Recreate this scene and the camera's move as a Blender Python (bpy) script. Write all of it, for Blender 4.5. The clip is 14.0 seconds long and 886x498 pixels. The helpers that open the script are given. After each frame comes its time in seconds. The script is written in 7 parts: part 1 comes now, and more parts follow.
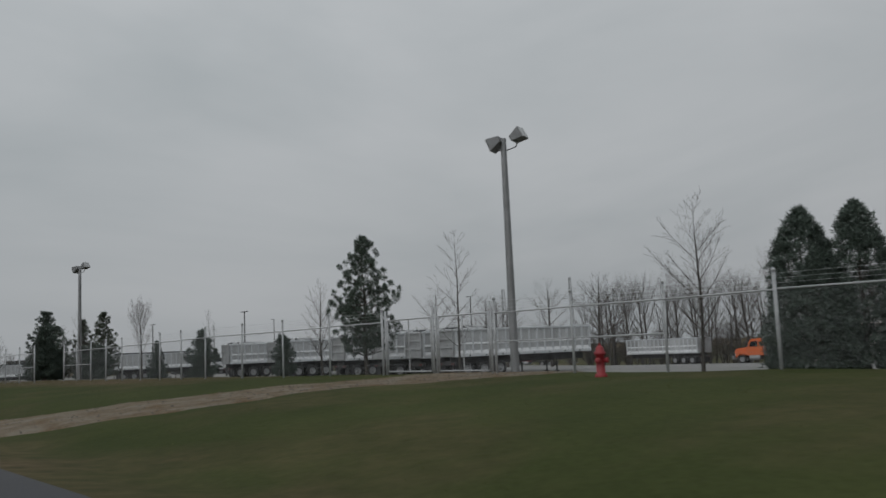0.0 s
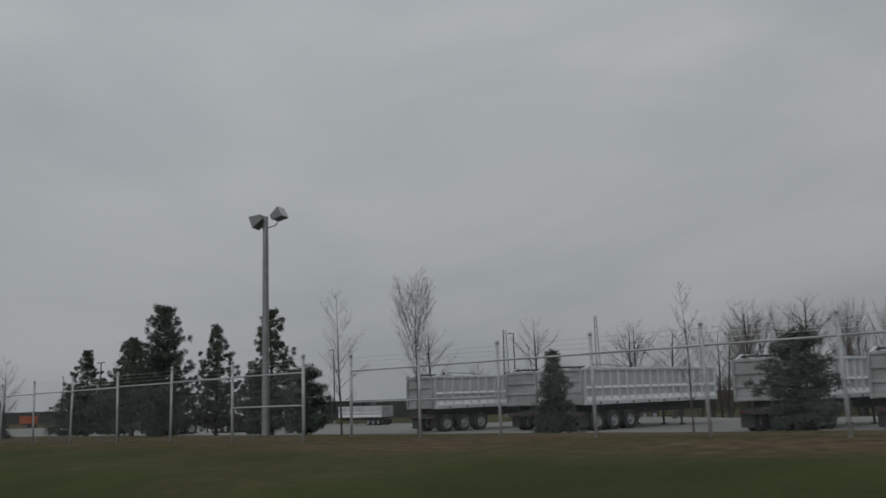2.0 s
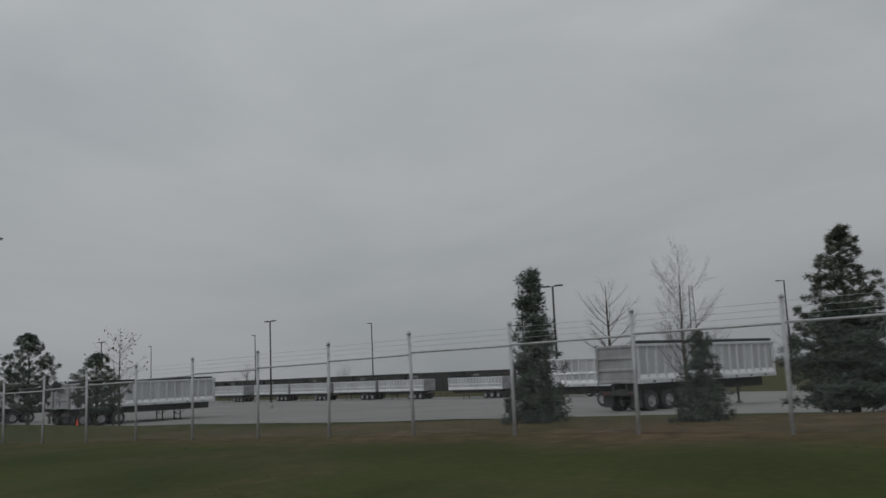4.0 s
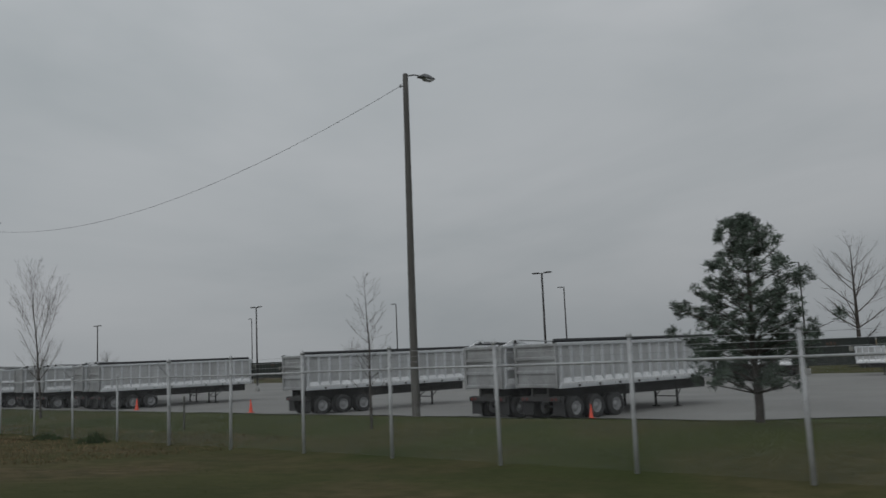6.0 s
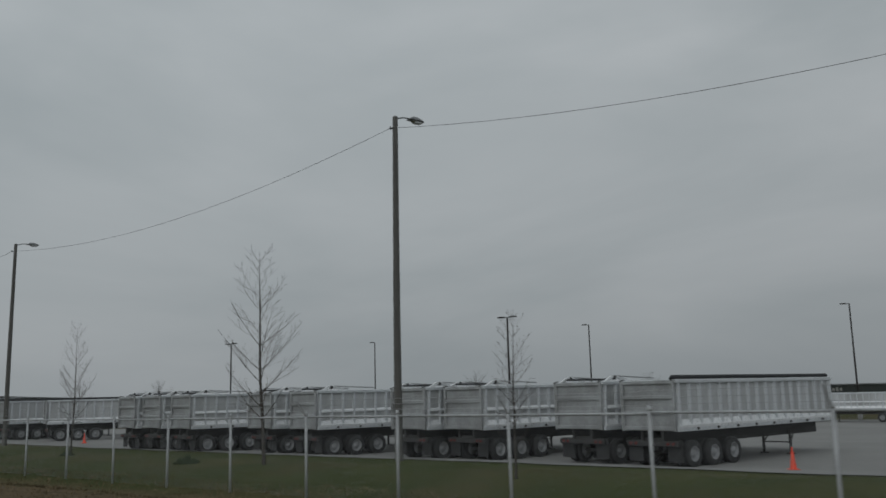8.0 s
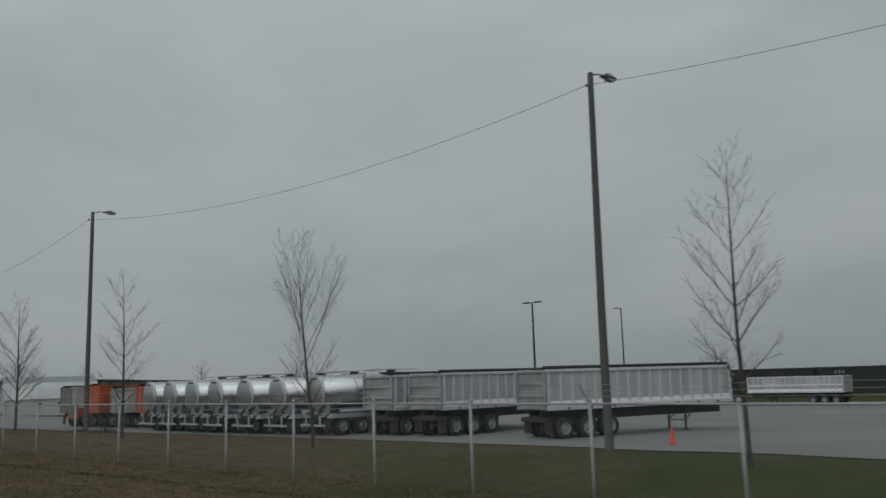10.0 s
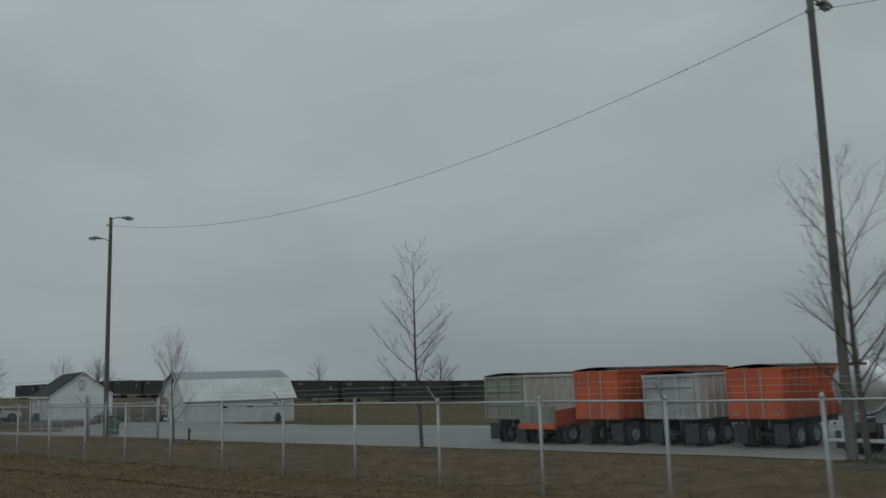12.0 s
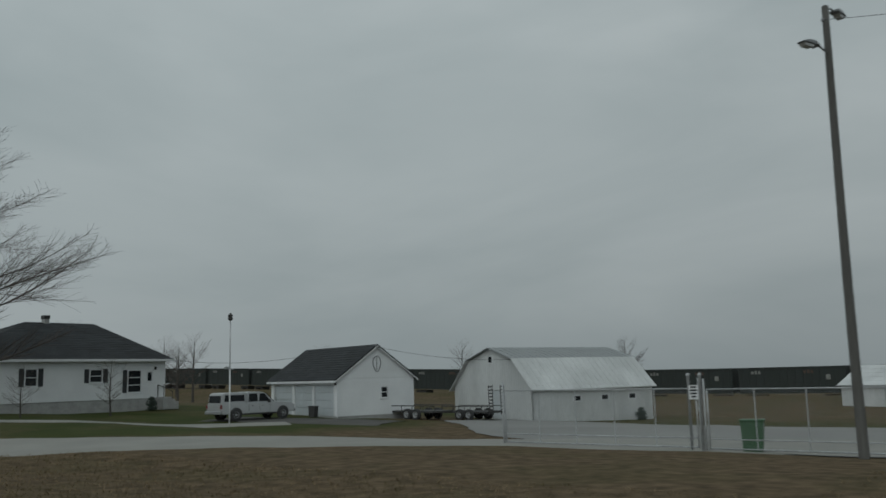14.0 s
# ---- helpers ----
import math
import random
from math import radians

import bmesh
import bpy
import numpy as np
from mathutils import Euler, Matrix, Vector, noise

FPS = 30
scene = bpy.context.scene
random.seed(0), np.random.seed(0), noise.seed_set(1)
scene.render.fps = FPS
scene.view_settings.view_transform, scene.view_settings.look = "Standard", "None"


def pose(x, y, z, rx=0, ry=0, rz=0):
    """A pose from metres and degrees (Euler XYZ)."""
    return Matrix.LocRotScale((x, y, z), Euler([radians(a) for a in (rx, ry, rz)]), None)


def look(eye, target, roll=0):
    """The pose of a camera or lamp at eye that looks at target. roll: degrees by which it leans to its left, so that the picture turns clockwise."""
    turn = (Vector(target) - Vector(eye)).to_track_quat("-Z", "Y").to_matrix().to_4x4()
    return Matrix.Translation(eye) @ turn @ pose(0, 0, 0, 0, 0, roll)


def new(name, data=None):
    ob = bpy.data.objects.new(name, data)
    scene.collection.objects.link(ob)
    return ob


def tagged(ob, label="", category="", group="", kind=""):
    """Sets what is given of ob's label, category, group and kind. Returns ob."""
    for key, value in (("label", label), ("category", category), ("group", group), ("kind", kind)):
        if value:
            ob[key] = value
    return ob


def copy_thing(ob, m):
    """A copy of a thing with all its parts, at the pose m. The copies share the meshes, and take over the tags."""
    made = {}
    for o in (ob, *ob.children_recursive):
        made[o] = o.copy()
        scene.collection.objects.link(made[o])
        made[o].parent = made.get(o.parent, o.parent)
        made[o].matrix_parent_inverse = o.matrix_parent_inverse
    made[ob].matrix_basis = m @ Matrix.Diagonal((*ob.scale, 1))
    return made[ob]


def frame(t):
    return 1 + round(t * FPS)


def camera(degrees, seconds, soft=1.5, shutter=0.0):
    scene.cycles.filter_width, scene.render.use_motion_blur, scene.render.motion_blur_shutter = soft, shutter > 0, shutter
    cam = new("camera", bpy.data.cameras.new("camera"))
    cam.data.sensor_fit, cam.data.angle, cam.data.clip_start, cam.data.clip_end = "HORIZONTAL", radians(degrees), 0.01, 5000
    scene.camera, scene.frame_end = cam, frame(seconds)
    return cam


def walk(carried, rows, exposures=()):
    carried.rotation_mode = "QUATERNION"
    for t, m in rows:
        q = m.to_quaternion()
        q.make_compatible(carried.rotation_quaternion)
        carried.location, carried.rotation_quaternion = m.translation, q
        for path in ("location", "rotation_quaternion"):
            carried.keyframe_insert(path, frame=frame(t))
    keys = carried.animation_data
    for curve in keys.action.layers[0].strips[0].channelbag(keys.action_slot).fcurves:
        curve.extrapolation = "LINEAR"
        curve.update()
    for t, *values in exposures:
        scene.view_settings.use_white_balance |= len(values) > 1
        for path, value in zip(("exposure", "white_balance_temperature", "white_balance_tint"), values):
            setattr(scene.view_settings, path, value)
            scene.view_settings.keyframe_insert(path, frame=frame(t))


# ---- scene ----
cam = camera(53.66, 14.0, soft=1.6, shutter=0.08)
EYE = 2.53
# seconds, place along the road, yaw, pitch, roll
PATH = [
    (0.0, -0.04, 50.71, 6.46, 2.50),
    (0.5, -10.78, 48.33, 7.79, 2.40),
    (1.0, -21.52, 45.04, 9.25, 1.92),
    (1.5, -32.26, 42.30, 9.77, 1.85),
    (2.0, -42.99, 41.95, 9.62, 2.00),
    (2.5, -53.73, 42.43, 9.52, 2.49),
    (3.0, -64.47, 42.32, 9.17, 2.38),
    (5.5, -118.63, 42.20, 6.64, 2.69),
    (6.0, -129.65, 41.79, 6.89, 2.41),
    (6.5, -140.69, 41.36, 7.42, 1.58),
    (7.0, -151.76, 41.33, 7.92, 1.22),
    (7.5, -162.84, 40.59, 8.68, 1.18),
    (8.0, -173.95, 39.98, 9.38, 1.43),
    (8.5, -185.07, 39.57, 9.12, 1.83),
    (9.0, -196.20, 40.22, 8.57, 1.73),
    (11.5, -252.46, 42.33, 8.65, 1.94),
    (12.0, -263.89, 41.03, 8.61, 1.94),
    (12.5, -275.35, 40.20, 9.01, 1.75),
    (13.0, -286.81, 39.96, 9.22, 1.55),
    (13.5, -298.29, 39.19, 9.24, 1.45),
    (14.0, -309.77, 38.78, 8.22, 1.46),

]
walk(cam, [(t, pose(x, 0, EYE, 90 + p, r, w)) for t, x, w, p, r in PATH],
     [(0.0, 0.2, 6370, 9), (0.5, 0.12, 6370, 9), (1.0, 0.02, 6200, 4), (2.0, 0.02, 6350, 9), (5.5, 0.1, 6330, 9), (8.0, 0.0, 6230, 6), (9.0, 0.0, 6300, 6), (11.4, 0.0, 6090, 0), (12.5, 0.0, 6090, -0.5), (14.0, 0.0, 6130, 0)])

# ---------------------------------------------------------------- light
world = bpy.data.worlds.new("overcast_sky")
scene.world = world
world.use_nodes = True
wn, wl = world.node_tree.nodes, world.node_tree.links
wn.clear()
w_out = wn.new("ShaderNodeOutputWorld")
w_bg = wn.new("ShaderNodeBackground")
w_sky = wn.new("ShaderNodeTexSky")
w_sky.sky_type = "NISHITA"
w_sky.sun_disc = False
w_sky.sun_elevation = radians(38)
w_sky.sun_rotation = radians(165)
w_sky.dust_density = 6.0
w_sky.air_density = 1.0
w_hsv = wn.new("ShaderNodeHueSaturation")
w_hsv.inputs["Saturation"].default_value = 0.05
w_hsv.inputs["Value"].default_value = 0.10
w_co = wn.new("ShaderNodeTexCoord")
w_map = wn.new("ShaderNodeMapping")
w_map.inputs["Scale"].default_value = (1.0, 1.0, 3.2)
w_n1 = wn.new("ShaderNodeTexNoise")
w_n1.inputs["Scale"].default_value = 1.6
w_n1.inputs["Detail"].default_value = 5.0
w_n1.inputs["Roughness"].default_value = 0.5
w_n1.inputs["Distortion"].default_value = 0.4
w_ramp = wn.new("ShaderNodeValToRGB")
w_ramp.color_ramp.elements[0].position = 0.34
w_ramp.color_ramp.elements[0].color = (0.290, 0.310, 0.320, 1)
w_ramp.color_ramp.elements[1].position = 0.72
w_ramp.color_ramp.elements[1].color = (0.405, 0.412, 0.420, 1)
# the cloud sheet is a little brighter overhead than low down
w_sep = wn.new("ShaderNodeSeparateXYZ")
w_up = wn.new("ShaderNodeMapRange")
w_up.inputs["From Min"].default_value = 0.0
w_up.inputs["From Max"].default_value = 0.55
w_up.inputs["To Min"].default_value = 0.845
w_up.inputs["To Max"].default_value = 1.27
# and thinner, hence lighter, towards the west
w_west = wn.new("ShaderNodeMapRange")
w_west.inputs["From Min"].default_value, w_west.inputs["From Max"].default_value = -0.95, -0.15
w_west.inputs["To Min"].default_value, w_west.inputs["To Max"].default_value = 1.06, 0.91
w_both = wn.new("ShaderNodeMath")
w_both.operation = "MULTIPLY"
w_mul = wn.new("ShaderNodeMix")
w_mul.data_type, w_mul.blend_type = "RGBA", "MULTIPLY"
w_mul.inputs["Factor"].default_value = 1.0
w_mix = wn.new("ShaderNodeMix")
w_mix.data_type = "RGBA"
w_mix.inputs["Factor"].default_value = 0.10
wl.new(w_co.outputs["Generated"], w_map.inputs["Vector"])
wl.new(w_map.outputs["Vector"], w_n1.inputs["Vector"])
wl.new(w_n1.outputs["Fac"], w_ramp.inputs["Fac"])
wl.new(w_co.outputs["Generated"], w_sep.inputs["Vector"])
wl.new(w_sep.outputs["Z"], w_up.inputs["Value"])
wl.new(w_ramp.outputs["Color"], w_mul.inputs[6])
wl.new(w_sep.outputs["X"], w_west.inputs["Value"])
wl.new(w_up.outputs["Result"], w_both.inputs[0])
wl.new(w_west.outputs["Result"], w_both.inputs[1])
wl.new(w_both.outputs["Value"], w_mul.inputs[7])
wl.new(w_sky.outputs["Color"], w_hsv.inputs["Color"])
wl.new(w_mul.outputs[2], w_mix.inputs[6])
wl.new(w_hsv.outputs["Color"], w_mix.inputs[7])
wl.new(w_mix.outputs[2], w_bg.inputs["Color"])
wl.new(w_bg.outputs["Background"], w_out.inputs["Surface"])
w_bg.inputs["Strength"].default_value = 1.0

sun_data = bpy.data.lights.new("sun", "SUN")
sun_data.energy = 0.55
sun_data.angle = radians(80)
sun_data.color = (1.0, 0.985, 0.96)
sun = new("sun", sun_data)
sun.matrix_basis = look((60, -300, 260), (0, 0, 0))


# ---------------------------------------------------------------- materials
def mat(name, col, rough=0.8, metal=0.0, var=0.25, scale=3.0, fine=40.0, bump=0.2, col2=None, island=0.0, spec=0.5, streak=0.0):
    """A surface with large stains, fine grain and relief, in metres of the object's own space."""
    m = bpy.data.materials.new(name)
    m.use_nodes = True
    n, l = m.node_tree.nodes, m.node_tree.links
    b = n["Principled BSDF"]
    b.inputs["Roughness"].default_value = rough
    b.inputs["Metallic"].default_value = metal
    b.inputs["Specular IOR Level"].default_value = spec
    co = n.new("ShaderNodeTexCoord")
    mp = n.new("ShaderNodeMapping")
    if streak:
        mp.inputs["Scale"].default_value = (1, 1, streak)
    l.new(co.outputs["Object"], mp.inputs["Vector"])
    big, small = n.new("ShaderNodeTexNoise"), n.new("ShaderNodeTexNoise")
    big.inputs["Scale"].default_value, big.inputs["Detail"].default_value = scale, 4
    small.inputs["Scale"].default_value, small.inputs["Detail"].default_value = fine, 3
    l.new(mp.outputs["Vector"], big.inputs["Vector"])
    l.new(mp.outputs["Vector"], small.inputs["Vector"])
    c2 = col2 or tuple(c * (1 - var) for c in col)
    r = n.new("ShaderNodeValToRGB")
    r.color_ramp.elements[0].position, r.color_ramp.elements[1].position = 0.35, 0.65
    r.color_ramp.elements[0].color, r.color_ramp.elements[1].color = (*c2, 1), (*col, 1)
    l.new(big.outputs["Fac"], r.inputs["Fac"])
    mx = n.new("ShaderNodeMix")
    mx.data_type, mx.blend_type = "RGBA", "MULTIPLY"
    mx.inputs["Factor"].default_value = 1.0
    g = n.new("ShaderNodeMapRange")
    g.inputs["To Min"].default_value, g.inputs["To Max"].default_value = 1 - var, 1 + var
    l.new(small.outputs["Fac"], g.inputs["Value"])
    l.new(r.outputs["Color"], mx.inputs[6])
    l.new(g.outputs["Result"], mx.inputs[7])
    out = mx.outputs[2]
    if island:
        ge = n.new("ShaderNodeNewGeometry")
        hs = n.new("ShaderNodeHueSaturation")
        v = n.new("ShaderNodeMapRange")
        v.inputs["To Min"].default_value, v.inputs["To Max"].default_value = 1 - island, 1 + island
        l.new(ge.outputs["Random Per Island"], v.inputs["Value"])
        l.new(v.outputs["Result"], hs.inputs["Value"])
        l.new(out, hs.inputs["Color"])
        out = hs.outputs["Color"]
    l.new(out, b.inputs["Base Color"])
    rr = n.new("ShaderNodeMapRange")
    rr.inputs["To Min"].default_value, rr.inputs["To Max"].default_value = max(0.02, rough - 0.12), min(1, rough + 0.12)
    l.new(big.outputs["Fac"], rr.inputs["Value"])
    l.new(rr.outputs["Result"], b.inputs["Roughness"])
    if bump:
        bp = n.new("ShaderNodeBump")
        bp.inputs["Strength"].default_value, bp.inputs["Distance"].default_value = bump, 0.02
        l.new(small.outputs["Fac"], bp.inputs["Height"])
        l.new(bp.outputs["Normal"], b.inputs["Normal"])
    return m


M_ROAD = mat("asphalt", (0.055, 0.056, 0.062), 0.85, var=0.3, scale=0.6, fine=60, bump=0.4)
M_GRAVEL = mat("gravel_drive", (0.185, 0.162, 0.128), 0.95, var=0.5, scale=1.4, fine=11, bump=0.8, spec=0.1, col2=(0.125, 0.088, 0.052))
M_LOT = mat("worn_pavement", (0.235, 0.232, 0.222), 0.9, var=0.18, scale=0.12, fine=9, bump=0.35, col2=(0.185, 0.182, 0.175))
M_DRIVE = mat("concrete_drive", (0.265, 0.258, 0.235), 0.85, var=0.18, scale=0.4, fine=20, bump=0.2)
M_APRON = mat("dark_gravel_apron", (0.085, 0.080, 0.074), 0.95, var=0.35, scale=0.7, fine=8, bump=0.5)
M_GALV = mat("galvanised_steel", (0.43, 0.44, 0.45), 0.55, 0.2, var=0.25, scale=6, fine=60, bump=0.05)
M_WIRE = mat("galvanised_wire", (0.26, 0.27, 0.28), 0.6, 0.1, var=0.15, scale=6, fine=60, bump=0)
M_ALU = mat("trailer_aluminium", (0.62, 0.64, 0.66), 0.42, 0.25, var=0.14, scale=0.9, fine=22, bump=0.06, streak=0.35)
# Paler than M_ALU: the light ledges catch from the sky is in the colour.
M_LEDGE = mat("highlight_aluminium", (0.74, 0.75, 0.76), 0.35, 0.2, var=0.12, scale=1.2, fine=14, bump=0.05)
# Darker and more streaked than M_ALU, for the wall panels between the ribs.
M_ALUD = mat("dull_trailer_panel", (0.53, 0.54, 0.55), 0.5, 0.25, var=0.2, scale=0.8, fine=12, bump=0.1, col2=(0.37, 0.375, 0.375), streak=0.25)
M_GATE = mat("tailgate_steel", (0.37, 0.38, 0.388), 0.55, 0.2, var=0.25, scale=1.1, fine=14, bump=0.12, col2=(0.24, 0.242, 0.24))
M_TARP = mat("black_tarp", (0.028, 0.030, 0.033), 0.75, var=0.3, scale=2, fine=18, bump=0.3)
M_CHASSIS = mat("dirty_chassis_paint", (0.048, 0.047, 0.046), 0.75, var=0.35, scale=2, fine=22, bump=0.2)
M_TYRE = mat("rubber", (0.038, 0.038, 0.039), 0.85, var=0.25, scale=5, fine=50, bump=0.2)
M_RIM = mat("wheel_rim", (0.30, 0.305, 0.31), 0.45, 0.1, var=0.25, scale=4, fine=30, bump=0.05)
M_WOODPOLE = mat("weathered_pole_wood", (0.120, 0.116, 0.108), 0.9, var=0.3, scale=1.5, fine=24, bump=0.5, streak=0.08)
M_STEELPOLE = mat("dull_steel_pole", (0.26, 0.265, 0.27), 0.6, 0.4, var=0.2, scale=2, fine=30, bump=0.05)
M_DARKPOLE = mat("bronze_painted_pole", (0.035, 0.033, 0.032), 0.55, 0.2, var=0.2, scale=2, fine=30, bump=0.05)
M_LAMPBODY = mat("lamp_housing", (0.20, 0.205, 0.21), 0.5, 0.3, var=0.15, scale=5, fine=40, bump=0.05)
M_LENS = mat("lamp_lens", (0.45, 0.46, 0.46), 0.25, var=0.1, scale=5, fine=30, bump=0)
M_CABLE = mat("cable_jacket", (0.05, 0.05, 0.052), 0.7, var=0.1, scale=1, fine=8, bump=0)
M_BARK = mat("bark", (0.075, 0.066, 0.058), 0.95, var=0.35, scale=5, fine=34, bump=0.5)
M_TWIG = mat("twigs", (0.085, 0.070, 0.061), 0.95, var=0.3, scale=3, fine=20, bump=0)
M_NEEDLE = mat("pine_needles", (0.080, 0.108, 0.082), 0.8, var=0.3, scale=1.2, fine=9, bump=0, island=0.45)
M_NEEDLE_D = mat("dark_pine_needles", (0.072, 0.097, 0.078), 0.8, var=0.3, scale=1.2, fine=9, bump=0, island=0.4)
M_NEEDLE_B = mat("browning_needles", (0.092, 0.110, 0.080), 0.85, var=0.3, scale=1.2, fine=9, bump=0, island=0.4)
M_DRYLEAF = mat("dry_leaves", (0.10, 0.065, 0.035), 0.85, var=0.3, scale=2, fine=9, bump=0, island=0.4)
M_SIDING = mat("white_siding", (0.70, 0.71, 0.72), 0.6, var=0.08, scale=0.7, fine=12, bump=0.04)
M_FOUND = mat("concrete_block", (0.36, 0.36, 0.35), 0.9, var=0.2, scale=1.5, fine=12, bump=0.3)
M_SHINGLE = mat("dark_shingle", (0.030, 0.033, 0.036), 0.9, var=0.35, scale=1.2, fine=16, bump=0.4, island=0.25)
M_TRIM = mat("white_trim", (0.66, 0.67, 0.68), 0.55, var=0.08, scale=2, fine=20, bump=0.03)
M_SHUTTER = mat("dark_shutter", (0.028, 0.03, 0.034), 0.6, var=0.2, scale=3, fine=20, bump=0.05)
M_GDOOR = mat("garage_door_paint", (0.48, 0.51, 0.53), 0.55, var=0.08, scale=1, fine=15, bump=0.04)
M_BARN = mat("white_barn_sheet", (0.58, 0.59, 0.59), 0.55, var=0.14, scale=0.5, fine=6, bump=0.06, col2=(0.46, 0.47, 0.47), streak=0.3)
M_BARNROOF = mat("barn_roof_sheet", (0.30, 0.315, 0.32), 0.5, 0.2, var=0.14, scale=0.6, fine=7, bump=0.05)
M_ORANGE = mat("faded_orange_paint", (0.47, 0.088, 0.030), 0.55, var=0.2, scale=1.0, fine=12, bump=0.08, col2=(0.30, 0.068, 0.030))
M_TRUCKORANGE = mat("truck_orange_paint", (0.62, 0.13, 0.03), 0.4, var=0.1, scale=1.0, fine=12, bump=0.03)
M_RUSTBOX = mat("stained_white_box", (0.55, 0.54, 0.52), 0.65, var=0.25, scale=1.0, fine=8, bump=0.15, col2=(0.33, 0.29, 0.27), streak=0.15)
M_GREENGREY = mat("grey_green_steel", (0.215, 0.22, 0.195), 0.65, 0.1, var=0.25, scale=1.2, fine=12, bump=0.15)
M_TANK = mat("polished_tank", (0.52, 0.53, 0.535), 0.28, 0.95, var=0.06, scale=0.7, fine=9, bump=0.02)
M_TANKHEAD = mat("brushed_tank_head", (0.56, 0.565, 0.565), 0.30, 0.95, var=0.12, scale=1.2, fine=14, bump=0.03)
M_CONE = mat("cone_plastic", (0.75, 0.075, 0.035), 0.5, var=0.1, scale=4, fine=30, bump=0.05)
M_RED = mat("hydrant_red", (0.27, 0.022, 0.028), 0.5, var=0.15, scale=5, fine=30, bump=0.08)
M_CARWHITE = mat("silver_car_paint", (0.46, 0.47, 0.48), 0.35, 0.3, var=0.06, scale=2, fine=30, bump=0.0)
M_GLASS = mat("dark_window_glass", (0.015, 0.017, 0.02), 0.12, var=0.1, scale=1, fine=5, bump=0, spec=0.35)
M_TAIL = mat("tail_light", (0.16, 0.012, 0.010), 0.3, var=0.1, scale=5, fine=30, bump=0)
M_TRAIN = mat("dark_railcar_paint", (0.026, 0.032, 0.030), 0.7, var=0.35, scale=0.5, fine=5, bump=0.1, col2=(0.020, 0.025, 0.022))
M_BINGREEN = mat("green_bin_plastic", (0.045, 0.11, 0.05), 0.55, var=0.15, scale=2, fine=20, bump=0.05)
M_MARK = mat("faded_marking", (0.24, 0.24, 0.22), 0.7, var=0.3, scale=2, fine=10, bump=0)
M_MARKR = mat("faded_ochre_marking", (0.085, 0.055, 0.04), 0.7, var=0.3, scale=2, fine=10, bump=0)
M_DARKGREEN = mat("weeds", (0.045, 0.065, 0.03), 0.9, var=0.3, scale=2, fine=9, bump=0, island=0.35)
M_BLADE = mat("dry_grass_blades", (0.215, 0.162, 0.102), 0.9, var=0.4, scale=0.5, fine=2, bump=0, spec=0.05, col2=(0.110, 0.094, 0.052), island=0.5)
M_BLADE_G = mat("green_grass_blades", (0.085, 0.098, 0.038), 0.9, var=0.25, scale=0.2, fine=2, bump=0, spec=0.05, col2=(0.064, 0.070, 0.026), island=0.35)
M_TUFT = mat("dark_dry_tufts", (0.105, 0.086, 0.050), 0.9, var=0.3, scale=0.4, fine=3, bump=0, spec=0.05, island=0.35)
M_STONE = mat("pale_stones", (0.125, 0.105, 0.085), 0.9, var=0.2, scale=4, fine=20, bump=0.3, island=0.3)
M_MULCH = mat("dark_mulch", (0.05, 0.038, 0.03), 0.95, var=0.3, scale=4, fine=25, bump=0.6)

# the ground: mown green grass, drier and browner beside the road further along
M_GROUND = mat("mown_grass", (0.057, 0.067, 0.024), 0.95, var=0.28, scale=0.35, fine=7, bump=0.6, spec=0.05, col2=(0.040, 0.051, 0.016))
gn, gl = M_GROUND.node_tree.nodes, M_GROUND.node_tree.links
g_bsdf = gn["Principled BSDF"]
g_green = g_bsdf.inputs["Base Color"].links[0].from_socket
g_co = gn.new("ShaderNodeTexCoord")
g_sep = gn.new("ShaderNodeSeparateXYZ")
gl.new(g_co.outputs["Object"], g_sep.inputs["Vector"])


def g_range(sock, a, b, lo=0.0, hi=1.0):
    r = gn.new("ShaderNodeMapRange")
    for k, v in (("From Min", a), ("From Max", b), ("To Min", lo), ("To Max", hi)):
        r.inputs[k].default_value = v
    gl.new(sock, r.inputs["Value"])
    return r.outputs["Result"]


def g_math(op, a, b):
    r = gn.new("ShaderNodeMath")
    r.operation, r.use_clamp = op, True
    gl.new(a, r.inputs[0])
    if isinstance(b, float):
        r.inputs[1].default_value = b
    else:
        gl.new(b, r.inputs[1])
    return r.outputs[0]


g_nz = gn.new("ShaderNodeTexNoise")
g_nz.inputs["Scale"].default_value, g_nz.inputs["Detail"].default_value = 0.22, 6
gl.new(g_co.outputs["Object"], g_nz.inputs["Vector"])
g_lawn = g_math("MULTIPLY", g_range(g_sep.outputs["X"], -341.0, -347.0), g_math("MULTIPLY", g_range(g_sep.outputs["Y"], 17.0, 19.0), g_range(g_sep.outputs["Y"], 46.0, 42.0)))
g_far = g_math("SUBTRACT", g_math("MULTIPLY", g_range(g_sep.outputs["X"], -228.0, -246.0), g_range(g_sep.outputs["Y"], 58.0, 46.0)), g_lawn)
g_mid = g_range(g_sep.outputs["X"], -120.0, -190.0)
g_front = g_range(g_sep.outputs["Y"], 14.6, 12.9)
g_field = g_math("MULTIPLY", g_range(g_sep.outputs["Y"], 52.0, 70.0), g_range(g_sep.outputs["X"], -285.0, -320.0, 0.3, 0.8))
g_verge = g_range(g_sep.outputs["Y"], 6.5, 3.0)
g_strip = g_math("MULTIPLY", g_math("MULTIPLY", g_range(g_sep.outputs["Y"], 12.0, 15.0), g_range(g_sep.outputs["Y"], 24.0, 20.0)), g_range(g_sep.outputs["X"], -32.0, -44.0, 0.0, 0.75))
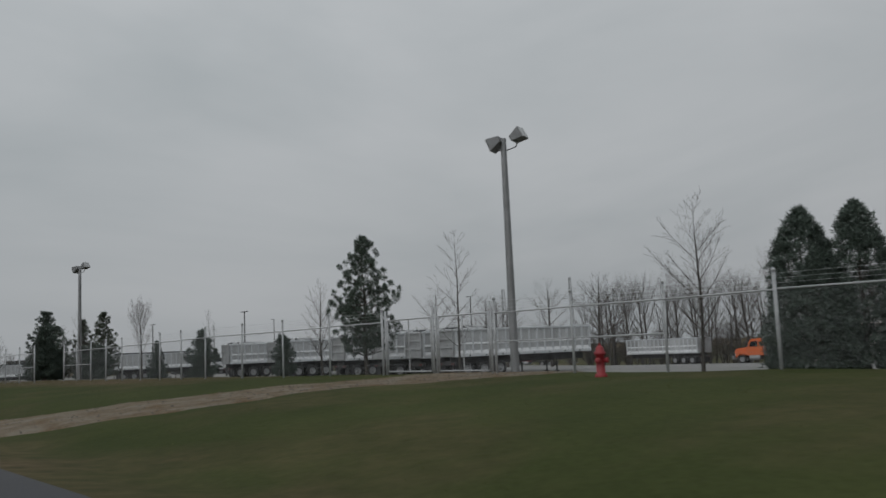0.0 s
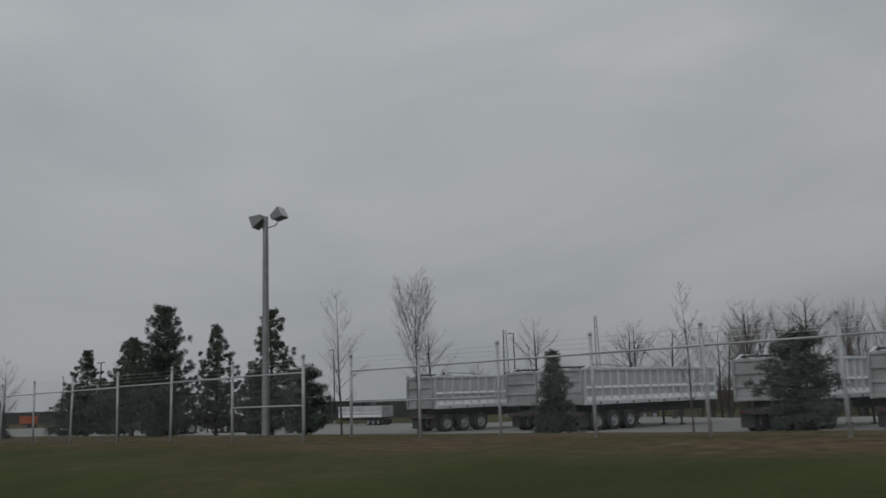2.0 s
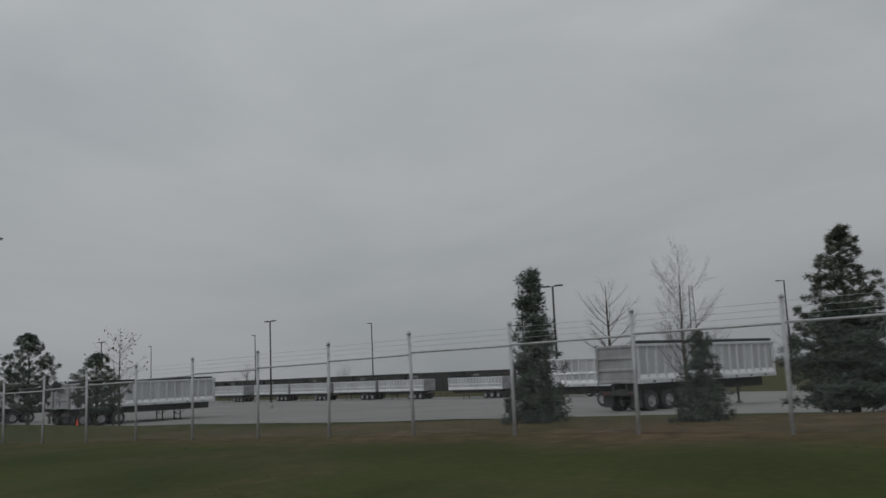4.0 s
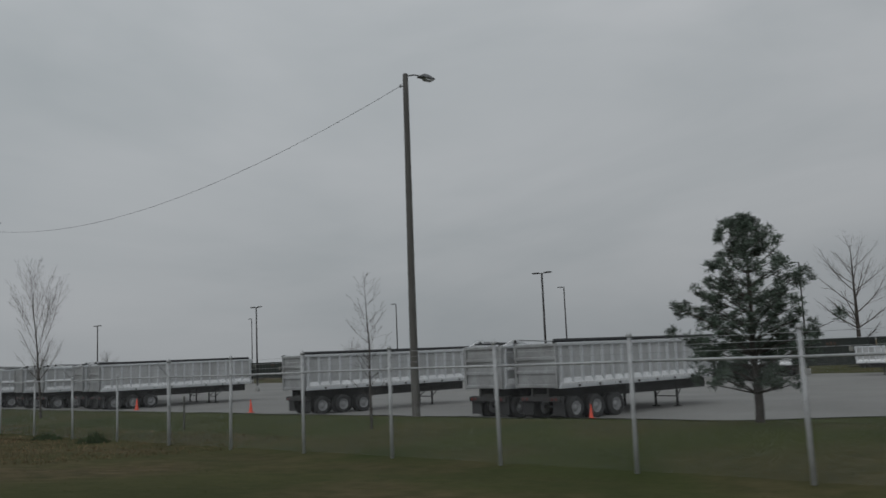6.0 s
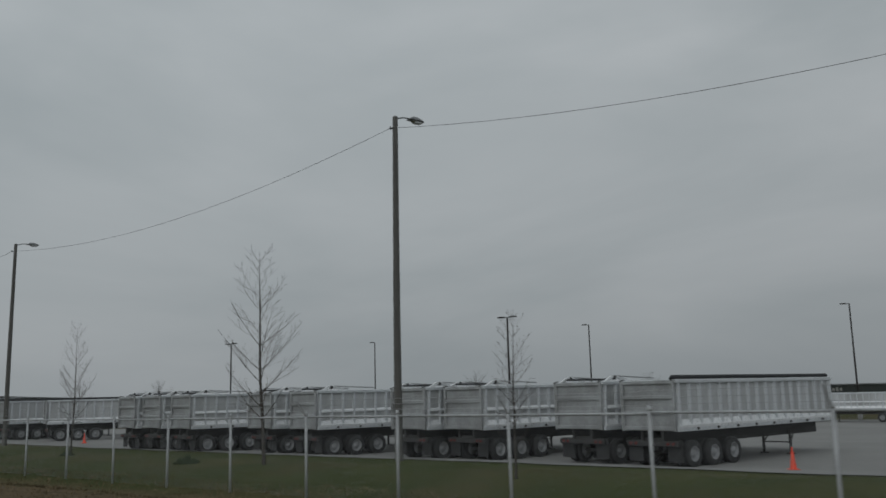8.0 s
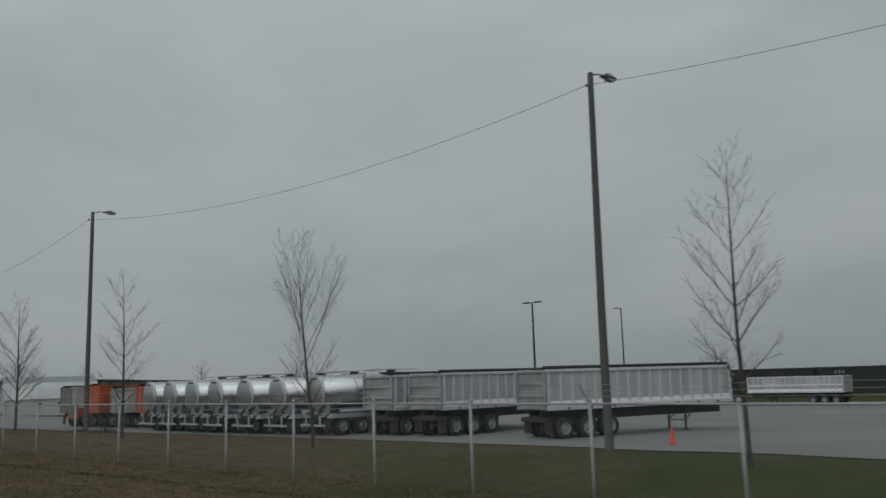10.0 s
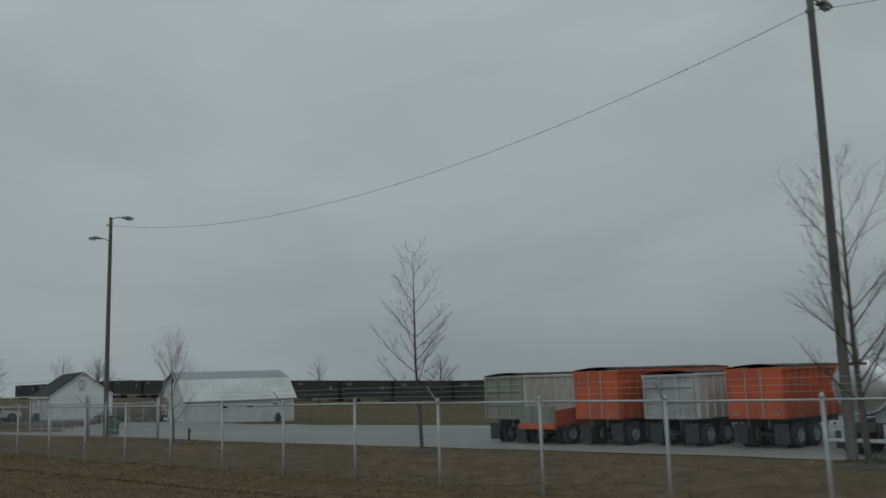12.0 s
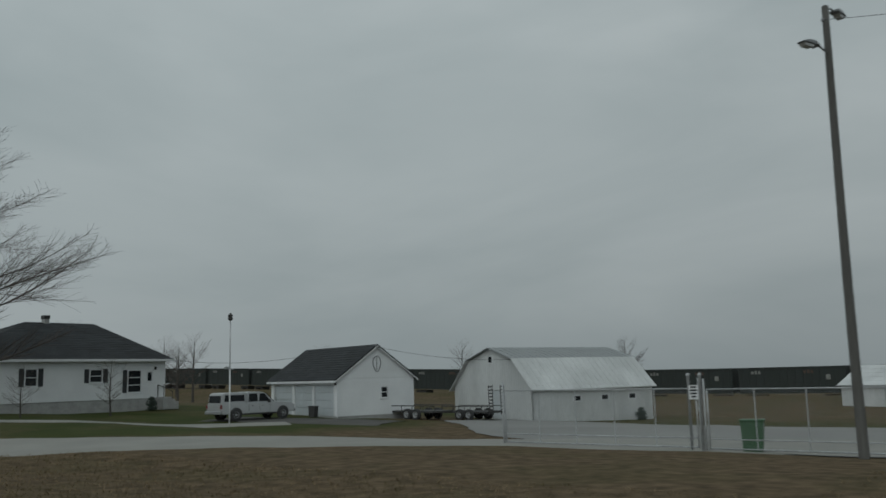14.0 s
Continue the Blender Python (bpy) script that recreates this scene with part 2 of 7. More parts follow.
g_dry = g_math("MAXIMUM", g_math("MAXIMUM", g_far, g_math("MULTIPLY", g_mid, g_front)), g_math("MAXIMUM", g_field, g_math("MAXIMUM", g_math("MULTIPLY", g_verge, 0.75), g_math("MULTIPLY", g_strip, g_range(g_sep.outputs["X"], -138.0, -108.0)))))
g_patch = g_range(g_nz.outputs["Fac"], 0.42, 0.62, -0.12, 0.30)
g_mask = g_math("ADD", g_math("MULTIPLY", g_dry, 0.95), g_patch)
g_brown = gn.new("ShaderNodeValToRGB")
g_brown.color_ramp.elements[0].position, g_brown.color_ramp.elements[1].position = 0.3, 0.7
g_brown.color_ramp.elements[0].color, g_brown.color_ramp.elements[1].color = (0.062, 0.047, 0.029, 1), (0.150, 0.110, 0.068, 1)
g_nf = gn.new("ShaderNodeTexNoise")
g_nf.inputs["Scale"].default_value, g_nf.inputs["Detail"].default_value = 2.1, 9
gl.new(g_co.outputs["Object"], g_nf.inputs["Vector"])
gl.new(g_nf.outputs["Fac"], g_brown.inputs["Fac"])
g_mx = gn.new("ShaderNodeMix")
g_mx.data_type = "RGBA"
gl.new(g_mask, g_mx.inputs["Factor"])
gl.new(g_green, g_mx.inputs[6])
gl.new(g_brown.outputs["Color"], g_mx.inputs[7])
gl.new(g_mx.outputs[2], g_bsdf.inputs["Base Color"])


# ---------------------------------------------------------------- mesh helpers
def mesh_of(name, bm, material, smooth=False):
    me = bpy.data.meshes.new(name)
    bm.to_mesh(me)
    bm.free()
    me.materials.append(material)
    if smooth:
        for p in me.polygons:
            p.use_smooth = True
    return me


def part(name, bm, material, parent=None, label="", m=None, smooth=False):
    """Link a bmesh, or a ready mesh, as one object under a thing."""
    me = bm if isinstance(bm, bpy.types.Mesh) else mesh_of(name, bm, material, smooth)
    ob = new(name, me)
    if parent is not None:
        ob.parent = parent
    if m is not None:
        ob.matrix_basis = m
    if label:
        ob["label"] = label
    return ob


def empty(name, m, label, category, group="", kind=""):
    ob = new(name)
    ob.empty_display_size = 0.3
    ob.matrix_basis = m
    return tagged(ob, label, category, group, kind)


def box(bm, x0, x1, y0, y1, z0, z1, bevel=0.0, m=None):
    mm = Matrix.Translation(((x0 + x1) / 2, (y0 + y1) / 2, (z0 + z1) / 2)) @ Matrix.Diagonal((x1 - x0, y1 - y0, z1 - z0, 1))
    r = bmesh.ops.create_cube(bm, size=1.0, matrix=mm if m is None else m @ mm)
    if bevel:
        es = list({e for v in r["verts"] for e in v.link_edges})
        bmesh.ops.bevel(bm, geom=es, offset=bevel, segments=1, affect="EDGES", profile=0.5)
    return bm


def rod(bm, a, b, r0, r1=None, n=8, cap=True):
    a, b = Vector(a), Vector(b)
    d = b - a
    m = Matrix.Translation((a + b) / 2) @ d.to_track_quat("Z", "Y").to_matrix().to_4x4()
    bmesh.ops.create_cone(bm, cap_ends=cap, segments=n, radius1=r0, radius2=r0 if r1 is None else r1, depth=d.length, matrix=m)
    return bm


def lathe(bm, prof, n=16, m=None, caps=True):
    """Turn a profile of (radius, height) round z."""
    rings = []
    for r, z in prof:
        ring = []
        for i in range(n):
            a = 2 * math.pi * i / n
            p = Vector((r * math.cos(a), r * math.sin(a), z))
            ring.append(bm.verts.new(m @ p if m is not None else p))
        rings.append(ring)
    for a, b in zip(rings, rings[1:]):
        for i in range(n):
            bm.faces.new((a[i], a[(i + 1) % n], b[(i + 1) % n], b[i]))
    for ring, flip in ((rings[0], True), (rings[-1], False)) if caps else ():
        bm.faces.new(ring[::-1] if flip else ring)
    return bm


def prism(bm, outline, axis, lo, hi):
    """Push a closed outline of (u, v) along an axis: x takes (y, z), y takes (x, z)."""
    def at(u, v, w):
        return (w, u, v) if axis == "x" else (u, w, v) if axis == "y" else (u, v, w)
    a = [bm.verts.new(at(u, v, lo)) for u, v in outline]
    b = [bm.verts.new(at(u, v, hi)) for u, v in outline]
    n = len(outline)
    bm.faces.new(a)
    bm.faces.new(b[::-1])
    for i in range(n):
        bm.faces.new((a[i], b[i], b[(i + 1) % n], a[(i + 1) % n]))
    bmesh.ops.recalc_face_normals(bm, faces=bm.faces)
    return bm


def raw(name, verts, faces, material, smooth=False):
    me = bpy.data.meshes.new(name)
    me.from_pydata([tuple(v) for v in verts], [], [tuple(f) for f in faces])
    me.materials.append(material)
    if smooth:
        me.polygons.foreach_set("use_smooth", [True] * len(me.polygons))
    me.update()
    return me


# ---------------------------------------------------------------- the lie of the land
KX = (-420, -370, -358, -345, -330, -300, -260, -222, -190, -150, -125, -118, -108, -100, -91, -77, -64, -50, -26, 0, 40)
K_FENCE = (1.0, 1.0, 0.75, 0.25, 0.1, 0.1, 0.05, -0.05, 0.1, 0.3, 0.4, 0.6, 0.9, 1.1, 1.25, 1.32, 1.42, 1.5, 1.62, 1.65, 1.7)
K_LOT = (0.8, 0.75, 0.1, -0.25, -0.38, -0.5, -0.42, -0.38, -0.36, -0.36, -0.15, 0.05, 0.25, 0.4, 0.5, 0.57, 0.57, 0.55, 0.52, 0.5, 0.5)
K_BACK = (0.3, 0.2, -0.5, -0.85, -1.2, -1.1, -0.9, -0.9, -0.9, -0.9, -0.7, -0.5, -0.2, 0.1, 0.3, 0.4, 0.45, 0.45, 0.4, 0.4, 0.4)
ROAD_Z = 1.0
GX = [-3000, -1500, -900, -600, -520] + [-470 + 2.0 * i for i in range(271)] + [90, 150, 300, 700, 1500, 3000]
GY = [-3000, -1200, -500, -200, -80, -40, -20, -10, -5, -4, -2, 0, 2, 3.6] + [4 + 1.0 * i for i in range(46)] + [52, 55, 58, 62, 66, 72, 80, 90, 100, 112, 118, 122, 125, 130, 160, 210, 300, 450, 800, 1500, 3000]


def rise(x):
    """How far the far track climbs to the west."""
    return float(np.interp(x, (-500.0, -370.0), (3.5, 0.0)))


def profile(x, y):
    f = np.interp(x, KX, K_FENCE)
    lot = np.interp(x, KX, K_LOT)
    back = np.interp(x, KX, K_BACK)
    tree = f + (0.25 if -310 < x < -122 else 0.0)
    z = np.interp(y, (-4.0, 3.6, 5.2, 9.0, 13.0, 17.5, 20.5, 26.5, 31.0, 41.0, 56.0, 92.0, 115.0, 122.0, 126.0, 400.0, 3000.0),
                  (ROAD_Z, ROAD_Z - 0.05, ROAD_Z - 0.2, 0.35 * ROAD_Z + 0.65 * f - 0.1, f - 0.05, f, tree, 0.45 * f + 0.55 * lot + 0.12, lot, lot, back, back + 0.49 * (-2.4 - back) + np.interp(x, (-130, -95, -80), (0.0, 0.6, 0.2)), -1.75 + 0.5 * rise(x), -1.3 + 0.8 * rise(x), -2.4 + rise(x), -3.0 + rise(x), -6.0))
    if 4 < y < 60 and -470 < x < 70:
        z += 0.05 * noise.noise((x * 0.3, y * 0.3, 0.0)) + 0.02 * noise.noise((x * 0.9, y * 0.9, 5.0))
    return float(z)


GZ = np.array([[profile(x, y) for y in GY] for x in GX])


def land(x, y):
    """The ground's height, between the corners of its mesh."""
    i = min(max(int(np.searchsorted(GX, x)) - 1, 0), len(GX) - 2)
    j = min(max(int(np.searchsorted(GY, y)) - 1, 0), len(GY) - 2)
    u, v = (x - GX[i]) / (GX[i + 1] - GX[i]), (y - GY[j]) / (GY[j + 1] - GY[j])
    return float((GZ[i, j] * (1 - u) + GZ[i + 1, j] * u) * (1 - v) + (GZ[i, j + 1] * (1 - u) + GZ[i + 1, j + 1] * u) * v)


def sheet(name, xs, ys, lift, material, edge=None):
    """A piece of ground that follows the land. edge: gives the nearest and farthest y for an x."""
    verts, faces = [], []
    for x in xs:
        a, b = edge(x) if edge else (0.0, 1.0)
        for y in ys:
            yy = a + (b - a) * y
            verts.append((x, yy, land(x, yy) + lift))
    n = len(ys)
    for i in range(len(xs) - 1):
        for j in range(n - 1):
            k = i * n + j
            faces.append((k, k + 1, k + n + 1, k + n))
    me = raw(name, verts, faces, material, smooth=True)
    me.flip_normals()
    return me


tagged(new("ground", sheet("ground", GX, GY, 0.0, M_GROUND)), "mown grass verge, green turning dry brown along the road", "ground", kind="structure")
rx = [-600 + 6.0 * i for i in range(126)]
tagged(new("road", sheet("road", rx, [-3.6, -2, -0.5, 0, 0.5, 1.5, 2.75, 3.4], 0.03, M_ROAD)), "dark asphalt road between grass verges", "road", kind="structure")


def drive_side(y, s):
    edge = np.interp(y, (3, 6, 8.6, 13, 18, 30), (-34, -30, -26.3, -24.6, -23.8, -24.5) if s < 0 else (-25.5, -23.2, -21.0, -20.0, -18.6, -19.0))
    return float(edge) + 0.22 * math.sin(y * 1.3 + s) + 0.12 * math.sin(y * 3.1)


verts, faces = [], []
for i in range(81):
    y = 2.8 + 27.0 * i / 80
    for j in range(17):
        x = drive_side(y, -1) + (drive_side(y, 1) - drive_side(y, -1)) * j / 16
        crown = 0.03 + 0.02 * noise.noise((x * 1.7, y * 1.7, 2.0)) if 0 < j < 16 else -0.03
        verts.append((x, y, land(x, y) + crown))
for i in range(80):
    for j in range(16):
        k = i * 17 + j
        faces.append((k, k + 1, k + 18, k + 17))
tagged(new("gravel_drive", raw("gravel_drive", verts, faces, M_GRAVEL, True)), "pale gravel drive with brown dirt leading to the gate", "drive", kind="structure")


def lot_edge(x):
    near = np.interp(x, (-347, -334, -318, -302, -252, -229, -200, -150, -140, -128, -60, -20), (46.0, 33.5, 30.0, 28.5, 29.5, 28.6, 26.8, 25.8, 33.0, 34.0, 33.0, 35.0))
    far = np.interp(x, (-347, -335, -332, -292, -280, -112, -98, -20), (52, 52, 56, 58, 112, 112, 99, 99))
    return float(near) + 0.25 * math.sin(x * 0.9) + 0.12 * math.sin(x * 2.7), float(far)


lx = [-346 + 1.0 * i for i in range(335)]
tagged(new("pavement", sheet("pavement", lx, [i / 88 for i in range(89)], 0.035, M_LOT, lot_edge)), "worn pale pavement of the trailer lot", "pavement", kind="structure")


def strip(name, a, b, w, material, label, lift=0.04):
    """A straight drive of width w from a to b that follows the land."""
    a, b = Vector((*a, 0)), Vector((*b, 0))
    d = (b - a).normalized()
    s = Vector((-d.y, d.x, 0))
    n = max(2, int((b - a).length / 1.0))
    verts, faces = [], []
    for i in range(n + 1):
        for j in range(7):
            p = a + (b - a) * (i / n) + s * (w * (j / 6 - 0.5) + (0.12 * math.sin(i * 1.7) if j in (0, 6) else 0))
            verts.append((p.x, p.y, land(p.x, p.y) + (lift if 0 < j < 6 else -0.03)))
    for i in range(n):
        for j in range(6):
            k = i * 7 + j
            faces.append((k, k + 1, k + 8, k + 7))
    me = raw(name, verts, faces, material, smooth=True)
    if me.polygons[0].normal.z < 0:
        me.flip_normals()
    return tagged(new(name, me), label, "drive", kind="structure")


def bend(name, pts, w, material, label):
    """A drive of width w along a bent line that follows the land."""
    line = []
    for k in range(len(pts) - 1):
        p = [Vector((*pts[max(0, min(len(pts) - 1, k + q))], 0)) for q in (-1, 0, 1, 2)]
        for i in range(12):
            t = i / 12
            line.append(0.5 * (2 * p[1] + (p[2] - p[0]) * t + (2 * p[0] - 5 * p[1] + 4 * p[2] - p[3]) * t * t + (3 * p[1] - p[0] - 3 * p[2] + p[3]) * t ** 3))
    verts, faces = [], []
    for i, p in enumerate(line):
        d = (line[min(i + 1, len(line) - 1)] - line[max(i - 1, 0)]).normalized()
        s = Vector((-d.y, d.x, 0))
        for j in range(9):
            q = p + s * (w * (j / 8 - 0.5) + (0.12 * math.sin(i * 1.7) if j in (0, 8) else 0))
            verts.append((q.x, q.y, land(q.x, q.y) + (0.045 if 0 < j < 8 else -0.03)))
    for i in range(len(line) - 1):
        for j in range(8):
            k = i * 9 + j
            faces.append((k, k + 1, k + 10, k + 9))
    me = raw(name, verts, faces, material, smooth=True)
    if me.polygons[4].normal.z < 0:
        me.flip_normals()
    tagged(new(name, me), label, "drive", kind="structure")


DRIVE = [(-314, 35.0), (-322, 33.5), (-330.5, 30.0), (-338.5, 23.0), (-345, 15.5), (-351, 8.0), (-354, 2.5)]
bend("concrete_drive", DRIVE, 8.2, M_DRIVE, "pale concrete drive from the gate to the road")
strip("house_drive", (-350.8, 36.0), (-359.2, 22.0), 3.0, M_DRIVE, "narrow pale concrete drive beside the lawn")
strip("garage_apron", (-346.0, 40.2), (-357.5, 36.2), 5.6, M_APRON, "dark worn gravel apron before the garage")

# ---------------------------------------------------------------- chain-link fences
PANEL = 3.05
F_H = 2.0


def post_mesh(name, r, h, n=10):
    bm = bmesh.new()
    rod(bm, (0, 0, -0.25), (0, 0, h), r, n=n)
    lathe(bm, [(r * 1.25, h - 0.02), (r * 1.3, h + 0.03), (r * 0.4, h + 0.08)], n)
    return mesh_of(name, bm, M_GALV, True)


def fabric_mesh(h, width=PANEL, gap=0.075, r=0.00125):
    """Woven wire as two families of slanting wires."""
    bm_v, bm_f = [], []
    def wire(p, q):
        p, q = Vector(p), Vector(q)
        d = (q - p).normalized()
        s, u = Vector((0, 1, 0)), d.cross(Vector((0, 1, 0)))
        k = len(bm_v)
        for e in (p, q):
            for a in (0, 2.094, 4.189):
                bm_v.append(e + r * (math.cos(a) * s + math.sin(a) * u))
        for i in range(3):
            j = (i + 1) % 3
            bm_f.append((k + i, k + j, k + 3 + j, k + 3 + i))
    c = -h
    while c < width:
        a0, a1 = max(0.0, c), min(width, c + h)
        if a1 - a0 > 0.01:
            wire((a0, 0.002, 0.05 + a0 - c), (a1, 0.002, 0.05 + a1 - c))
            wire((width - a0, -0.002, 0.05 + a0 - c), (width - a1, -0.002, 0.05 + a1 - c))
        c += gap
    return raw("fence_fabric", bm_v, bm_f, M_WIRE)


def bar_mesh(name, r, length, n=8):
    bm = bmesh.new()
    rod(bm, (0, 0, 0), (length, 0, 0), r, n=n)
    return mesh_of(name, bm, M_GALV, True)


ME_POST_TALL = post_mesh("tall_post", 0.040, F_H + 0.42)
ME_POST_END = post_mesh("end_post", 0.046, F_H + 0.42)
ME_POST = post_mesh("post", 0.034, F_H + 0.02)
ME_FABRIC = fabric_mesh(F_H - 0.08)
ME_RAIL = bar_mesh("top_rail", 0.024, PANEL)
ME_STRAND = bar_mesh("barbed_strand", 0.0035, PANEL, 4)
bm = bmesh.new()
rod(bm, (0, 0, F_H - 0.02), (0, -0.38, F_H + 0.38), 0.022, 0.016, n=6)
ME_ARM = mesh_of("barbed_arm", bm, M_GALV)


def fence(corners, arms, label, tall_every=0, mid=()):
    """A run of fence along corners of (x, y, ground height or None). arms: leaning barbed-wire arms in place of taller posts."""
    pts = []
    for a, b in zip(corners, corners[1:]):
        a2, b2 = Vector(a[:2]), Vector(b[:2])
        n = max(1, round((b2 - a2).length / PANEL))
        pts += [a2 + (b2 - a2) * (i / n) for i in range(n)]
    pts.append(Vector(corners[-1][:2]))
    p3 = [Vector((p.x, p.y, land(p.x, p.y))) for p in pts]
    root = empty("chain_link_fence", Matrix.Translation(p3[0]), label, "fence", "fences along the lot")
    inv = Matrix.Translation(-p3[0])
    rnd = random.Random(len(pts))
    for i, p in enumerate(p3):
        lean = pose(0, 0, 0, rnd.uniform(-0.8, 0.8), rnd.uniform(-0.8, 0.8), 0)
        end = i in (0, len(p3) - 1)
        part("post", ME_POST_END if end else (ME_POST if arms else ME_POST_TALL), M_GALV, root, m=inv @ Matrix.Translation(p) @ lean)
        if arms and (i % 2 == 0):
            part("barbed_arm", ME_ARM, M_GALV, root, m=inv @ Matrix.Translation(p))
    for i, (a, b) in enumerate(zip(p3, p3[1:])):
        d = b - a
        flat = Vector((d.x, d.y, 0))
        rot = Matrix((( flat.x / PANEL, -flat.normalized().y, 0, 0), (flat.y / PANEL, flat.normalized().x, 0, 0), (d.z / PANEL, 0, 1, 0), (0, 0, 0, 1)))
        base = inv @ Matrix.Translation(a) @ rot
        part("fence_fabric", ME_FABRIC, M_WIRE, root, m=base)["kind"] = "stuff"
        part("top_rail", ME_RAIL, M_GALV, root, m=base @ Matrix.Translation((0, 0, F_H - 0.03)))
        if i in mid:
            part("mid_rail", ME_RAIL, M_GALV, root, m=base @ Matrix.Translation((0, 0, F_H * 0.52)))
        for k in range(3):
            off = (0, -0.12 * (k + 1), F_H + 0.12 * (k + 1)) if arms else (0, 0, F_H + 0.11 + 0.12 * k)
            part("barbed_strand", ME_STRAND, M_GALV, root, m=base @ Matrix.Translation(off))
    return root


fence([(-63.0, 18.1), (-40.1, 18.0), (-27.05, 19.2)], False, "galvanised chain-link fence with barbed wire beside the sports field", mid=(0, 1))
fence([(-21.1, 19.45), (-11.5, 20.0)], False, "short galvanised chain-link fence beside the gate", mid=(0, 1))
fence([(-11.5, 20.0), (12.0, 21.5)], False, "galvanised chain-link fence in front of the tall evergreens")
fence([(-153.0, 14.0), (-125.5, 14.1), (-107.0, 15.2), (-89.0, 15.75), (-76.0, 15.65), (-62.9, 16.2)], False, "galvanised chain-link fence along dark conifers and the lot entrance", mid=(28,))
fence([(-222.0, 15.5), (-194.0, 14.9), (-153.0, 14.0)], True, "galvanised chain-link fence with leaning barbed-wire arms by parked trailers")
fence([(-312.8, 16.2), (-296.0, 16.4), (-260.0, 15.6), (-222.0, 15.5)], True, "galvanised chain-link fence with leaning barbed-wire arms on brown grass")
fence([(-313.4, 29.9), (-313.1, 23.0), (-312.8, 16.2)], True, "galvanised chain-link fence returning to the lot gate")


def gate(a, b, h, label, bars=2):
    """A gate leaf of tube and wire between two places."""
    za, zb = land(*a), land(*b)
    w = (Vector(b) - Vector(a)).length
    ang = math.degrees(math.atan2(b[1] - a[1], b[0] - a[0]))
    root = empty("metal_gate", pose(a[0], a[1], max(za, zb), 0, 0, ang), label, "gate")
    bm = bmesh.new()
    for x in (0.05, w - 0.05):
        rod(bm, (x, 0, 0.08), (x, 0, h), 0.03)
    for z in (0.1, h - 0.02):
        rod(bm, (0.05, 0, z), (w - 0.05, 0, z), 0.026)
    if bars > 3:
        rod(bm, (0.05, 0, 0.42), (w - 0.05, 0, 0.42), 0.022)
    part("gate_frame", bm, M_GALV, root, smooth=True)
    for i in range(1, bars + 1):
        bm = bmesh.new()
        rod(bm, (w * i / (bars + 1), 0, 0.1), (w * i / (bars + 1), 0, h), 0.022)
        part("gate_bar", bm, M_GALV, root)
    me = fabric_mesh(h - 0.12, w, 0.075)
    part("gate_fabric", me, M_WIRE, root)["kind"] = "stuff"
    for x in (-0.06, w + 0.06):
        bm = bmesh.new()
        rod(bm, (x, 0, -0.3), (x, 0, h + 0.35), 0.042)
        part("gate_post", bm, M_GALV, root, smooth=True)
    return root


def sign(root, m, w, h):
    """A white plate with dark bars in place of its writing."""
    bm = bmesh.new()
    box(bm, -w / 2, w / 2, -0.012, 0.0, 0, h, 0.003)
    pl = part("sign", bm, M_TRIM, root, "small white notice plate with dark bars", m=m)
    for k, q in enumerate((0.62, 0.8, 0.7, 0.5)):
        bm = bmesh.new()
        box(bm, -w / 2 * q, w / 2 * q, -0.016, -0.013, h * (0.80 - 0.22 * k), h * (0.92 - 0.22 * k))
        part("bar", bm, M_SHUTTER, pl)


gate((-26.85, 19.25), (-24.2, 19.3), 2.0, "closed galvanised chain-link gate across the gravel drive", 1)
gate((-23.9, 19.3), (-21.3, 19.4), 2.0, "closed galvanised chain-link gate beside its twin leaf", 1)
slide = gate((-330.5, 29.75), (-322.4, 30.0), 2.15, "wide galvanised sliding gate at the concrete drive", 4)
gate((-322.1, 30.0), (-313.6, 30.1), 2.15, "wide galvanised gate panel beside the sliding gate", 4)
sign(slide, pose(8.0, -0.06, 1.75), 0.34, 0.5)
for k, u in enumerate((7.75, 8.25)):
    bm = bmesh.new()
    lathe(bm, [(0.05, -0.3), (0.05, 2.55), (0.07, 2.57), (0.07, 2.64), (0.03, 2.68)], 12, Matrix.Translation((u, 0.12 - 0.2 * k, 0)))
    part("guide_post", bm, M_GALV, slide, "tall capped steel guide post", smooth=True)


# ---------------------------------------------------------------- poles, lamps and cable
def cobra(root, z, deg, reach, label):
    """A street-lamp head on a bent arm."""
    turn = pose(0, 0, z, 0, 0, deg)
    bm = bmesh.new()
    rod(bm, (0, 0, -0.05), (reach * 0.6, 0, 0.10), 0.03, n=8)
    rod(bm, (reach * 0.6, 0, 0.10), (reach, 0, 0.12), 0.03, n=8)
    arm = part("lamp_arm", bm, M_LAMPBODY, root, m=turn, smooth=True)
    bm = bmesh.new()
    prism(bm, [(0.0, 0.05), (0.16, 0.17), (0.42, 0.18), (0.78, 0.08), (0.80, 0.03), (0.0, 0.02)], "y", -0.15, 0.15)
    bmesh.ops.bevel(bm, geom=list(bm.edges), offset=0.03, segments=2, affect="EDGES")
    head = part("lamp_head", bm, M_LAMPBODY, root, label, m=turn @ Matrix.Translation((reach - 0.05, 0, 0.04)), smooth=True)
    bm = bmesh.new()
    prism(bm, [(0.22, 0.03), (0.74, 0.03), (0.66, -0.05), (0.32, -0.06)], "y", -0.11, 0.11)
    part("lens", bm, M_LENS, head)


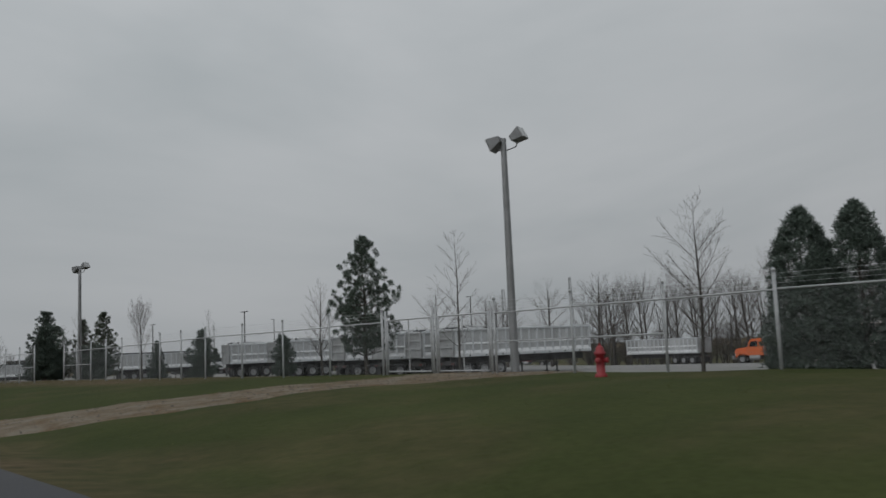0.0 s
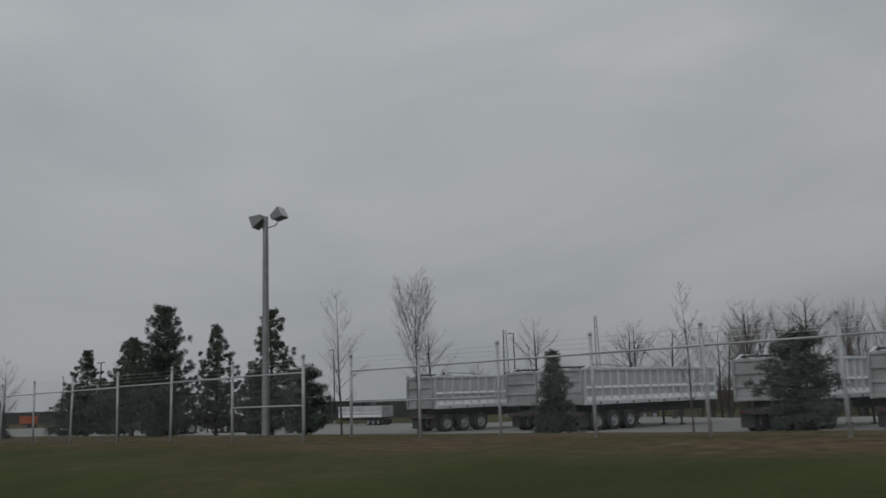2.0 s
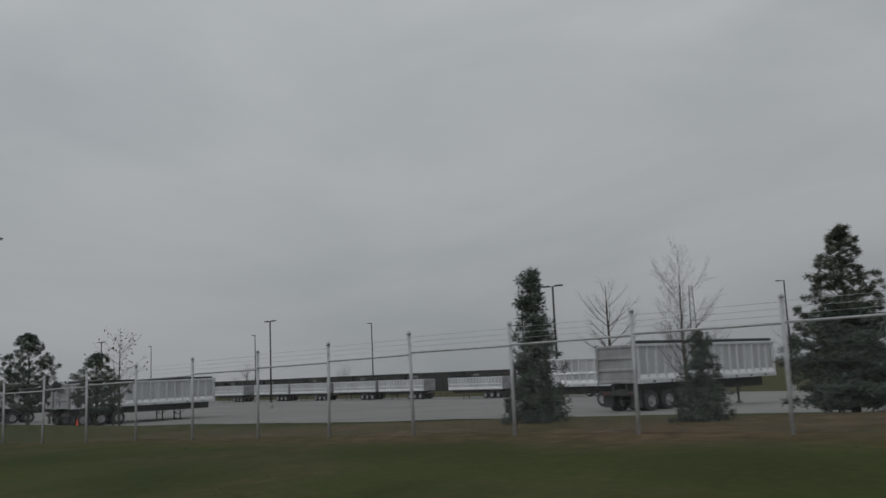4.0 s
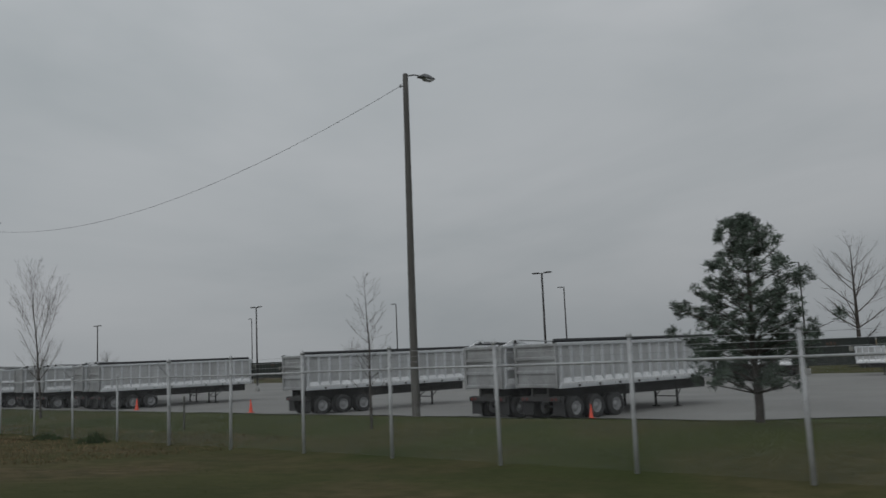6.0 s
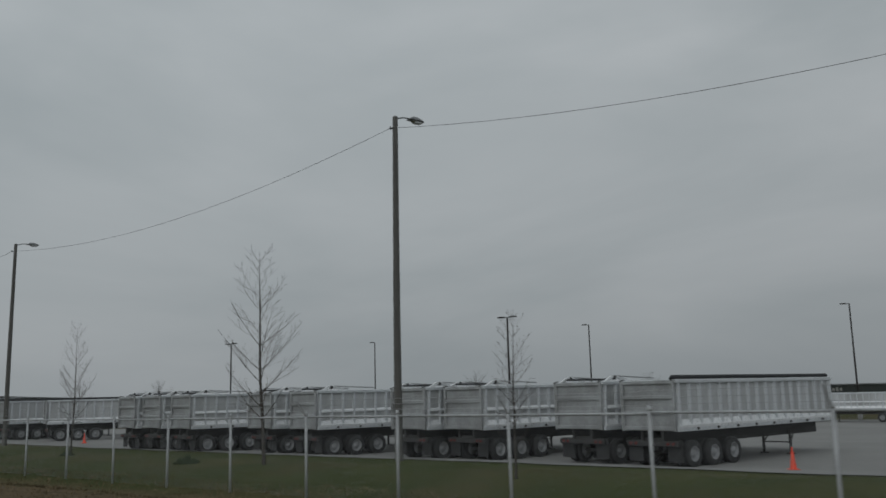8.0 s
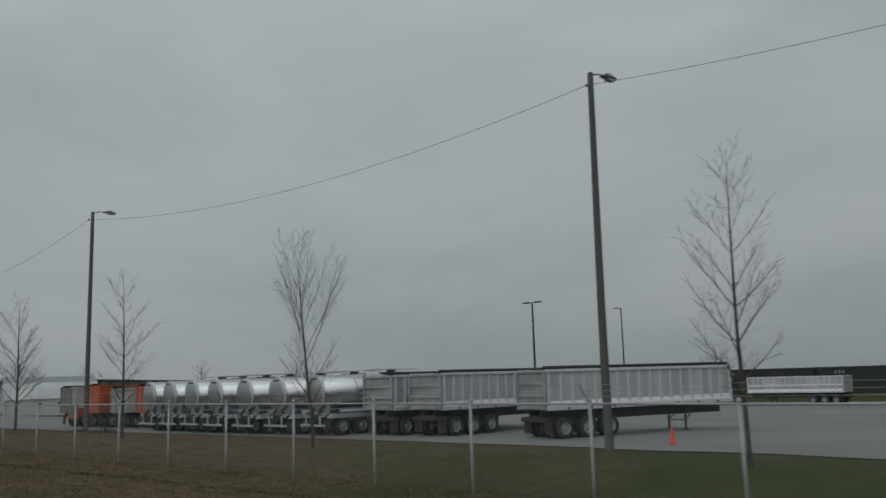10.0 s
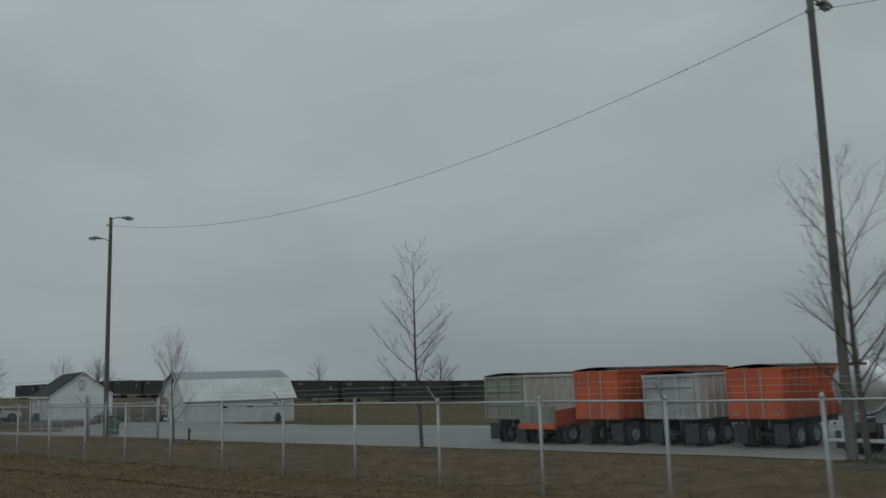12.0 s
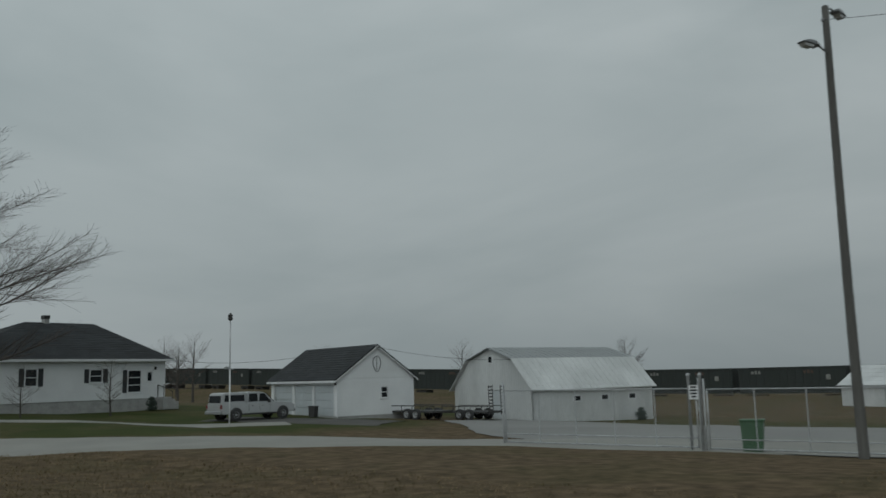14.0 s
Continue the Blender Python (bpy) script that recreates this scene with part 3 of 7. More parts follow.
def wood_pole(x, y, top, second=False):
    z = land(x, y)
    h = top - z
    root = empty("street_lamp", Matrix.Translation((x, y, z)), "tall weathered wooden pole with " + ("two grey street lamps" if second else "a grey street lamp"), "street lamp", "wooden light poles")
    bm = bmesh.new()
    prof = [(0.165, -0.4)] + [(0.16 - 0.055 * i / 10, h * i / 10) for i in range(11)] + [(0.07, h + 0.03)]
    lathe(bm, prof, 14)
    for v in bm.verts:
        t = v.co.z / h
        v.co.x += 0.05 * math.sin(t * 3.0 + x)
    part("pole", bm, M_WOODPOLE, root, smooth=True)
    cobra(root, h - 0.02, 84, 0.8, "grey cobra-head lamp")
    if second:
        cobra(root, h - 1.5, 250, 0.6, "grey cobra-head lamp over the road")
    bm = bmesh.new()
    rod(bm, (-0.02, -0.10, h - 0.5), (-0.02, -0.22, h - 0.5), 0.02, n=6)
    lathe(bm, [(0.03, h - 0.56), (0.05, h - 0.53), (0.05, h - 0.47), (0.03, h - 0.44)], 8, Matrix.Translation((-0.02, -0.22, 0)))
    part("insulator", bm, M_LAMPBODY, root, "small grey insulator")
    return Vector((x - 0.02, y - 0.22, z + h - 0.5))


POLES = [(-152.7, 24.2, 13.53, False), (-197.02, 24.9, 13.55, False), (-234.8, 26.95, 13.46, False), (-271.8, 26.65, 13.73, False), (-316.65, 28.3, 13.78, True)]
tops = [wood_pole(*p) for p in POLES]
for a, b, sag in zip(tops, tops[1:], (2.08, 1.62, 1.8, 2.18)):
    n, verts, faces = 28, [], []
    for i in range(n + 1):
        t = i / n
        p = a.lerp(b, t) - Vector((0, 0, sag * ((b - a).length / 44.5) ** 2 * 4 * t * (1 - t)))
        for k in range(5):
            an = 2 * math.pi * k / 5
            verts.append(p + Vector((0, 0.009 * math.cos(an), 0.009 * math.sin(an))))
    for i in range(n):
        for k in range(5):
            faces.append((i * 5 + k, i * 5 + (k + 1) % 5, i * 5 + 5 + (k + 1) % 5, i * 5 + 5 + k))
    tagged(new("overhead_cable", raw("overhead_cable", verts, faces, M_CABLE, True)), "thin dark sagging cable strung between the wooden poles", "cable", "overhead cables")


def flood_pole(x, y, h):
    z = land(x, y)
    root = empty("floodlight_pole", Matrix.Translation((x, y, z)), "tall grey pole with two box floodlights at the sports field", "floodlight", "field floodlights")
    bm = bmesh.new()
    lathe(bm, [(0.17, -0.3)] + [(0.165 - 0.055 * i / 8, h * i / 8) for i in range(9)], 14)
    part("pole", bm, M_STEELPOLE, root, smooth=True)
    for deg, tilt, out, up, label in ((205, -22, 0.34, 0.02, "pale box floodlight"), (20, 28, 0.66, 0.24, "tilted dark floodlight")):
        t = pose(0, 0, h - 0.3, 0, 0, deg)
        bm = bmesh.new()
        rod(bm, (0.05, 0, -0.2), (out * 0.8, 0, -0.1), 0.025)
        rod(bm, (out * 0.8, 0, -0.1), (out, 0, up), 0.025)
        part("bracket", bm, M_STEELPOLE, root, m=t)
        bm = bmesh.new()
        k_ = 1.08 if deg > 100 else 1.0
        prism(bm, [(-0.34 * k_, -0.12 * k_), (-0.34 * k_, 0.12 * k_), (0.16 * k_, 0.26 * k_), (0.16 * k_, -0.26 * k_)], "y", -0.27 * k_, 0.27 * k_)
        bmesh.ops.bevel(bm, geom=list(bm.edges), offset=0.03, segments=1, affect="EDGES")
        head = part("floodlight", bm, M_LAMPBODY, root, label, m=t @ pose(out + 0.05, 0, up + 0.1, 0, -tilt, 0))
        bm = bmesh.new()
        box(bm, 0.155 * k_, 0.18 * k_, -0.24 * k_, 0.24 * k_, -0.23 * k_, 0.23 * k_, 0.005)
        part("lens", bm, M_LENS, head)


flood_pole(-24.1, 23.15, 9.1)
flood_pole(-72.43, 22.0, 9.0)


def lot_light(x, y, top, double):
    z = land(x, y)
    h = top - z
    root = empty("parking_lot_light", Matrix.Translation((x, y, z)), "slim dark parking-lot light with " + ("two flat heads" if double else "one flat head"), "lot light", "parking-lot lights")
    bm = bmesh.new()
    lathe(bm, [(0.28, -0.2), (0.28, 0.75), (0.24, 0.78)], 12)
    part("footing", bm, M_FOUND, root, "round concrete footing", smooth=True)
    bm = bmesh.new()
    lathe(bm, [(0.12, 0.7), (0.085, h)], 10)
    part("pole", bm, M_DARKPOLE, root, smooth=True)
    for s in ((1, -1) if double else (-1,)):
        bm = bmesh.new()
        box(bm, min(0, 0.5 * s), max(0, 0.5 * s), -0.035, 0.035, h - 0.08, h - 0.02, 0.008)
        box(bm, min(0.35 * s, 1.05 * s), max(0.35 * s, 1.05 * s), -0.2, 0.2, h - 0.06, h + 0.06, 0.03)
        part("lamp_head", bm, M_DARKPOLE, root)


for p in ((-132.2, 66.3, 9.9, True), (-177.9, 68.6, 9.9, True), (-223.4, 68.9, 9.68, True), (-269.0, 70.5, 9.66, True),
          (-203.35, 110.3, 11.9, False), (-238.6, 110.0, 11.8, False), (-282.6, 111.2, 11.75, False), (-168.0, 109.0, 12.0, False), (-128.5, 112.5, 12.3, False)):
    lot_light(*p)


# ---------------------------------------------------------------- trees
def tubes(segs, material, name, sides=5):
    verts, faces = [], []
    for p, q, r0, r1 in segs:
        d = (q - p)
        if d.length < 1e-5:
            continue
        d.normalize()
        s = d.orthogonal().normalized()
        u = d.cross(s)
        n = sides if r0 > 0.02 else 3
        k = len(verts)
        for e, r in ((p, r0), (q, r1)):
            for i in range(n):
                a = 2 * math.pi * i / n
                verts.append(e + r * (math.cos(a) * s + math.sin(a) * u))
        for i in range(n):
            j = (i + 1) % n
            faces.append((k + i, k + j, k + n + j, k + n + i))
    return raw(name, verts, faces, material, True)


def bare_tree(seed, h, spread=0.35, trunk=0.075, clear=0.22, lift=0.9, leaves=0, stems=1, dens=1.0, fork=0.0, fine=1.0):
    """A leafless tree: meshes of its trunk and of its limbs and fine twigs, with a few dry leaves if asked for.
    lift: how steeply the limbs rise; fork: the height, as a share, above which the leader splits into steep limbs."""
    rnd = random.Random(seed)
    main, limbs, tips = [], [], []

    def bough(p, d, length, r, level):
        n = (0, 6, 3, 2)[level]
        step, r_first = length / n, r
        gap = (0, 0.042 * h, 0.036 * h, 9.0)[level] / max(0.4, dens) / fine
        due = length * (0.22 if level == 1 else 0.12)
        run, hand = 0.0, rnd.choice((-1, 1))
        for i in range(n):
            w = (0, 0.05, 0.07, 0.09)[level]
            d = (d + Vector((rnd.gauss(0, w), rnd.gauss(0, w), rnd.gauss(0, w) + (0.055 if level == 1 else 0.035)))).normalized()
            q = p + d * step
            r1 = max(0.0030, r_first * (1 - 0.82 * (i + 1) / n))
            limbs.append((p.copy(), q.copy(), r, r1))
            while level < 3 and run + step > due:
                f = (due - run) / step
                b = p.lerp(q, f)
                side = d.cross(Vector((0, 0, 1)))
                side = (side.normalized() if side.length > 0.05 else d.orthogonal().normalized()) * hand
                side.rotate(Matrix.Rotation(rnd.uniform(-0.9, 0.9), 3, d))
                nd = (d * rnd.uniform(0.75, 1.0) + side * rnd.uniform(0.45, 0.75) + Vector((0, 0, 0.08))).normalized()
                left = 1 - due / length
                bough(b, nd, max(0.10 * h / 6, (length * left * 0.55 + 0.03 * h) * rnd.uniform(0.6, 1.1)), max(0.0032, (r + (r1 - r) * f) * 0.55), level + 1)
                hand = -hand
                due += gap * rnd.uniform(0.6, 1.4)
            run += step
            p, r = q, r1
        tips.append(p)

    for st in range(stems):
        p = Vector((0, 0, -0.15))
        d = Vector((rnd.gauss(0, 0.02), rnd.gauss(0, 0.02), 1)) if stems == 1 else Vector((0.20 * math.cos(st * 6.28 / stems), 0.20 * math.sin(st * 6.28 / stems), 1))
        hh = h * (1.0 if st == 0 else rnd.uniform(0.78, 0.96))
        n, a = 18, rnd.uniform(0, 6.283)
        base = trunk * (1 if stems == 1 else 0.62)
        r = base * 1.15
        for i in range(n):
            d = (d.normalized() + Vector((rnd.gauss(0, 0.022), rnd.gauss(0, 0.022), 0.08))).normalized()
            q = p + d * (hh + 0.15) / n
            t = (i + 1) / n
            r1 = max(0.005, base * (1 - t) ** 0.85)
            main.append((p.copy(), q.copy(), r, r1))
            p, r = q, r1
            if t > clear and t < 0.98:
                for _ in range(2 if rnd.random() < 0.75 * dens else 1):
                    a += 2.4 + rnd.gauss(0, 0.3)
                    steep = lift * (0.55 + 0.9 * t) + rnd.uniform(-0.12, 0.2) + (0.9 if fork and t > fork else 0.0)
                    nd = Vector((math.cos(a), math.sin(a), steep)).normalized()
                    body = min(1.0, 0.55 + 1.6 * (t - clear)) * (1.0 - t) ** 0.62 + 0.05
                    bough(p.copy(), nd, h * spread * body * rnd.uniform(0.75, 1.2) * (1.5 if fork and t > fork else 1.0), max(0.0048, r * 0.42), 1)
        tips.append(p)
    t_me = tubes(main, M_BARK, "trunk", 8)
    c_me = tubes(limbs, M_TWIG, "crown")
    l_me = None
    if leaves:
        v, f = [], []
        for _ in range(leaves):
            c = rnd.choice(tips) + Vector([rnd.gauss(0, 0.10) for _ in range(3)])
            a = Vector([rnd.gauss(0, 1) for _ in range(3)]).normalized()
            b = a.orthogonal().normalized()
            k = len(v)
            v += [c - a * 0.07, c + b * 0.04, c + a * 0.07, c - b * 0.04]
            f.append((k, k + 1, k + 2, k + 3))
        l_me = raw("leaves", v, f, M_DRYLEAF)
    return t_me, c_me, l_me


def put_tree(meshes, x, y, h, base_h, turn, label, name="bare_tree", group="", wide=1.0, sink=0.0):
    root = empty(name, pose(x, y, land(x, y) - sink, 0, 0, turn) @ Matrix.Diagonal((h / base_h * wide, h / base_h * wide, h / base_h, 1)), label, "tree", group)
    for nm, me in zip(("trunk", "crown", "leaves"), meshes):
        if me:
            part(nm, me, None, root)
    return root


def puff(v, f, c, r, rnd, n, up=0.3, size=0.16):
    """A rounded tuft of needles round a place."""
    for _ in range(n):
        d = Vector((rnd.gauss(0, 1), rnd.gauss(0, 1), rnd.gauss(up, 0.9))).normalized()
        p = c + d * r * rnd.uniform(0.2, 1.0) ** 0.6
        d = (d + Vector((rnd.gauss(0, 0.7), rnd.gauss(0, 0.7), rnd.gauss(0.2, 0.7)))).normalized()
        s = d.orthogonal().normalized() * size * 0.17
        s.rotate(Matrix.Rotation(rnd.uniform(0, 6.28), 3, d))
        d *= size * rnd.uniform(0.7, 1.3)
        k = len(v)
        v += [p - d * 0.5 - s, p - d * 0.5 + s, p + d]
        f.append((k, k + 1, k + 2))


def conifer(seed, h, r, kind, material):
    """kind clump: open whorls with rounded tufts; pine: open whorls with tufts; dense: full dark pine; spruce: narrow tiers; arbor: tight column."""
    rnd = random.Random(seed)
    trunk, limbs, v, f = [], [], [], []
    p, rr = Vector((0, 0, -0.15)), 0.016 * h + 0.02
    n = 12
    for i in range(n):
        q = Vector((0.03 * math.sin(i * 0.9 + seed), 0.03 * math.cos(i * 1.1), h * 0.97 * (i + 1) / n))
        trunk.append((p, q, rr * (1 - i / n) + 0.008, rr * (1 - (i + 1) / n) + 0.008))
        p = q
    if kind == "arbor":
        for _ in range(int(420 * h / 5)):
            t = rnd.random() ** 1.2
            rad = r * (1 - t ** 2.6) ** 0.85 * rnd.uniform(0.72, 1.06) + 0.05
            a = rnd.uniform(0, 6.283)
            puff(v, f, Vector((rad * math.cos(a), rad * math.sin(a), 0.08 + t * (h - 0.25))), 0.24, rnd, 46, 0.7, 0.12)
    else:
        z0 = {"clump": 0.14, "pine": 0.05, "dense": 0.05, "spruce": 0.04}[kind] * h
        gap = {"clump": 0.32, "pine": 0.34, "dense": 0.33, "spruce": 0.20}[kind]
        z = z0
        while z < h * 0.97:
            t = (z - z0) / (h - z0)
            if kind == "spruce":
                rad = r * (1 - t) ** 0.85 + 0.06
            elif kind == "dense" and h < 4:
                rad = r * (1 - t ** 1.7) ** 0.75 + 0.05
            elif kind == "dense":
                rad = r * min(1.0, 1.35 * (1 - t) ** 0.75 + 0.03)
            else:
                rad = r * min(0.78 + 0.22 * min(1, t / 0.3), (1.32 if kind == "clump" else 1.12) * (1 - t) ** 0.9) + 0.06
            m = {"clump": 9, "pine": 8, "dense": 10, "spruce": 9}[kind]
            m = max(4, int(m * (1.1 - 0.5 * t)))
            a0 = rnd.uniform(0, 6.283)
            for i in range(m):
                a = a0 + 6.283 * i / m + rnd.gauss(0, 0.22)
                L = rad * (rnd.uniform(0.5, 1.2) if kind != "spruce" else rnd.uniform(0.62, 1.15))
                rise = {"clump": 0.36, "pine": 0.32, "dense": 0.25, "spruce": -0.12}[kind] + rnd.gauss(0, 0.1) + 0.35 * t
                q = Vector((L * math.cos(a), L * math.sin(a), z + L * rise))
                b = Vector((0, 0, z))
                limbs.append((b, q, 0.012 + 0.010 * rad, 0.006))
                k = max(2, int(L / {"clump": 0.36, "pine": 0.20, "dense": 0.27, "spruce": 0.17}[kind]))
                for j in range(k):
                    s = (j + 1) / k
                    if kind == "pine" and s < (0.18 if t < 0.4 else 0.42):
                        continue
                    c = b.lerp(q, s) + Vector((rnd.gauss(0, 0.07), rnd.gauss(0, 0.07), rnd.gauss(0.03, 0.05)))
                    if kind == "clump":
                        if s < 0.55 and rnd.random() < (0.88 if t > 0.3 else 0.7):
                            continue
                        puff(v, f, c + Vector((0, 0, 0.10)), rnd.uniform(0.12, 0.20), rnd, 62, 0.35, 0.095)
                        side = Vector((-math.sin(a), math.cos(a), 0.25)) * rnd.choice((-0.3, 0.3)) * rnd.uniform(0.7, 1.2) * (0.6 + L * 0.25)
                        limbs.append((c, c + side, 0.010, 0.006))
                        puff(v, f, c + side, rnd.uniform(0.11, 0.18), rnd, 50, 0.35, 0.095)
                    elif kind == "pine":
                        puff(v, f, c + Vector((0, 0, 0.06)), rnd.uniform(0.07, 0.13), rnd, 27, 0.6, 0.10)
                        for _ in range(2 if s > 0.5 else 1):
                            side = Vector((-math.sin(a), math.cos(a), 0.2)) * rnd.choice((-0.25, 0.25)) * rnd.uniform(0.6, 1.2) * (0.5 + L * 0.35) + Vector((0, 0, rnd.gauss(0.02, 0.08)))
                            limbs.append((c, c + side, 0.008, 0.004))
                            puff(v, f, c + side + Vector((0, 0, 0.06)), rnd.uniform(0.07, 0.12), rnd, 24, 0.6, 0.10)
                    elif kind == "dense":
                        puff(v, f, c, rnd.uniform(0.12, 0.22), rnd, 44, 0.5, 0.105)
                        side = Vector((-math.sin(a), math.cos(a), 0.1)) * rnd.choice((-0.28, 0.28))
                        puff(v, f, c + side, rnd.uniform(0.12, 0.20), rnd, 38, 0.5, 0.105)
                    else:
                        puff(v, f, c, 0.14, rnd, 30, 0.05, 0.10)
            z += gap * rnd.uniform(0.8, 1.2)
        puff(v, f, Vector((0, 0, h - 0.14)), 0.15, rnd, 60, 1.0, 0.13)
    return tubes(trunk + limbs, M_BARK, "trunk", 6), raw("crown", v, f, material), None


# conifers
PINE = conifer(3, 6.0, 1.65, "clump", M_NEEDLE)
PINE2 = conifer(8, 5.2, 1.65, "clump", M_NEEDLE)
PINE_B = conifer(21, 5.0, 1.35, "pine", M_NEEDLE_B)
DENSE = conifer(5, 6.0, 1.75, "dense", M_NEEDLE_D)
SPRUCE = conifer(9, 3.0, 0.85, "spruce", M_NEEDLE_D)
SPRUCE2 = conifer(14, 2.6, 0.95, "spruce", M_NEEDLE_D)
ARBOR = conifer(4, 5.0, 1.3, "arbor", M_NEEDLE_D)
BUSHY = conifer(12, 2.6, 1.0, "dense", M_NEEDLE_D)


def top_at(x, y, z):
    return z - land(x, y)


CON = [  # meshes, own height, x, y, top, turn, width, label
    (PINE, 6.0, -32.77, 22.31, 7.61, 20, 0.84, "open green pine with tufted branches behind the fence"),
    (SPRUCE, 3.0, -59.00, 23.03, 3.87, 0, 1.00, "small dark spruce behind the fence"),
    (BUSHY, 2.6, -51.3, 22.9, 3.75, 50, 1.05, "rounded dark evergreen shrub beside the spruce"),
    (SPRUCE, 3.0, -46.41, 20.67, 4.15, 90, 0.85, "narrow dark spruce behind the fence"),
    (BUSHY, 2.6, -40.95, 22.70, 3.44, 10, 0.77, "rounded dark evergreen shrub behind the fence"),
    (PINE_B, 5.0, -76.10, 25.04, 6.81, 15, 1.00, "thin browning pine by the floodlight pole"),
    (DENSE, 6.0, -78.87, 21.20, 7.06, 40, 0.82, "tall full dark pine behind the fence"),
    (PINE_B, 5.0, -79.72, 24.54, 6.38, 140, 0.95, "thin browning pine beside the dark pine"),
    (PINE_B, 5.0, -83.37, 22.23, 5.95, 200, 0.95, "thin browning pine behind the fence"),
    (BUSHY, 2.6, -74.27, 23.16, 3.74, 30, 1.09, "rounded dark evergreen shrub under the floodlight pole"),
    (BUSHY, 2.6, -81.55, 22.76, 3.56, 160, 1.15, "rounded dark evergreen shrub between pines"),
    (PINE2, 5.2, -87.85, 24.60, 6.08, 80, 0.95, "broad green pine behind the fence"),
    (BUSHY, 2.6, -88.22, 24.08, 3.76, 60, 1.44, "low dark evergreen shrub under the pine"),
    (PINE_B, 5.0, -93.85, 25.03, 5.99, 300, 1.15, "broad browning pine behind the fence"),
    (BUSHY, 2.6, -93.68, 24.39, 3.63, 0, 1.50, "low dark evergreen shrub under the pine"),
    (SPRUCE, 3.0, -99.89, 18.93, 5.13, 70, 0.70, "narrow spruce with a thin top behind the fence"),
    (SPRUCE2, 2.6, -95.26, 19.01, 3.24, 20, 0.90, "very small dark spruce behind the fence"),
    (SPRUCE2, 2.6, -89.59, 18.43, 3.04, 200, 0.90, "very small dark spruce behind the fence"),
    (BUSHY, 2.6, -71.28, 23.17, 3.78, 77, 1.03, "rounded dark evergreen shrub behind the fence"),
    (PINE2, 5.2, -138.7, 22.0, 5.65, 35, 1.08, "open pine with spreading tufted branches behind the fence"),
    (PINE2, 5.2, -134.4, 24.0, 4.3, 250, 1.25, "smaller dark pine behind the fence"),
    (ARBOR, 5.0, -13.3, 24.8, 6.25, 0, 0.92, "tall dark dense arborvitae behind the fence"),
    (ARBOR, 5.0, -11.6, 24.8, 6.2, 90, 0.9, "tall dark dense arborvitae behind the fence"),
    (ARBOR, 5.0, -9.9, 24.6, 5.7, 200, 0.9, "tall dark dense arborvitae behind the fence"),
    (ARBOR, 5.0, -12.5, 24.1, 4.9, 300, 1.1, "lower dark dense arborvitae in the hedge"),
    (ARBOR, 5.0, -8.2, 24.8, 5.6, 45, 0.95, "tall dark dense arborvitae in the hedge"),
]
for me, own, x, y, top, turn, wide, label in CON:
    nm = "pine_tree" if me in (PINE, PINE2, PINE_B, DENSE) else "spruce_tree" if me in (SPRUCE, SPRUCE2) else "evergreen_shrub" if me is BUSHY else "arborvitae"
    put_tree(me, x, y, top_at(x, y, top), own, turn, label, nm, "evergreens behind the fence", wide)

# leafless trees
B_TALL = bare_tree(11, 7.0, 0.52, 0.075, 0.20, 0.95, fork=0.4, fine=1.2)
B_TALL2 = bare_tree(29, 7.0, 0.40, 0.07, 0.18, 0.75, fine=1.2)
B_WIDE = bare_tree(17, 6.0, 0.55, 0.085, 0.20, 0.85, fine=1.2)
B_THIN = bare_tree(23, 5.0, 0.34, 0.045, 0.22, 0.75, dens=0.75)
B_VASE = bare_tree(31, 5.0, 0.62, 0.065, 0.33, 1.5, fork=0.3, fine=1.2)
B_BRUSH = bare_tree(33, 5.0, 0.42, 0.07, 0.08, 0.9, stems=3, dens=0.7, fine=1.3)
B_FAR = bare_tree(51, 10.0, 0.58, 0.17, 0.25, 0.9, dens=0.8, fork=0.45, fine=1.3)
B_FAR2 = bare_tree(53, 10.0, 0.52, 0.16, 0.25, 0.95, dens=0.8, fine=1.3)
B_LEAF = bare_tree(37, 5.0, 0.60, 0.07, 0.3, 0.45, leaves=80, dens=0.8)
B_BIG = bare_tree(41, 10.0, 0.62, 0.2, 0.2, 0.6, dens=0.9, fine=1.2)
B_ROUND = bare_tree(59, 10.0, 0.66, 0.24, 0.16, 0.55, fine=1.6)
B_OAK = bare_tree(47, 10.0, 0.62, 0.15, 0.14, 0.30, dens=1.2, fine=2.3)
B_BIG2 = bare_tree(43, 10.0, 0.58, 0.18, 0.22, 0.75, dens=0.9, fine=1.2)

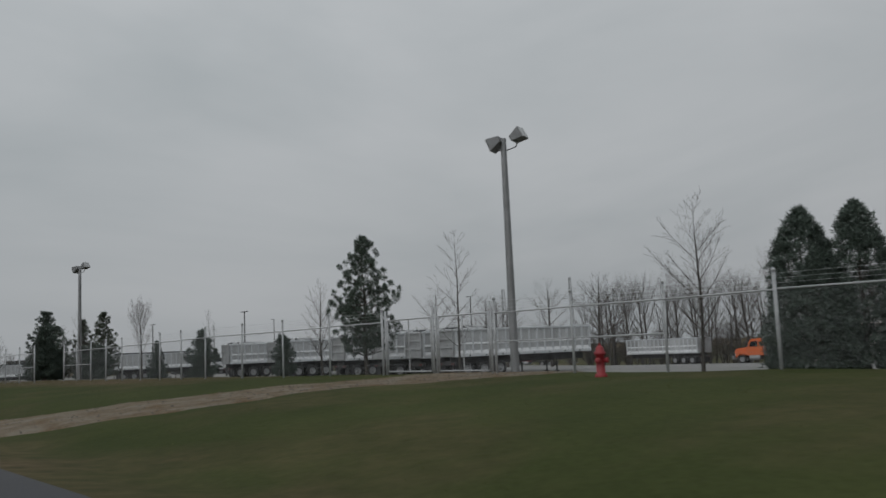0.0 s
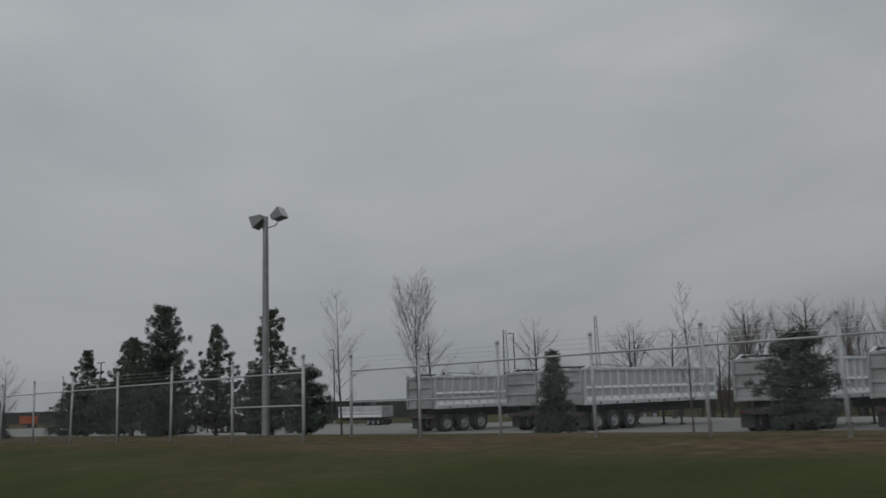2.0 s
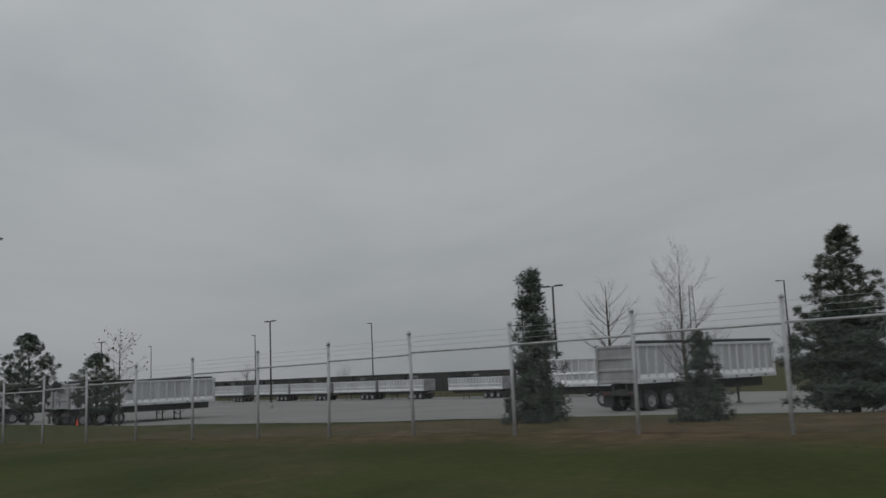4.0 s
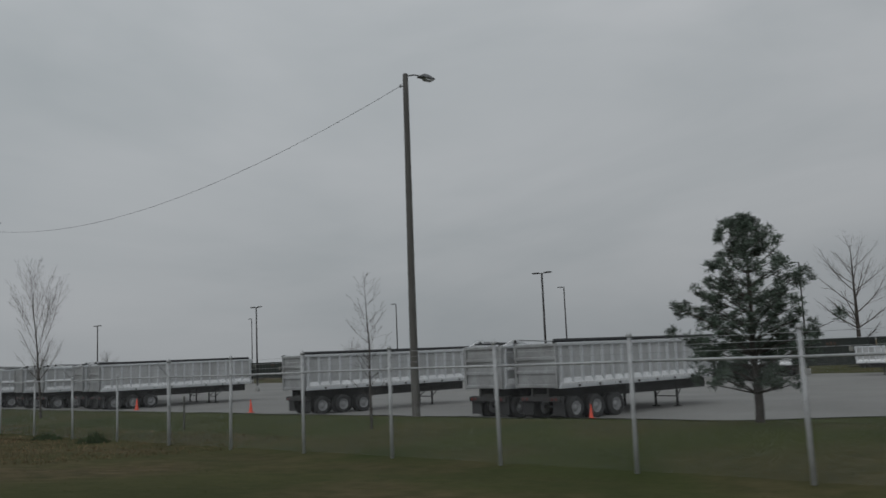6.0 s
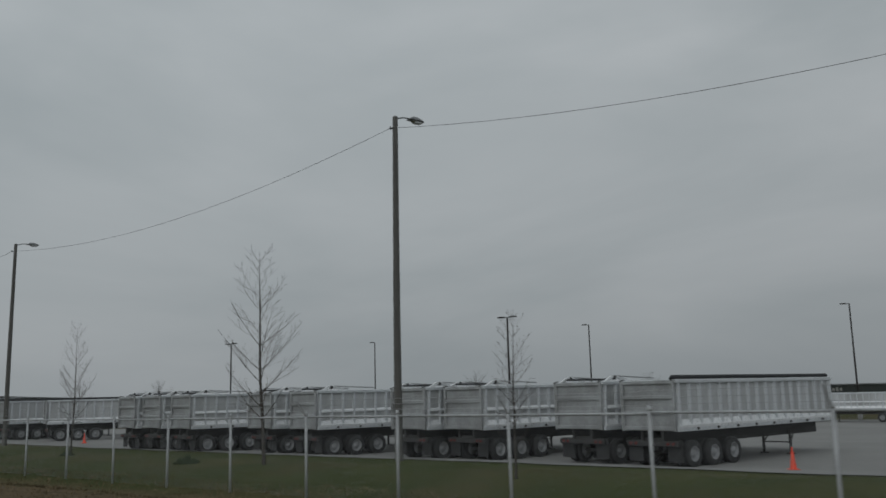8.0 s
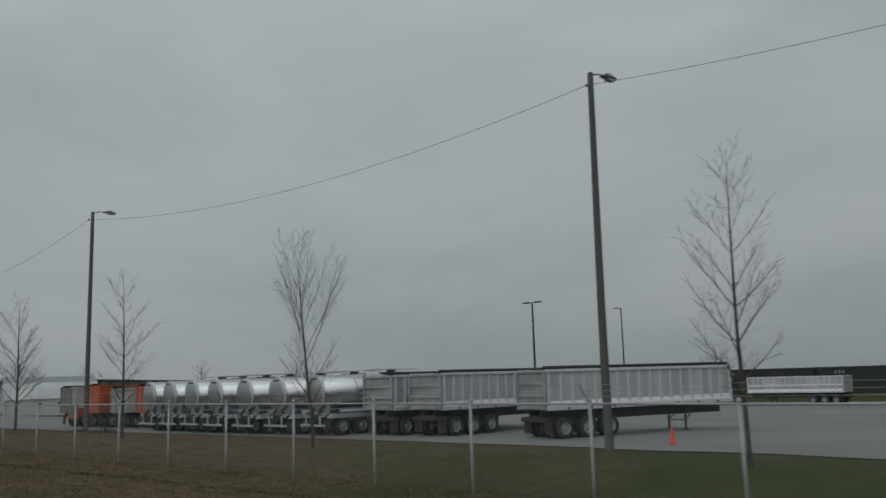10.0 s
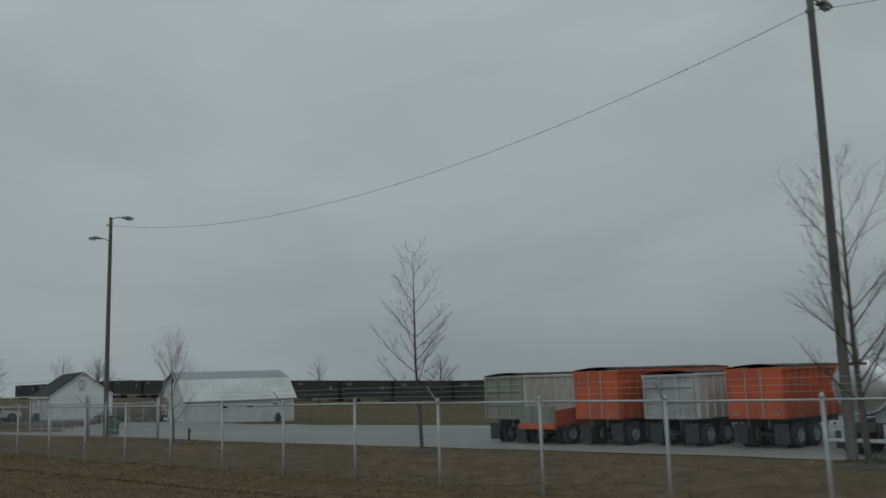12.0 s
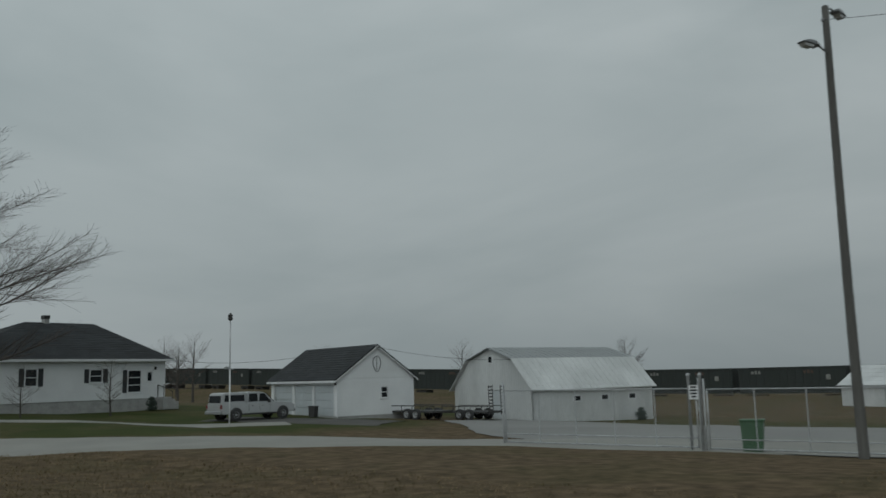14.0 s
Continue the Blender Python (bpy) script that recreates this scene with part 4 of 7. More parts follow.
BARE = [
    (B_THIN, 5.0, -28.81, 24.39, 7.65, 0, 1.00, "tall thin leafless tree behind the fence"),
    (B_WIDE, 6.0, -37.9, 23.2, 5.95, 60, 0.9, "spreading leafless tree behind the fence"),
    (B_WIDE, 6.0, -17.0, 24.8, 6.95, 200, 0.95, "leafless tree with fine twigs near the hedge"),
    (B_THIN, 5.0, -55.50, 25.24, 5.87, 90, 0.80, "thin leafless sapling behind the fence"),
    (B_VASE, 5.0, -66.56, 24.79, 6.35, 10, 1.0, "upright vase-shaped leafless tree behind the fence"),
    (B_TALL2, 7.0, -65.58, 20.0, 6.2, 140, 0.85, "leafless tree beside the floodlight pole"),
    (B_WIDE, 6.0, -96.9, 21.6, 5.5, 10, 0.85, "spreading leafless tree behind the fence"),
    (B_THIN, 5.0, -91.53, 26.24, 6.54, 200, 0.90, "thin leafless sapling among pines"),
    (B_LEAF, 5.0, -128.3, 22.2, 5.2, 0, 1.0, "leafless tree holding a few dry leaves by the lot entrance"),
    (B_THIN, 5.0, -133.6, 24.6, 4.4, 30, 1.3, "thin leafless tree beside the pine"),
    (B_THIN, 5.0, -149.4, 18.7, 5.2, 130, 1.05, "thin leafless young tree inside the fence"),
    (B_TALL, 7.0, -172.8, 19.0, 7.15, 40, 0.82, "tall leafless young tree inside the fence"),
    (B_THIN, 5.0, -187.7, 19.3, 4.75, 310, 0.95, "thin leafless young tree inside the fence"),
    (B_TALL2, 7.0, -198.7, 19.8, 7.75, 100, 0.95, "tall leafless young tree inside the fence"),
    (B_TALL2, 7.0, -212.9, 20.2, 6.1, 250, 0.72, "slender leafless young tree inside the fence"),
    (B_TALL2, 7.0, -227.5, 21.3, 8.2, 10, 0.85, "tall leafless young tree inside the fence"),
    (B_TALL, 7.0, -243.5, 21.0, 7.2, 70, 0.9, "tall leafless young tree inside the fence"),
    (B_TALL2, 7.0, -257.6, 21.3, 7.9, 200, 0.95, "tall leafless young tree inside the fence"),
    (B_WIDE, 6.0, -270.0, 21.6, 7.6, 330, 0.78, "leafless young tree with a forked top by the wooden pole"),
    (B_TALL2, 7.0, -283.5, 21.4, 7.1, 60, 1.0, "leafless young tree on a small mulch ring"),
    (B_TALL, 7.0, -298.3, 21.6, 4.7, 120, 0.95, "small upright leafless tree inside the fence"),
]
for me, own, x, y, top, turn, wide, label in BARE:
    put_tree(me, x, y, top_at(x, y, top), own, turn, label, "bare_tree", "leafless trees along the fence", wide)

# ---------------------------------------------------------------- wheels
def wheel_meshes(r=0.5, w=0.26):
    bm = bmesh.new()
    lathe(bm, [(r * 0.58, -w / 2), (r * 0.86, -w / 2), (r * 0.98, -w * 0.36), (r, -w * 0.15), (r, w * 0.15), (r * 0.98, w * 0.36), (r * 0.86, w / 2), (r * 0.58, w / 2)], 24, caps=False)
    ty = mesh_of("tyre", bm, M_TYRE, True)
    bm = bmesh.new()
    lathe(bm, [(r * 0.57, -w * 0.42), (r * 0.57, w * 0.46), (r * 0.50, w * 0.42), (r * 0.44, w * 0.1), (r * 0.25, w * 0.05), (r * 0.22, w * 0.42), (r * 0.12, w * 0.5)], 20)
    ri = mesh_of("rim", bm, M_RIM, True)
    return ty, ri


TYRE, RIM = wheel_meshes()
TYRE_C, RIM_C = wheel_meshes(0.39, 0.26)
TYRE_S, RIM_S = wheel_meshes(0.32, 0.2)


def wheel(parent, x, y, r, side, tyre=None, rim=None):
    """side: +1 faces +x, -1 faces -x."""
    m = pose(x, y, r, 0, 90 * side, 0)
    t = part("wheel", tyre or TYRE, None, parent, m=m)
    part("rim", rim or RIM, None, t)


def axle_set(root, ys_, half=1.05, r=0.5):
    for y in ys_:
        for s in (-1, 1):
            wheel(root, s * half, y, r, s)
            wheel(root, s * (half - 0.33), y, r, s)
        bm = bmesh.new()
        rod(bm, (-half, y, r), (half, y, r), 0.07)
        part("axle", bm, M_CHASSIS, root)


# ---------------------------------------------------------------- open-top dump trailers
TL, TW, T0, T1 = 11.4, 2.5, 1.30, 3.18


def dump_trailer(label, tarp, side_mat=None, gate_mat=None, axles=3, length=TL, roll=True, height=T1):
    """Stands on its wheels with the rear at y = 0 and the front at y = length."""
    root = empty("dump_trailer", Matrix(), label, "dump trailer", "parked dump trailers")
    side_mat, gate_mat = side_mat or M_ALU, gate_mat or M_GATE
    h = TW / 2
    for s in (-1, 1):
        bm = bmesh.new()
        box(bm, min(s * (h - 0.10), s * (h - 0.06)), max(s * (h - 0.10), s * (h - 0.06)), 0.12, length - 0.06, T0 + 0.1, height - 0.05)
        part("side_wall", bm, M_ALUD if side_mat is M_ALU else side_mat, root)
        bm = bmesh.new()
        prism(bm, [(s * (h - 0.065), T0 + 0.46), (s * (h + 0.05), T0 + 0.24), (s * (h + 0.05), T0 + 0.16), (s * (h - 0.065), T0 + 0.16)], "y", 0.14, length - 0.2)
        if not tarp:
            mid = bmesh.new()
            prism(mid, [(s * (h - 0.065), T0 + 0.98), (s * (h + 0.02), T0 + 0.88), (s * (h + 0.02), T0 + 0.83), (s * (h - 0.065), T0 + 0.80)], "y", 0.14, length - 0.2)
            part("mid_ledge", mid, M_LEDGE, root)
        part("sloped_ledge", bm, M_LEDGE if side_mat is M_ALU else side_mat, root, "bright sloped foot of the side wall")
        bm = bmesh.new()
        box(bm, min(s * (h - 0.14), s * (h + 0.05)), max(s * (h - 0.14), s * (h + 0.05)), 0.0, length, height - 0.14, height, 0.02)
        part("top_rail", bm, side_mat, root)
        bm = bmesh.new()
        box(bm, min(s * (h - 0.07), s * (h + 0.045)), max(s * (h - 0.07), s * (h + 0.045)), 0.05, length - 0.1, T0 + 0.02, T0 + 0.20, 0.015)
        part("lower_rail", bm, side_mat, root)
        n = int(length / 0.66)
        rib = bmesh.new()
        prism(rib, [(-0.07, 0), (-0.045, 0.10), (0.045, 0.10), (0.07, 0)], "z", 0.19, height - T0 - 0.13)
        rib_me = mesh_of("side_rib", rib, side_mat)
        for i in range(n + 1):
            y = 0.2 + (length - 0.4) * i / n
            part("side_rib", rib_me, None, root, m=pose(s * (h - 0.062), y, T0, 0, 0, -90 * s))
        stud = bmesh.new()
        box(stud, 0, 0.06, -0.05, 0.05, 0.06, 0.15, 0.01)
        stud_me = mesh_of("marker_light", stud, M_CHASSIS)
        for i in range(1, n, 2):
            part("marker_light", stud_me, None, root, m=pose(s * (h + 0.03), 0.2 + (length - 0.4) * (i + 0.5) / n, T0, 0, 0, 0 if s > 0 else 180))
    bm = bmesh.new()
    box(bm, -h + 0.1, h - 0.1, 0.1, length - 0.05, T0 + 0.04, T0 + 0.16)
    part("bed_floor", bm, gate_mat, root)
    bm = bmesh.new()
    box(bm, -h + 0.06, h - 0.06, length - 0.12, length - 0.04, T0 + 0.05, height + 0.02, 0.01)
    for z in (T0 + 0.55, T0 + 1.05, T0 + 1.55):
        box(bm, -h + 0.05, h - 0.05, length - 0.05, length + 0.03, z, z + 0.1, 0.015)
    part("front_wall", bm, side_mat, root)
    bm = bmesh.new()
    box(bm, -h + 0.08, h - 0.08, 0.02, 0.07, T0 + 0.06, height - 0.02, 0.0)
    gt = part("tailgate", bm, gate_mat, root, "ribbed grey tailgate")
    for z in (T0 + 0.06, T0 + 0.62, T0 + 1.18, height - 0.16):
        bm = bmesh.new()
        box(bm, -h + 0.04, h - 0.04, -0.06, 0.018, z, z + 0.14, 0.02)
        part("gate_rib", bm, gate_mat, gt)
    for x in (-h + 0.03, h - 0.17):
        bm = bmesh.new()
        box(bm, x, x + 0.14, -0.066, 0.014, T0 + 0.02, height, 0.02)
        part("gate_post", bm, gate_mat, gt)
    for x in (-h + 0.1, h - 0.1):
        bm = bmesh.new()
        rod(bm, (x, -0.1, height - 0.02), (x, 0.12, height + 0.03), 0.03)
        part("hinge", bm, M_CHASSIS, gt)
    for s in (-1, 1):
        bm = bmesh.new()
        box(bm, s * 0.46 - 0.06, s * 0.46 + 0.06, 0.15, length - 0.3, 0.82, T0 + 0.03, 0.015)
        part("frame_rail", bm, M_CHASSIS, root)
    bm = bmesh.new()
    box(bm, -0.4, 0.4, -0.06, 0.06, 0.88, 1.08)
    member = mesh_of("cross_member", bm, M_CHASSIS)
    for y in (0.3, 1.8, 4.6, 7.0, length - 0.6):
        part("cross_member", member, None, root, m=Matrix.Translation((0, y, 0)))
    bm = bmesh.new()
    box(bm, -h + 0.1, h - 0.1, 0.1, 0.22, 0.78, 0.98, 0.02)
    bar = part("rear_bar", bm, M_CHASSIS, root)
    for x in (-0.95, -0.72, 0.72, 0.95):
        bm = bmesh.new()
        lathe(bm, [(0.055, 0), (0.05, 0.02)], 10, pose(x, 0.1, 0.88, 90, 0, 0))
        part("tail_light", bm, M_TAIL, bar, "round red tail light")
    for s in (-1, 1):
        bm = bmesh.new()
        box(bm, s * 0.88 - 0.32, s * 0.88 + 0.32, 0.30, 0.32, 0.22, 1.0)
        part("mud_flap", bm, M_TYRE, root)
    axle_set(root, [1.05 + 1.28 * i for i in range(axles)])
    for s in (-1, 1):
        bm = bmesh.new()
        rod(bm, (s * 0.62, length * 0.76, 0.06), (s * 0.62, length * 0.76, 1.05), 0.06)
        rod(bm, (s * 0.62, length * 0.76, 0.5), (s * 0.5, length * 0.76 + 0.65, 1.0), 0.03)
        box(bm, s * 0.62 - 0.14, s * 0.62 + 0.14, length * 0.76 - 0.14, length * 0.76 + 0.14, 0.0, 0.06, 0.01)
        part("landing_leg", bm, M_CHASSIS, root)
    bm = bmesh.new()
    rod(bm, (-0.62, length * 0.76, 0.5), (0.62, length * 0.76, 0.5), 0.025)
    part("leg_brace", bm, M_CHASSIS, root)
    if tarp:
        bm = bmesh.new()
        rod(bm, (h - 0.08, -0.05, height + 0.07), (h - 0.08, length - 0.3, height + 0.07), 0.085, n=10)
        rod(bm, (h - 0.2, 0.0, height + 0.03), (h - 0.2, length - 0.3, height + 0.03), 0.05, n=8)
        part("rolled_tarp", bm, M_TARP, root, "rolled black tarp", smooth=True)
    elif roll:
        bm = bmesh.new()
        rod(bm, (-h + 0.2, 0.55, height + 0.10), (h - 0.2, 0.55, height + 0.07), 0.038, n=10)
        part("tarp_roll", bm, M_TARP, root, "thin rolled tarp across the rear", smooth=True)
        for s in (-1, 1):
            u = s * (h - 0.1)
            bm = bmesh.new()
            prism(bm, [(0.25, height), (0.72, height + 0.21), (1.02, height + 0.21), (1.85, height), (1.5, height), (0.98, height + 0.13), (0.78, height + 0.13), (0.55, height)], "x", u - 0.05, u + 0.05)
            part("tarp_bracket", bm, M_LEDGE, root, "bright bent tarp bracket")
            bm = bmesh.new()
            lathe(bm, [(0.06, -0.07), (0.08, -0.05), (0.08, 0.05), (0.06, 0.07)], 12, pose(u, 0.87, height + 0.14, 0, 90, 0))
            part("tarp_motor", bm, M_CHASSIS, root)
            bm = bmesh.new()
            rod(bm, (u, 1.0, height + 0.20), (u, 3.4, height + 0.10), 0.028, n=6)
            part("tarp_arm", bm, M_GATE, root)
    return root


def at_corner(x, y, rz, half=TW / 2):
    """The pose of a thing whose rear right corner stands at (x, y), turned by rz."""
    c, s = math.cos(radians(rz)), math.sin(radians(rz))
    px_, py_ = x - half * c, y - half * s
    return pose(px_, py_, land(px_, py_ + 4) + 0.02, 0, 0, rz)


tarped = dump_trailer("pale aluminium dump trailer with a rolled black tarp", True)
plain = dump_trailer("pale grey dump trailer with a ribbed grey tailgate", False)
TARPED = [(-150.0, 29.7, -9), (-165.8, 29.6, -11), (-188.0, 29.7, -11), (-247.9, 33.0, -6), (-241.7, 33.1, -22), (-251.3, 33.0, -5), (-107.0, 36.5, -10)]
PLAIN = [(-152.9, 29.8, -9), (-191.2, 30.1, -11), (-196.7, 29.7, -10), (-199.6, 29.4, -10), (-205.9, 28.7, -10), (-209.6, 29.0, -10),
         (-215.3, 28.1, -9), (-218.5, 28.3, -9), (-221.3, 28.4, -9), (-44.5, 37.3, -10), (-48.3, 37.6, -10), (-51.4, 36.8, -10), (-57.0, 36.9, -10),
         (-67.5, 37.8, -10), (-70.9, 38.6, -10), (-77.0, 37.0, -10)]
rnd_t = random.Random(5)
for tmpl, places in ((tarped, TARPED), (plain, PLAIN)):
    for i, (x, y, rz) in enumerate(places):
        m = at_corner(x, y, rz + rnd_t.uniform(-0.8, 0.8))
        if i == 0:
            tmpl.matrix_basis = m
        else:
            copy_thing(tmpl, m)
# a row of box-sided trailers at the back of the lot
far_t = dump_trailer("pale dump trailer in the far row of the lot", False, roll=False)
FAR = [(-167.5, 104, 87), (-149.5, 104.5, 88), (-183.5, 104, 86), (-195.8, 105, 88), (-207.8, 104.5, 87), (-219.6, 105, 88), (-232.4, 104, 86), (-250.5, 104.5, 87), (-61.5, 90.5, 86), (-113.0, 49.6, 82)]
for i, (x, y, rz) in enumerate(FAR):
    m = pose(x, y, land(x, y) + 0.02, 0, 0, rz)
    if i == 0:
        far_t.matrix_basis = m
    else:
        copy_thing(far_t, m)


# ---------------------------------------------------------------- tank trailers
def tank_trailer(label):
    root = empty("tank_trailer", Matrix(), label, "tank trailer", "parked tank trailers")
    R, zc, L = 0.92, 2.36, 11.0
    bm = bmesh.new()
    lathe(bm, [(R, 0.0), (R, L)], 40, Matrix.Translation((0, 0, zc)) @ pose(0, 0, 0, -90, 0, 0))
    part("tank_shell", bm, M_TANK, root, "polished steel tank", smooth=True)
    for y, s in ((0, -1), (L, 1)):
        bm = bmesh.new()
        lathe(bm, [(R + 0.012, 0.0), (R + 0.012, 0.03), (R * 0.985, 0.035), (R * 0.95, 0.06), (R * 0.75, 0.10), (R * 0.45, 0.125), (0.02, 0.135)], 40,
              Matrix.Translation((0, y, zc)) @ pose(0, 0, 0, 90 if s < 0 else -90, 0, 0))
        part("tank_head", bm, M_TANKHEAD, root, "shallow domed brushed steel head", smooth=True)
        bm = bmesh.new()
        lathe(bm, [(R + 0.014, -0.05), (R + 0.03, -0.04), (R + 0.03, 0.05), (R + 0.004, 0.052)], 40, Matrix.Translation((0, y, zc)) @ pose(0, 0, 0, 90 if s < 0 else -90, 0, 0), caps=False)
        part("head_rim", bm, M_LEDGE, root, "bright rolled rim of the tank")
    for y in (2.2, 4.4, 6.6, 8.8):
        bm = bmesh.new()
        lathe(bm, [(R + 0.003, y - 0.05), (R + 0.02, y - 0.04), (R + 0.02, y + 0.04), (R + 0.003, y + 0.05)], 40, Matrix.Translation((0, 0, zc)) @ pose(0, 0, 0, -90, 0, 0))
        part("band", bm, M_TANK, root, smooth=True)
    bm = bmesh.new()
    box(bm, -0.3, 0.3, -0.10, -0.05, zc + R - 0.26, zc + R - 0.14, 0.02)
    bar = part("light_bar", bm, M_CHASSIS, root)
    for x in (-0.18, 0, 0.18):
        bm = bmesh.new()
        lathe(bm, [(0.035, 0), (0.03, 0.02)], 8, pose(x, -0.10, zc + R - 0.2, 90, 0, 0))
        part("marker_light", bm, M_TAIL, bar)
    bm = bmesh.new()
    box(bm, -0.32, 0.32, 4.6, 6.0, zc + R - 0.02, zc + R + 0.10, 0.02)
    lathe(bm, [(0.28, zc + R + 0.05), (0.28, zc + R + 0.2), (0.2, zc + R + 0.24)], 16, Matrix.Translation((0, 5.3, 0)))
    part("manhole", bm, M_CHASSIS, root)
    bm = bmesh.new()
    for s in (-1, 1):
        rod(bm, (s * 0.35, 3.6, zc + R + 0.25), (s * 0.35, 7.0, zc + R + 0.25), 0.018)
        for y in (3.6, 5.3, 7.0):
            rod(bm, (s * 0.35, y, zc + R - 0.08), (s * 0.35, y, zc + R + 0.25), 0.016)
    part("walkway_rail", bm, M_GALV, root)
    for s in (-1, 1):
        bm = bmesh.new()
        box(bm, s * 0.45 - 0.05, s * 0.45 + 0.05, 0.0, L - 0.5, 0.86, 1.12, 0.01)
        part("frame_rail", bm, M_CHASSIS, root)
        for yy in (0.45, 3.9, 7.6):
            bm = bmesh.new()
            prism(bm, [(s * 0.2, 1.1), (s * 0.2, zc - R * 0.97), (s * 0.72, zc - R * 0.6), (s * 0.6, 1.1)], "y", yy - 0.09, yy + 0.09)
            part("saddle", bm, M_GALV, root)
        bm = bmesh.new()
        rod(bm, (s * 0.98, 1.0, 1.3), (s * 0.98, 7.5, 1.3), 0.09, n=12)
        part("hose_tube", bm, M_GALV, root, "long pale hose tube", smooth=True)
        bm = bmesh.new()
        prism(bm, [(0.25, 0.98), (0.45, 1.16), (3.2, 1.16), (3.4, 0.98), (3.4, 0.94), (0.25, 0.94)], "x", min(s * 0.75, s * 1.22), max(s * 0.75, s * 1.22))
        part("fender", bm, M_GALV, root)
        bm = bmesh.new()
        rod(bm, (s * 0.6, L * 0.74, 0.05), (s * 0.6, L * 0.74, 1.0), 0.06)
        box(bm, s * 0.6 - 0.14, s * 0.6 + 0.14, L * 0.74 - 0.14, L * 0.74 + 0.14, 0.0, 0.06, 0.01)
        part("landing_leg", bm, M_CHASSIS, root)
        bm = bmesh.new()
        box(bm, s * 0.85 - 0.3, s * 0.85 + 0.3, 0.24, 0.26, 0.25, 0.85)
        part("mud_flap", bm, M_TYRE, root)
    bm = bmesh.new()
    box(bm, -1.2, 1.2, -0.22, -0.08, 0.50, 0.62, 0.02)
    for x in (-0.7, 0.7):
        box(bm, x - 0.05, x + 0.05, -0.18, -0.08, 0.55, 1.1, 0.01)
    bmp = part("bumper", bm, M_GALV, root, "pale steel rear bumper")
    for s in (-1, 1):
        bm = bmesh.new()
        box(bm, s * 0.95 - 0.18, s * 0.95 + 0.18, -0.14, -0.04, 1.02, 1.22, 0.02)
        part("tail_light_box", bm, M_GALV, bmp)
        bm = bmesh.new()
        lathe(bm, [(0.05, 0), (0.045, 0.02)], 8, pose(s * 0.95, -0.14, 1.12, 90, 0, 0))
        part("tail_light", bm, M_TAIL, bmp)
    bm = bmesh.new()
    rod(bm, (0, -0.02, 1.5), (0, -0.2, 1.3), 0.09, n=10)
    rod(bm, (0, -0.2, 1.3), (0, -0.26, 0.8), 0.065, n=10)
    box(bm, -0.35, 0.35, -0.1, 0.3, 0.82, 1.14, 0.03)
    part("outlet_valve", bm, M_CHASSIS, root)
    axle_set(root, (1.1, 2.4), 1.03, 0.49)
    return root


tank = tank_trailer("polished steel tank trailer with a domed rear head")
TANKS = [(-272.8, 31.5), (-270.3, 31.5), (-267.6, 31.4), (-264.9, 31.3), (-262.0, 31.4), (-259.2, 31.6), (-256.4, 32.0)]
for i, (x, y) in enumerate(TANKS):
    m = pose(x, y, land(x, y + 3) + 0.02, 0, 0, -8 + 0.6 * math.sin(i * 2.1))
    if i == 0:
        tank.matrix_basis = m
    else:
        copy_thing(tank, m)


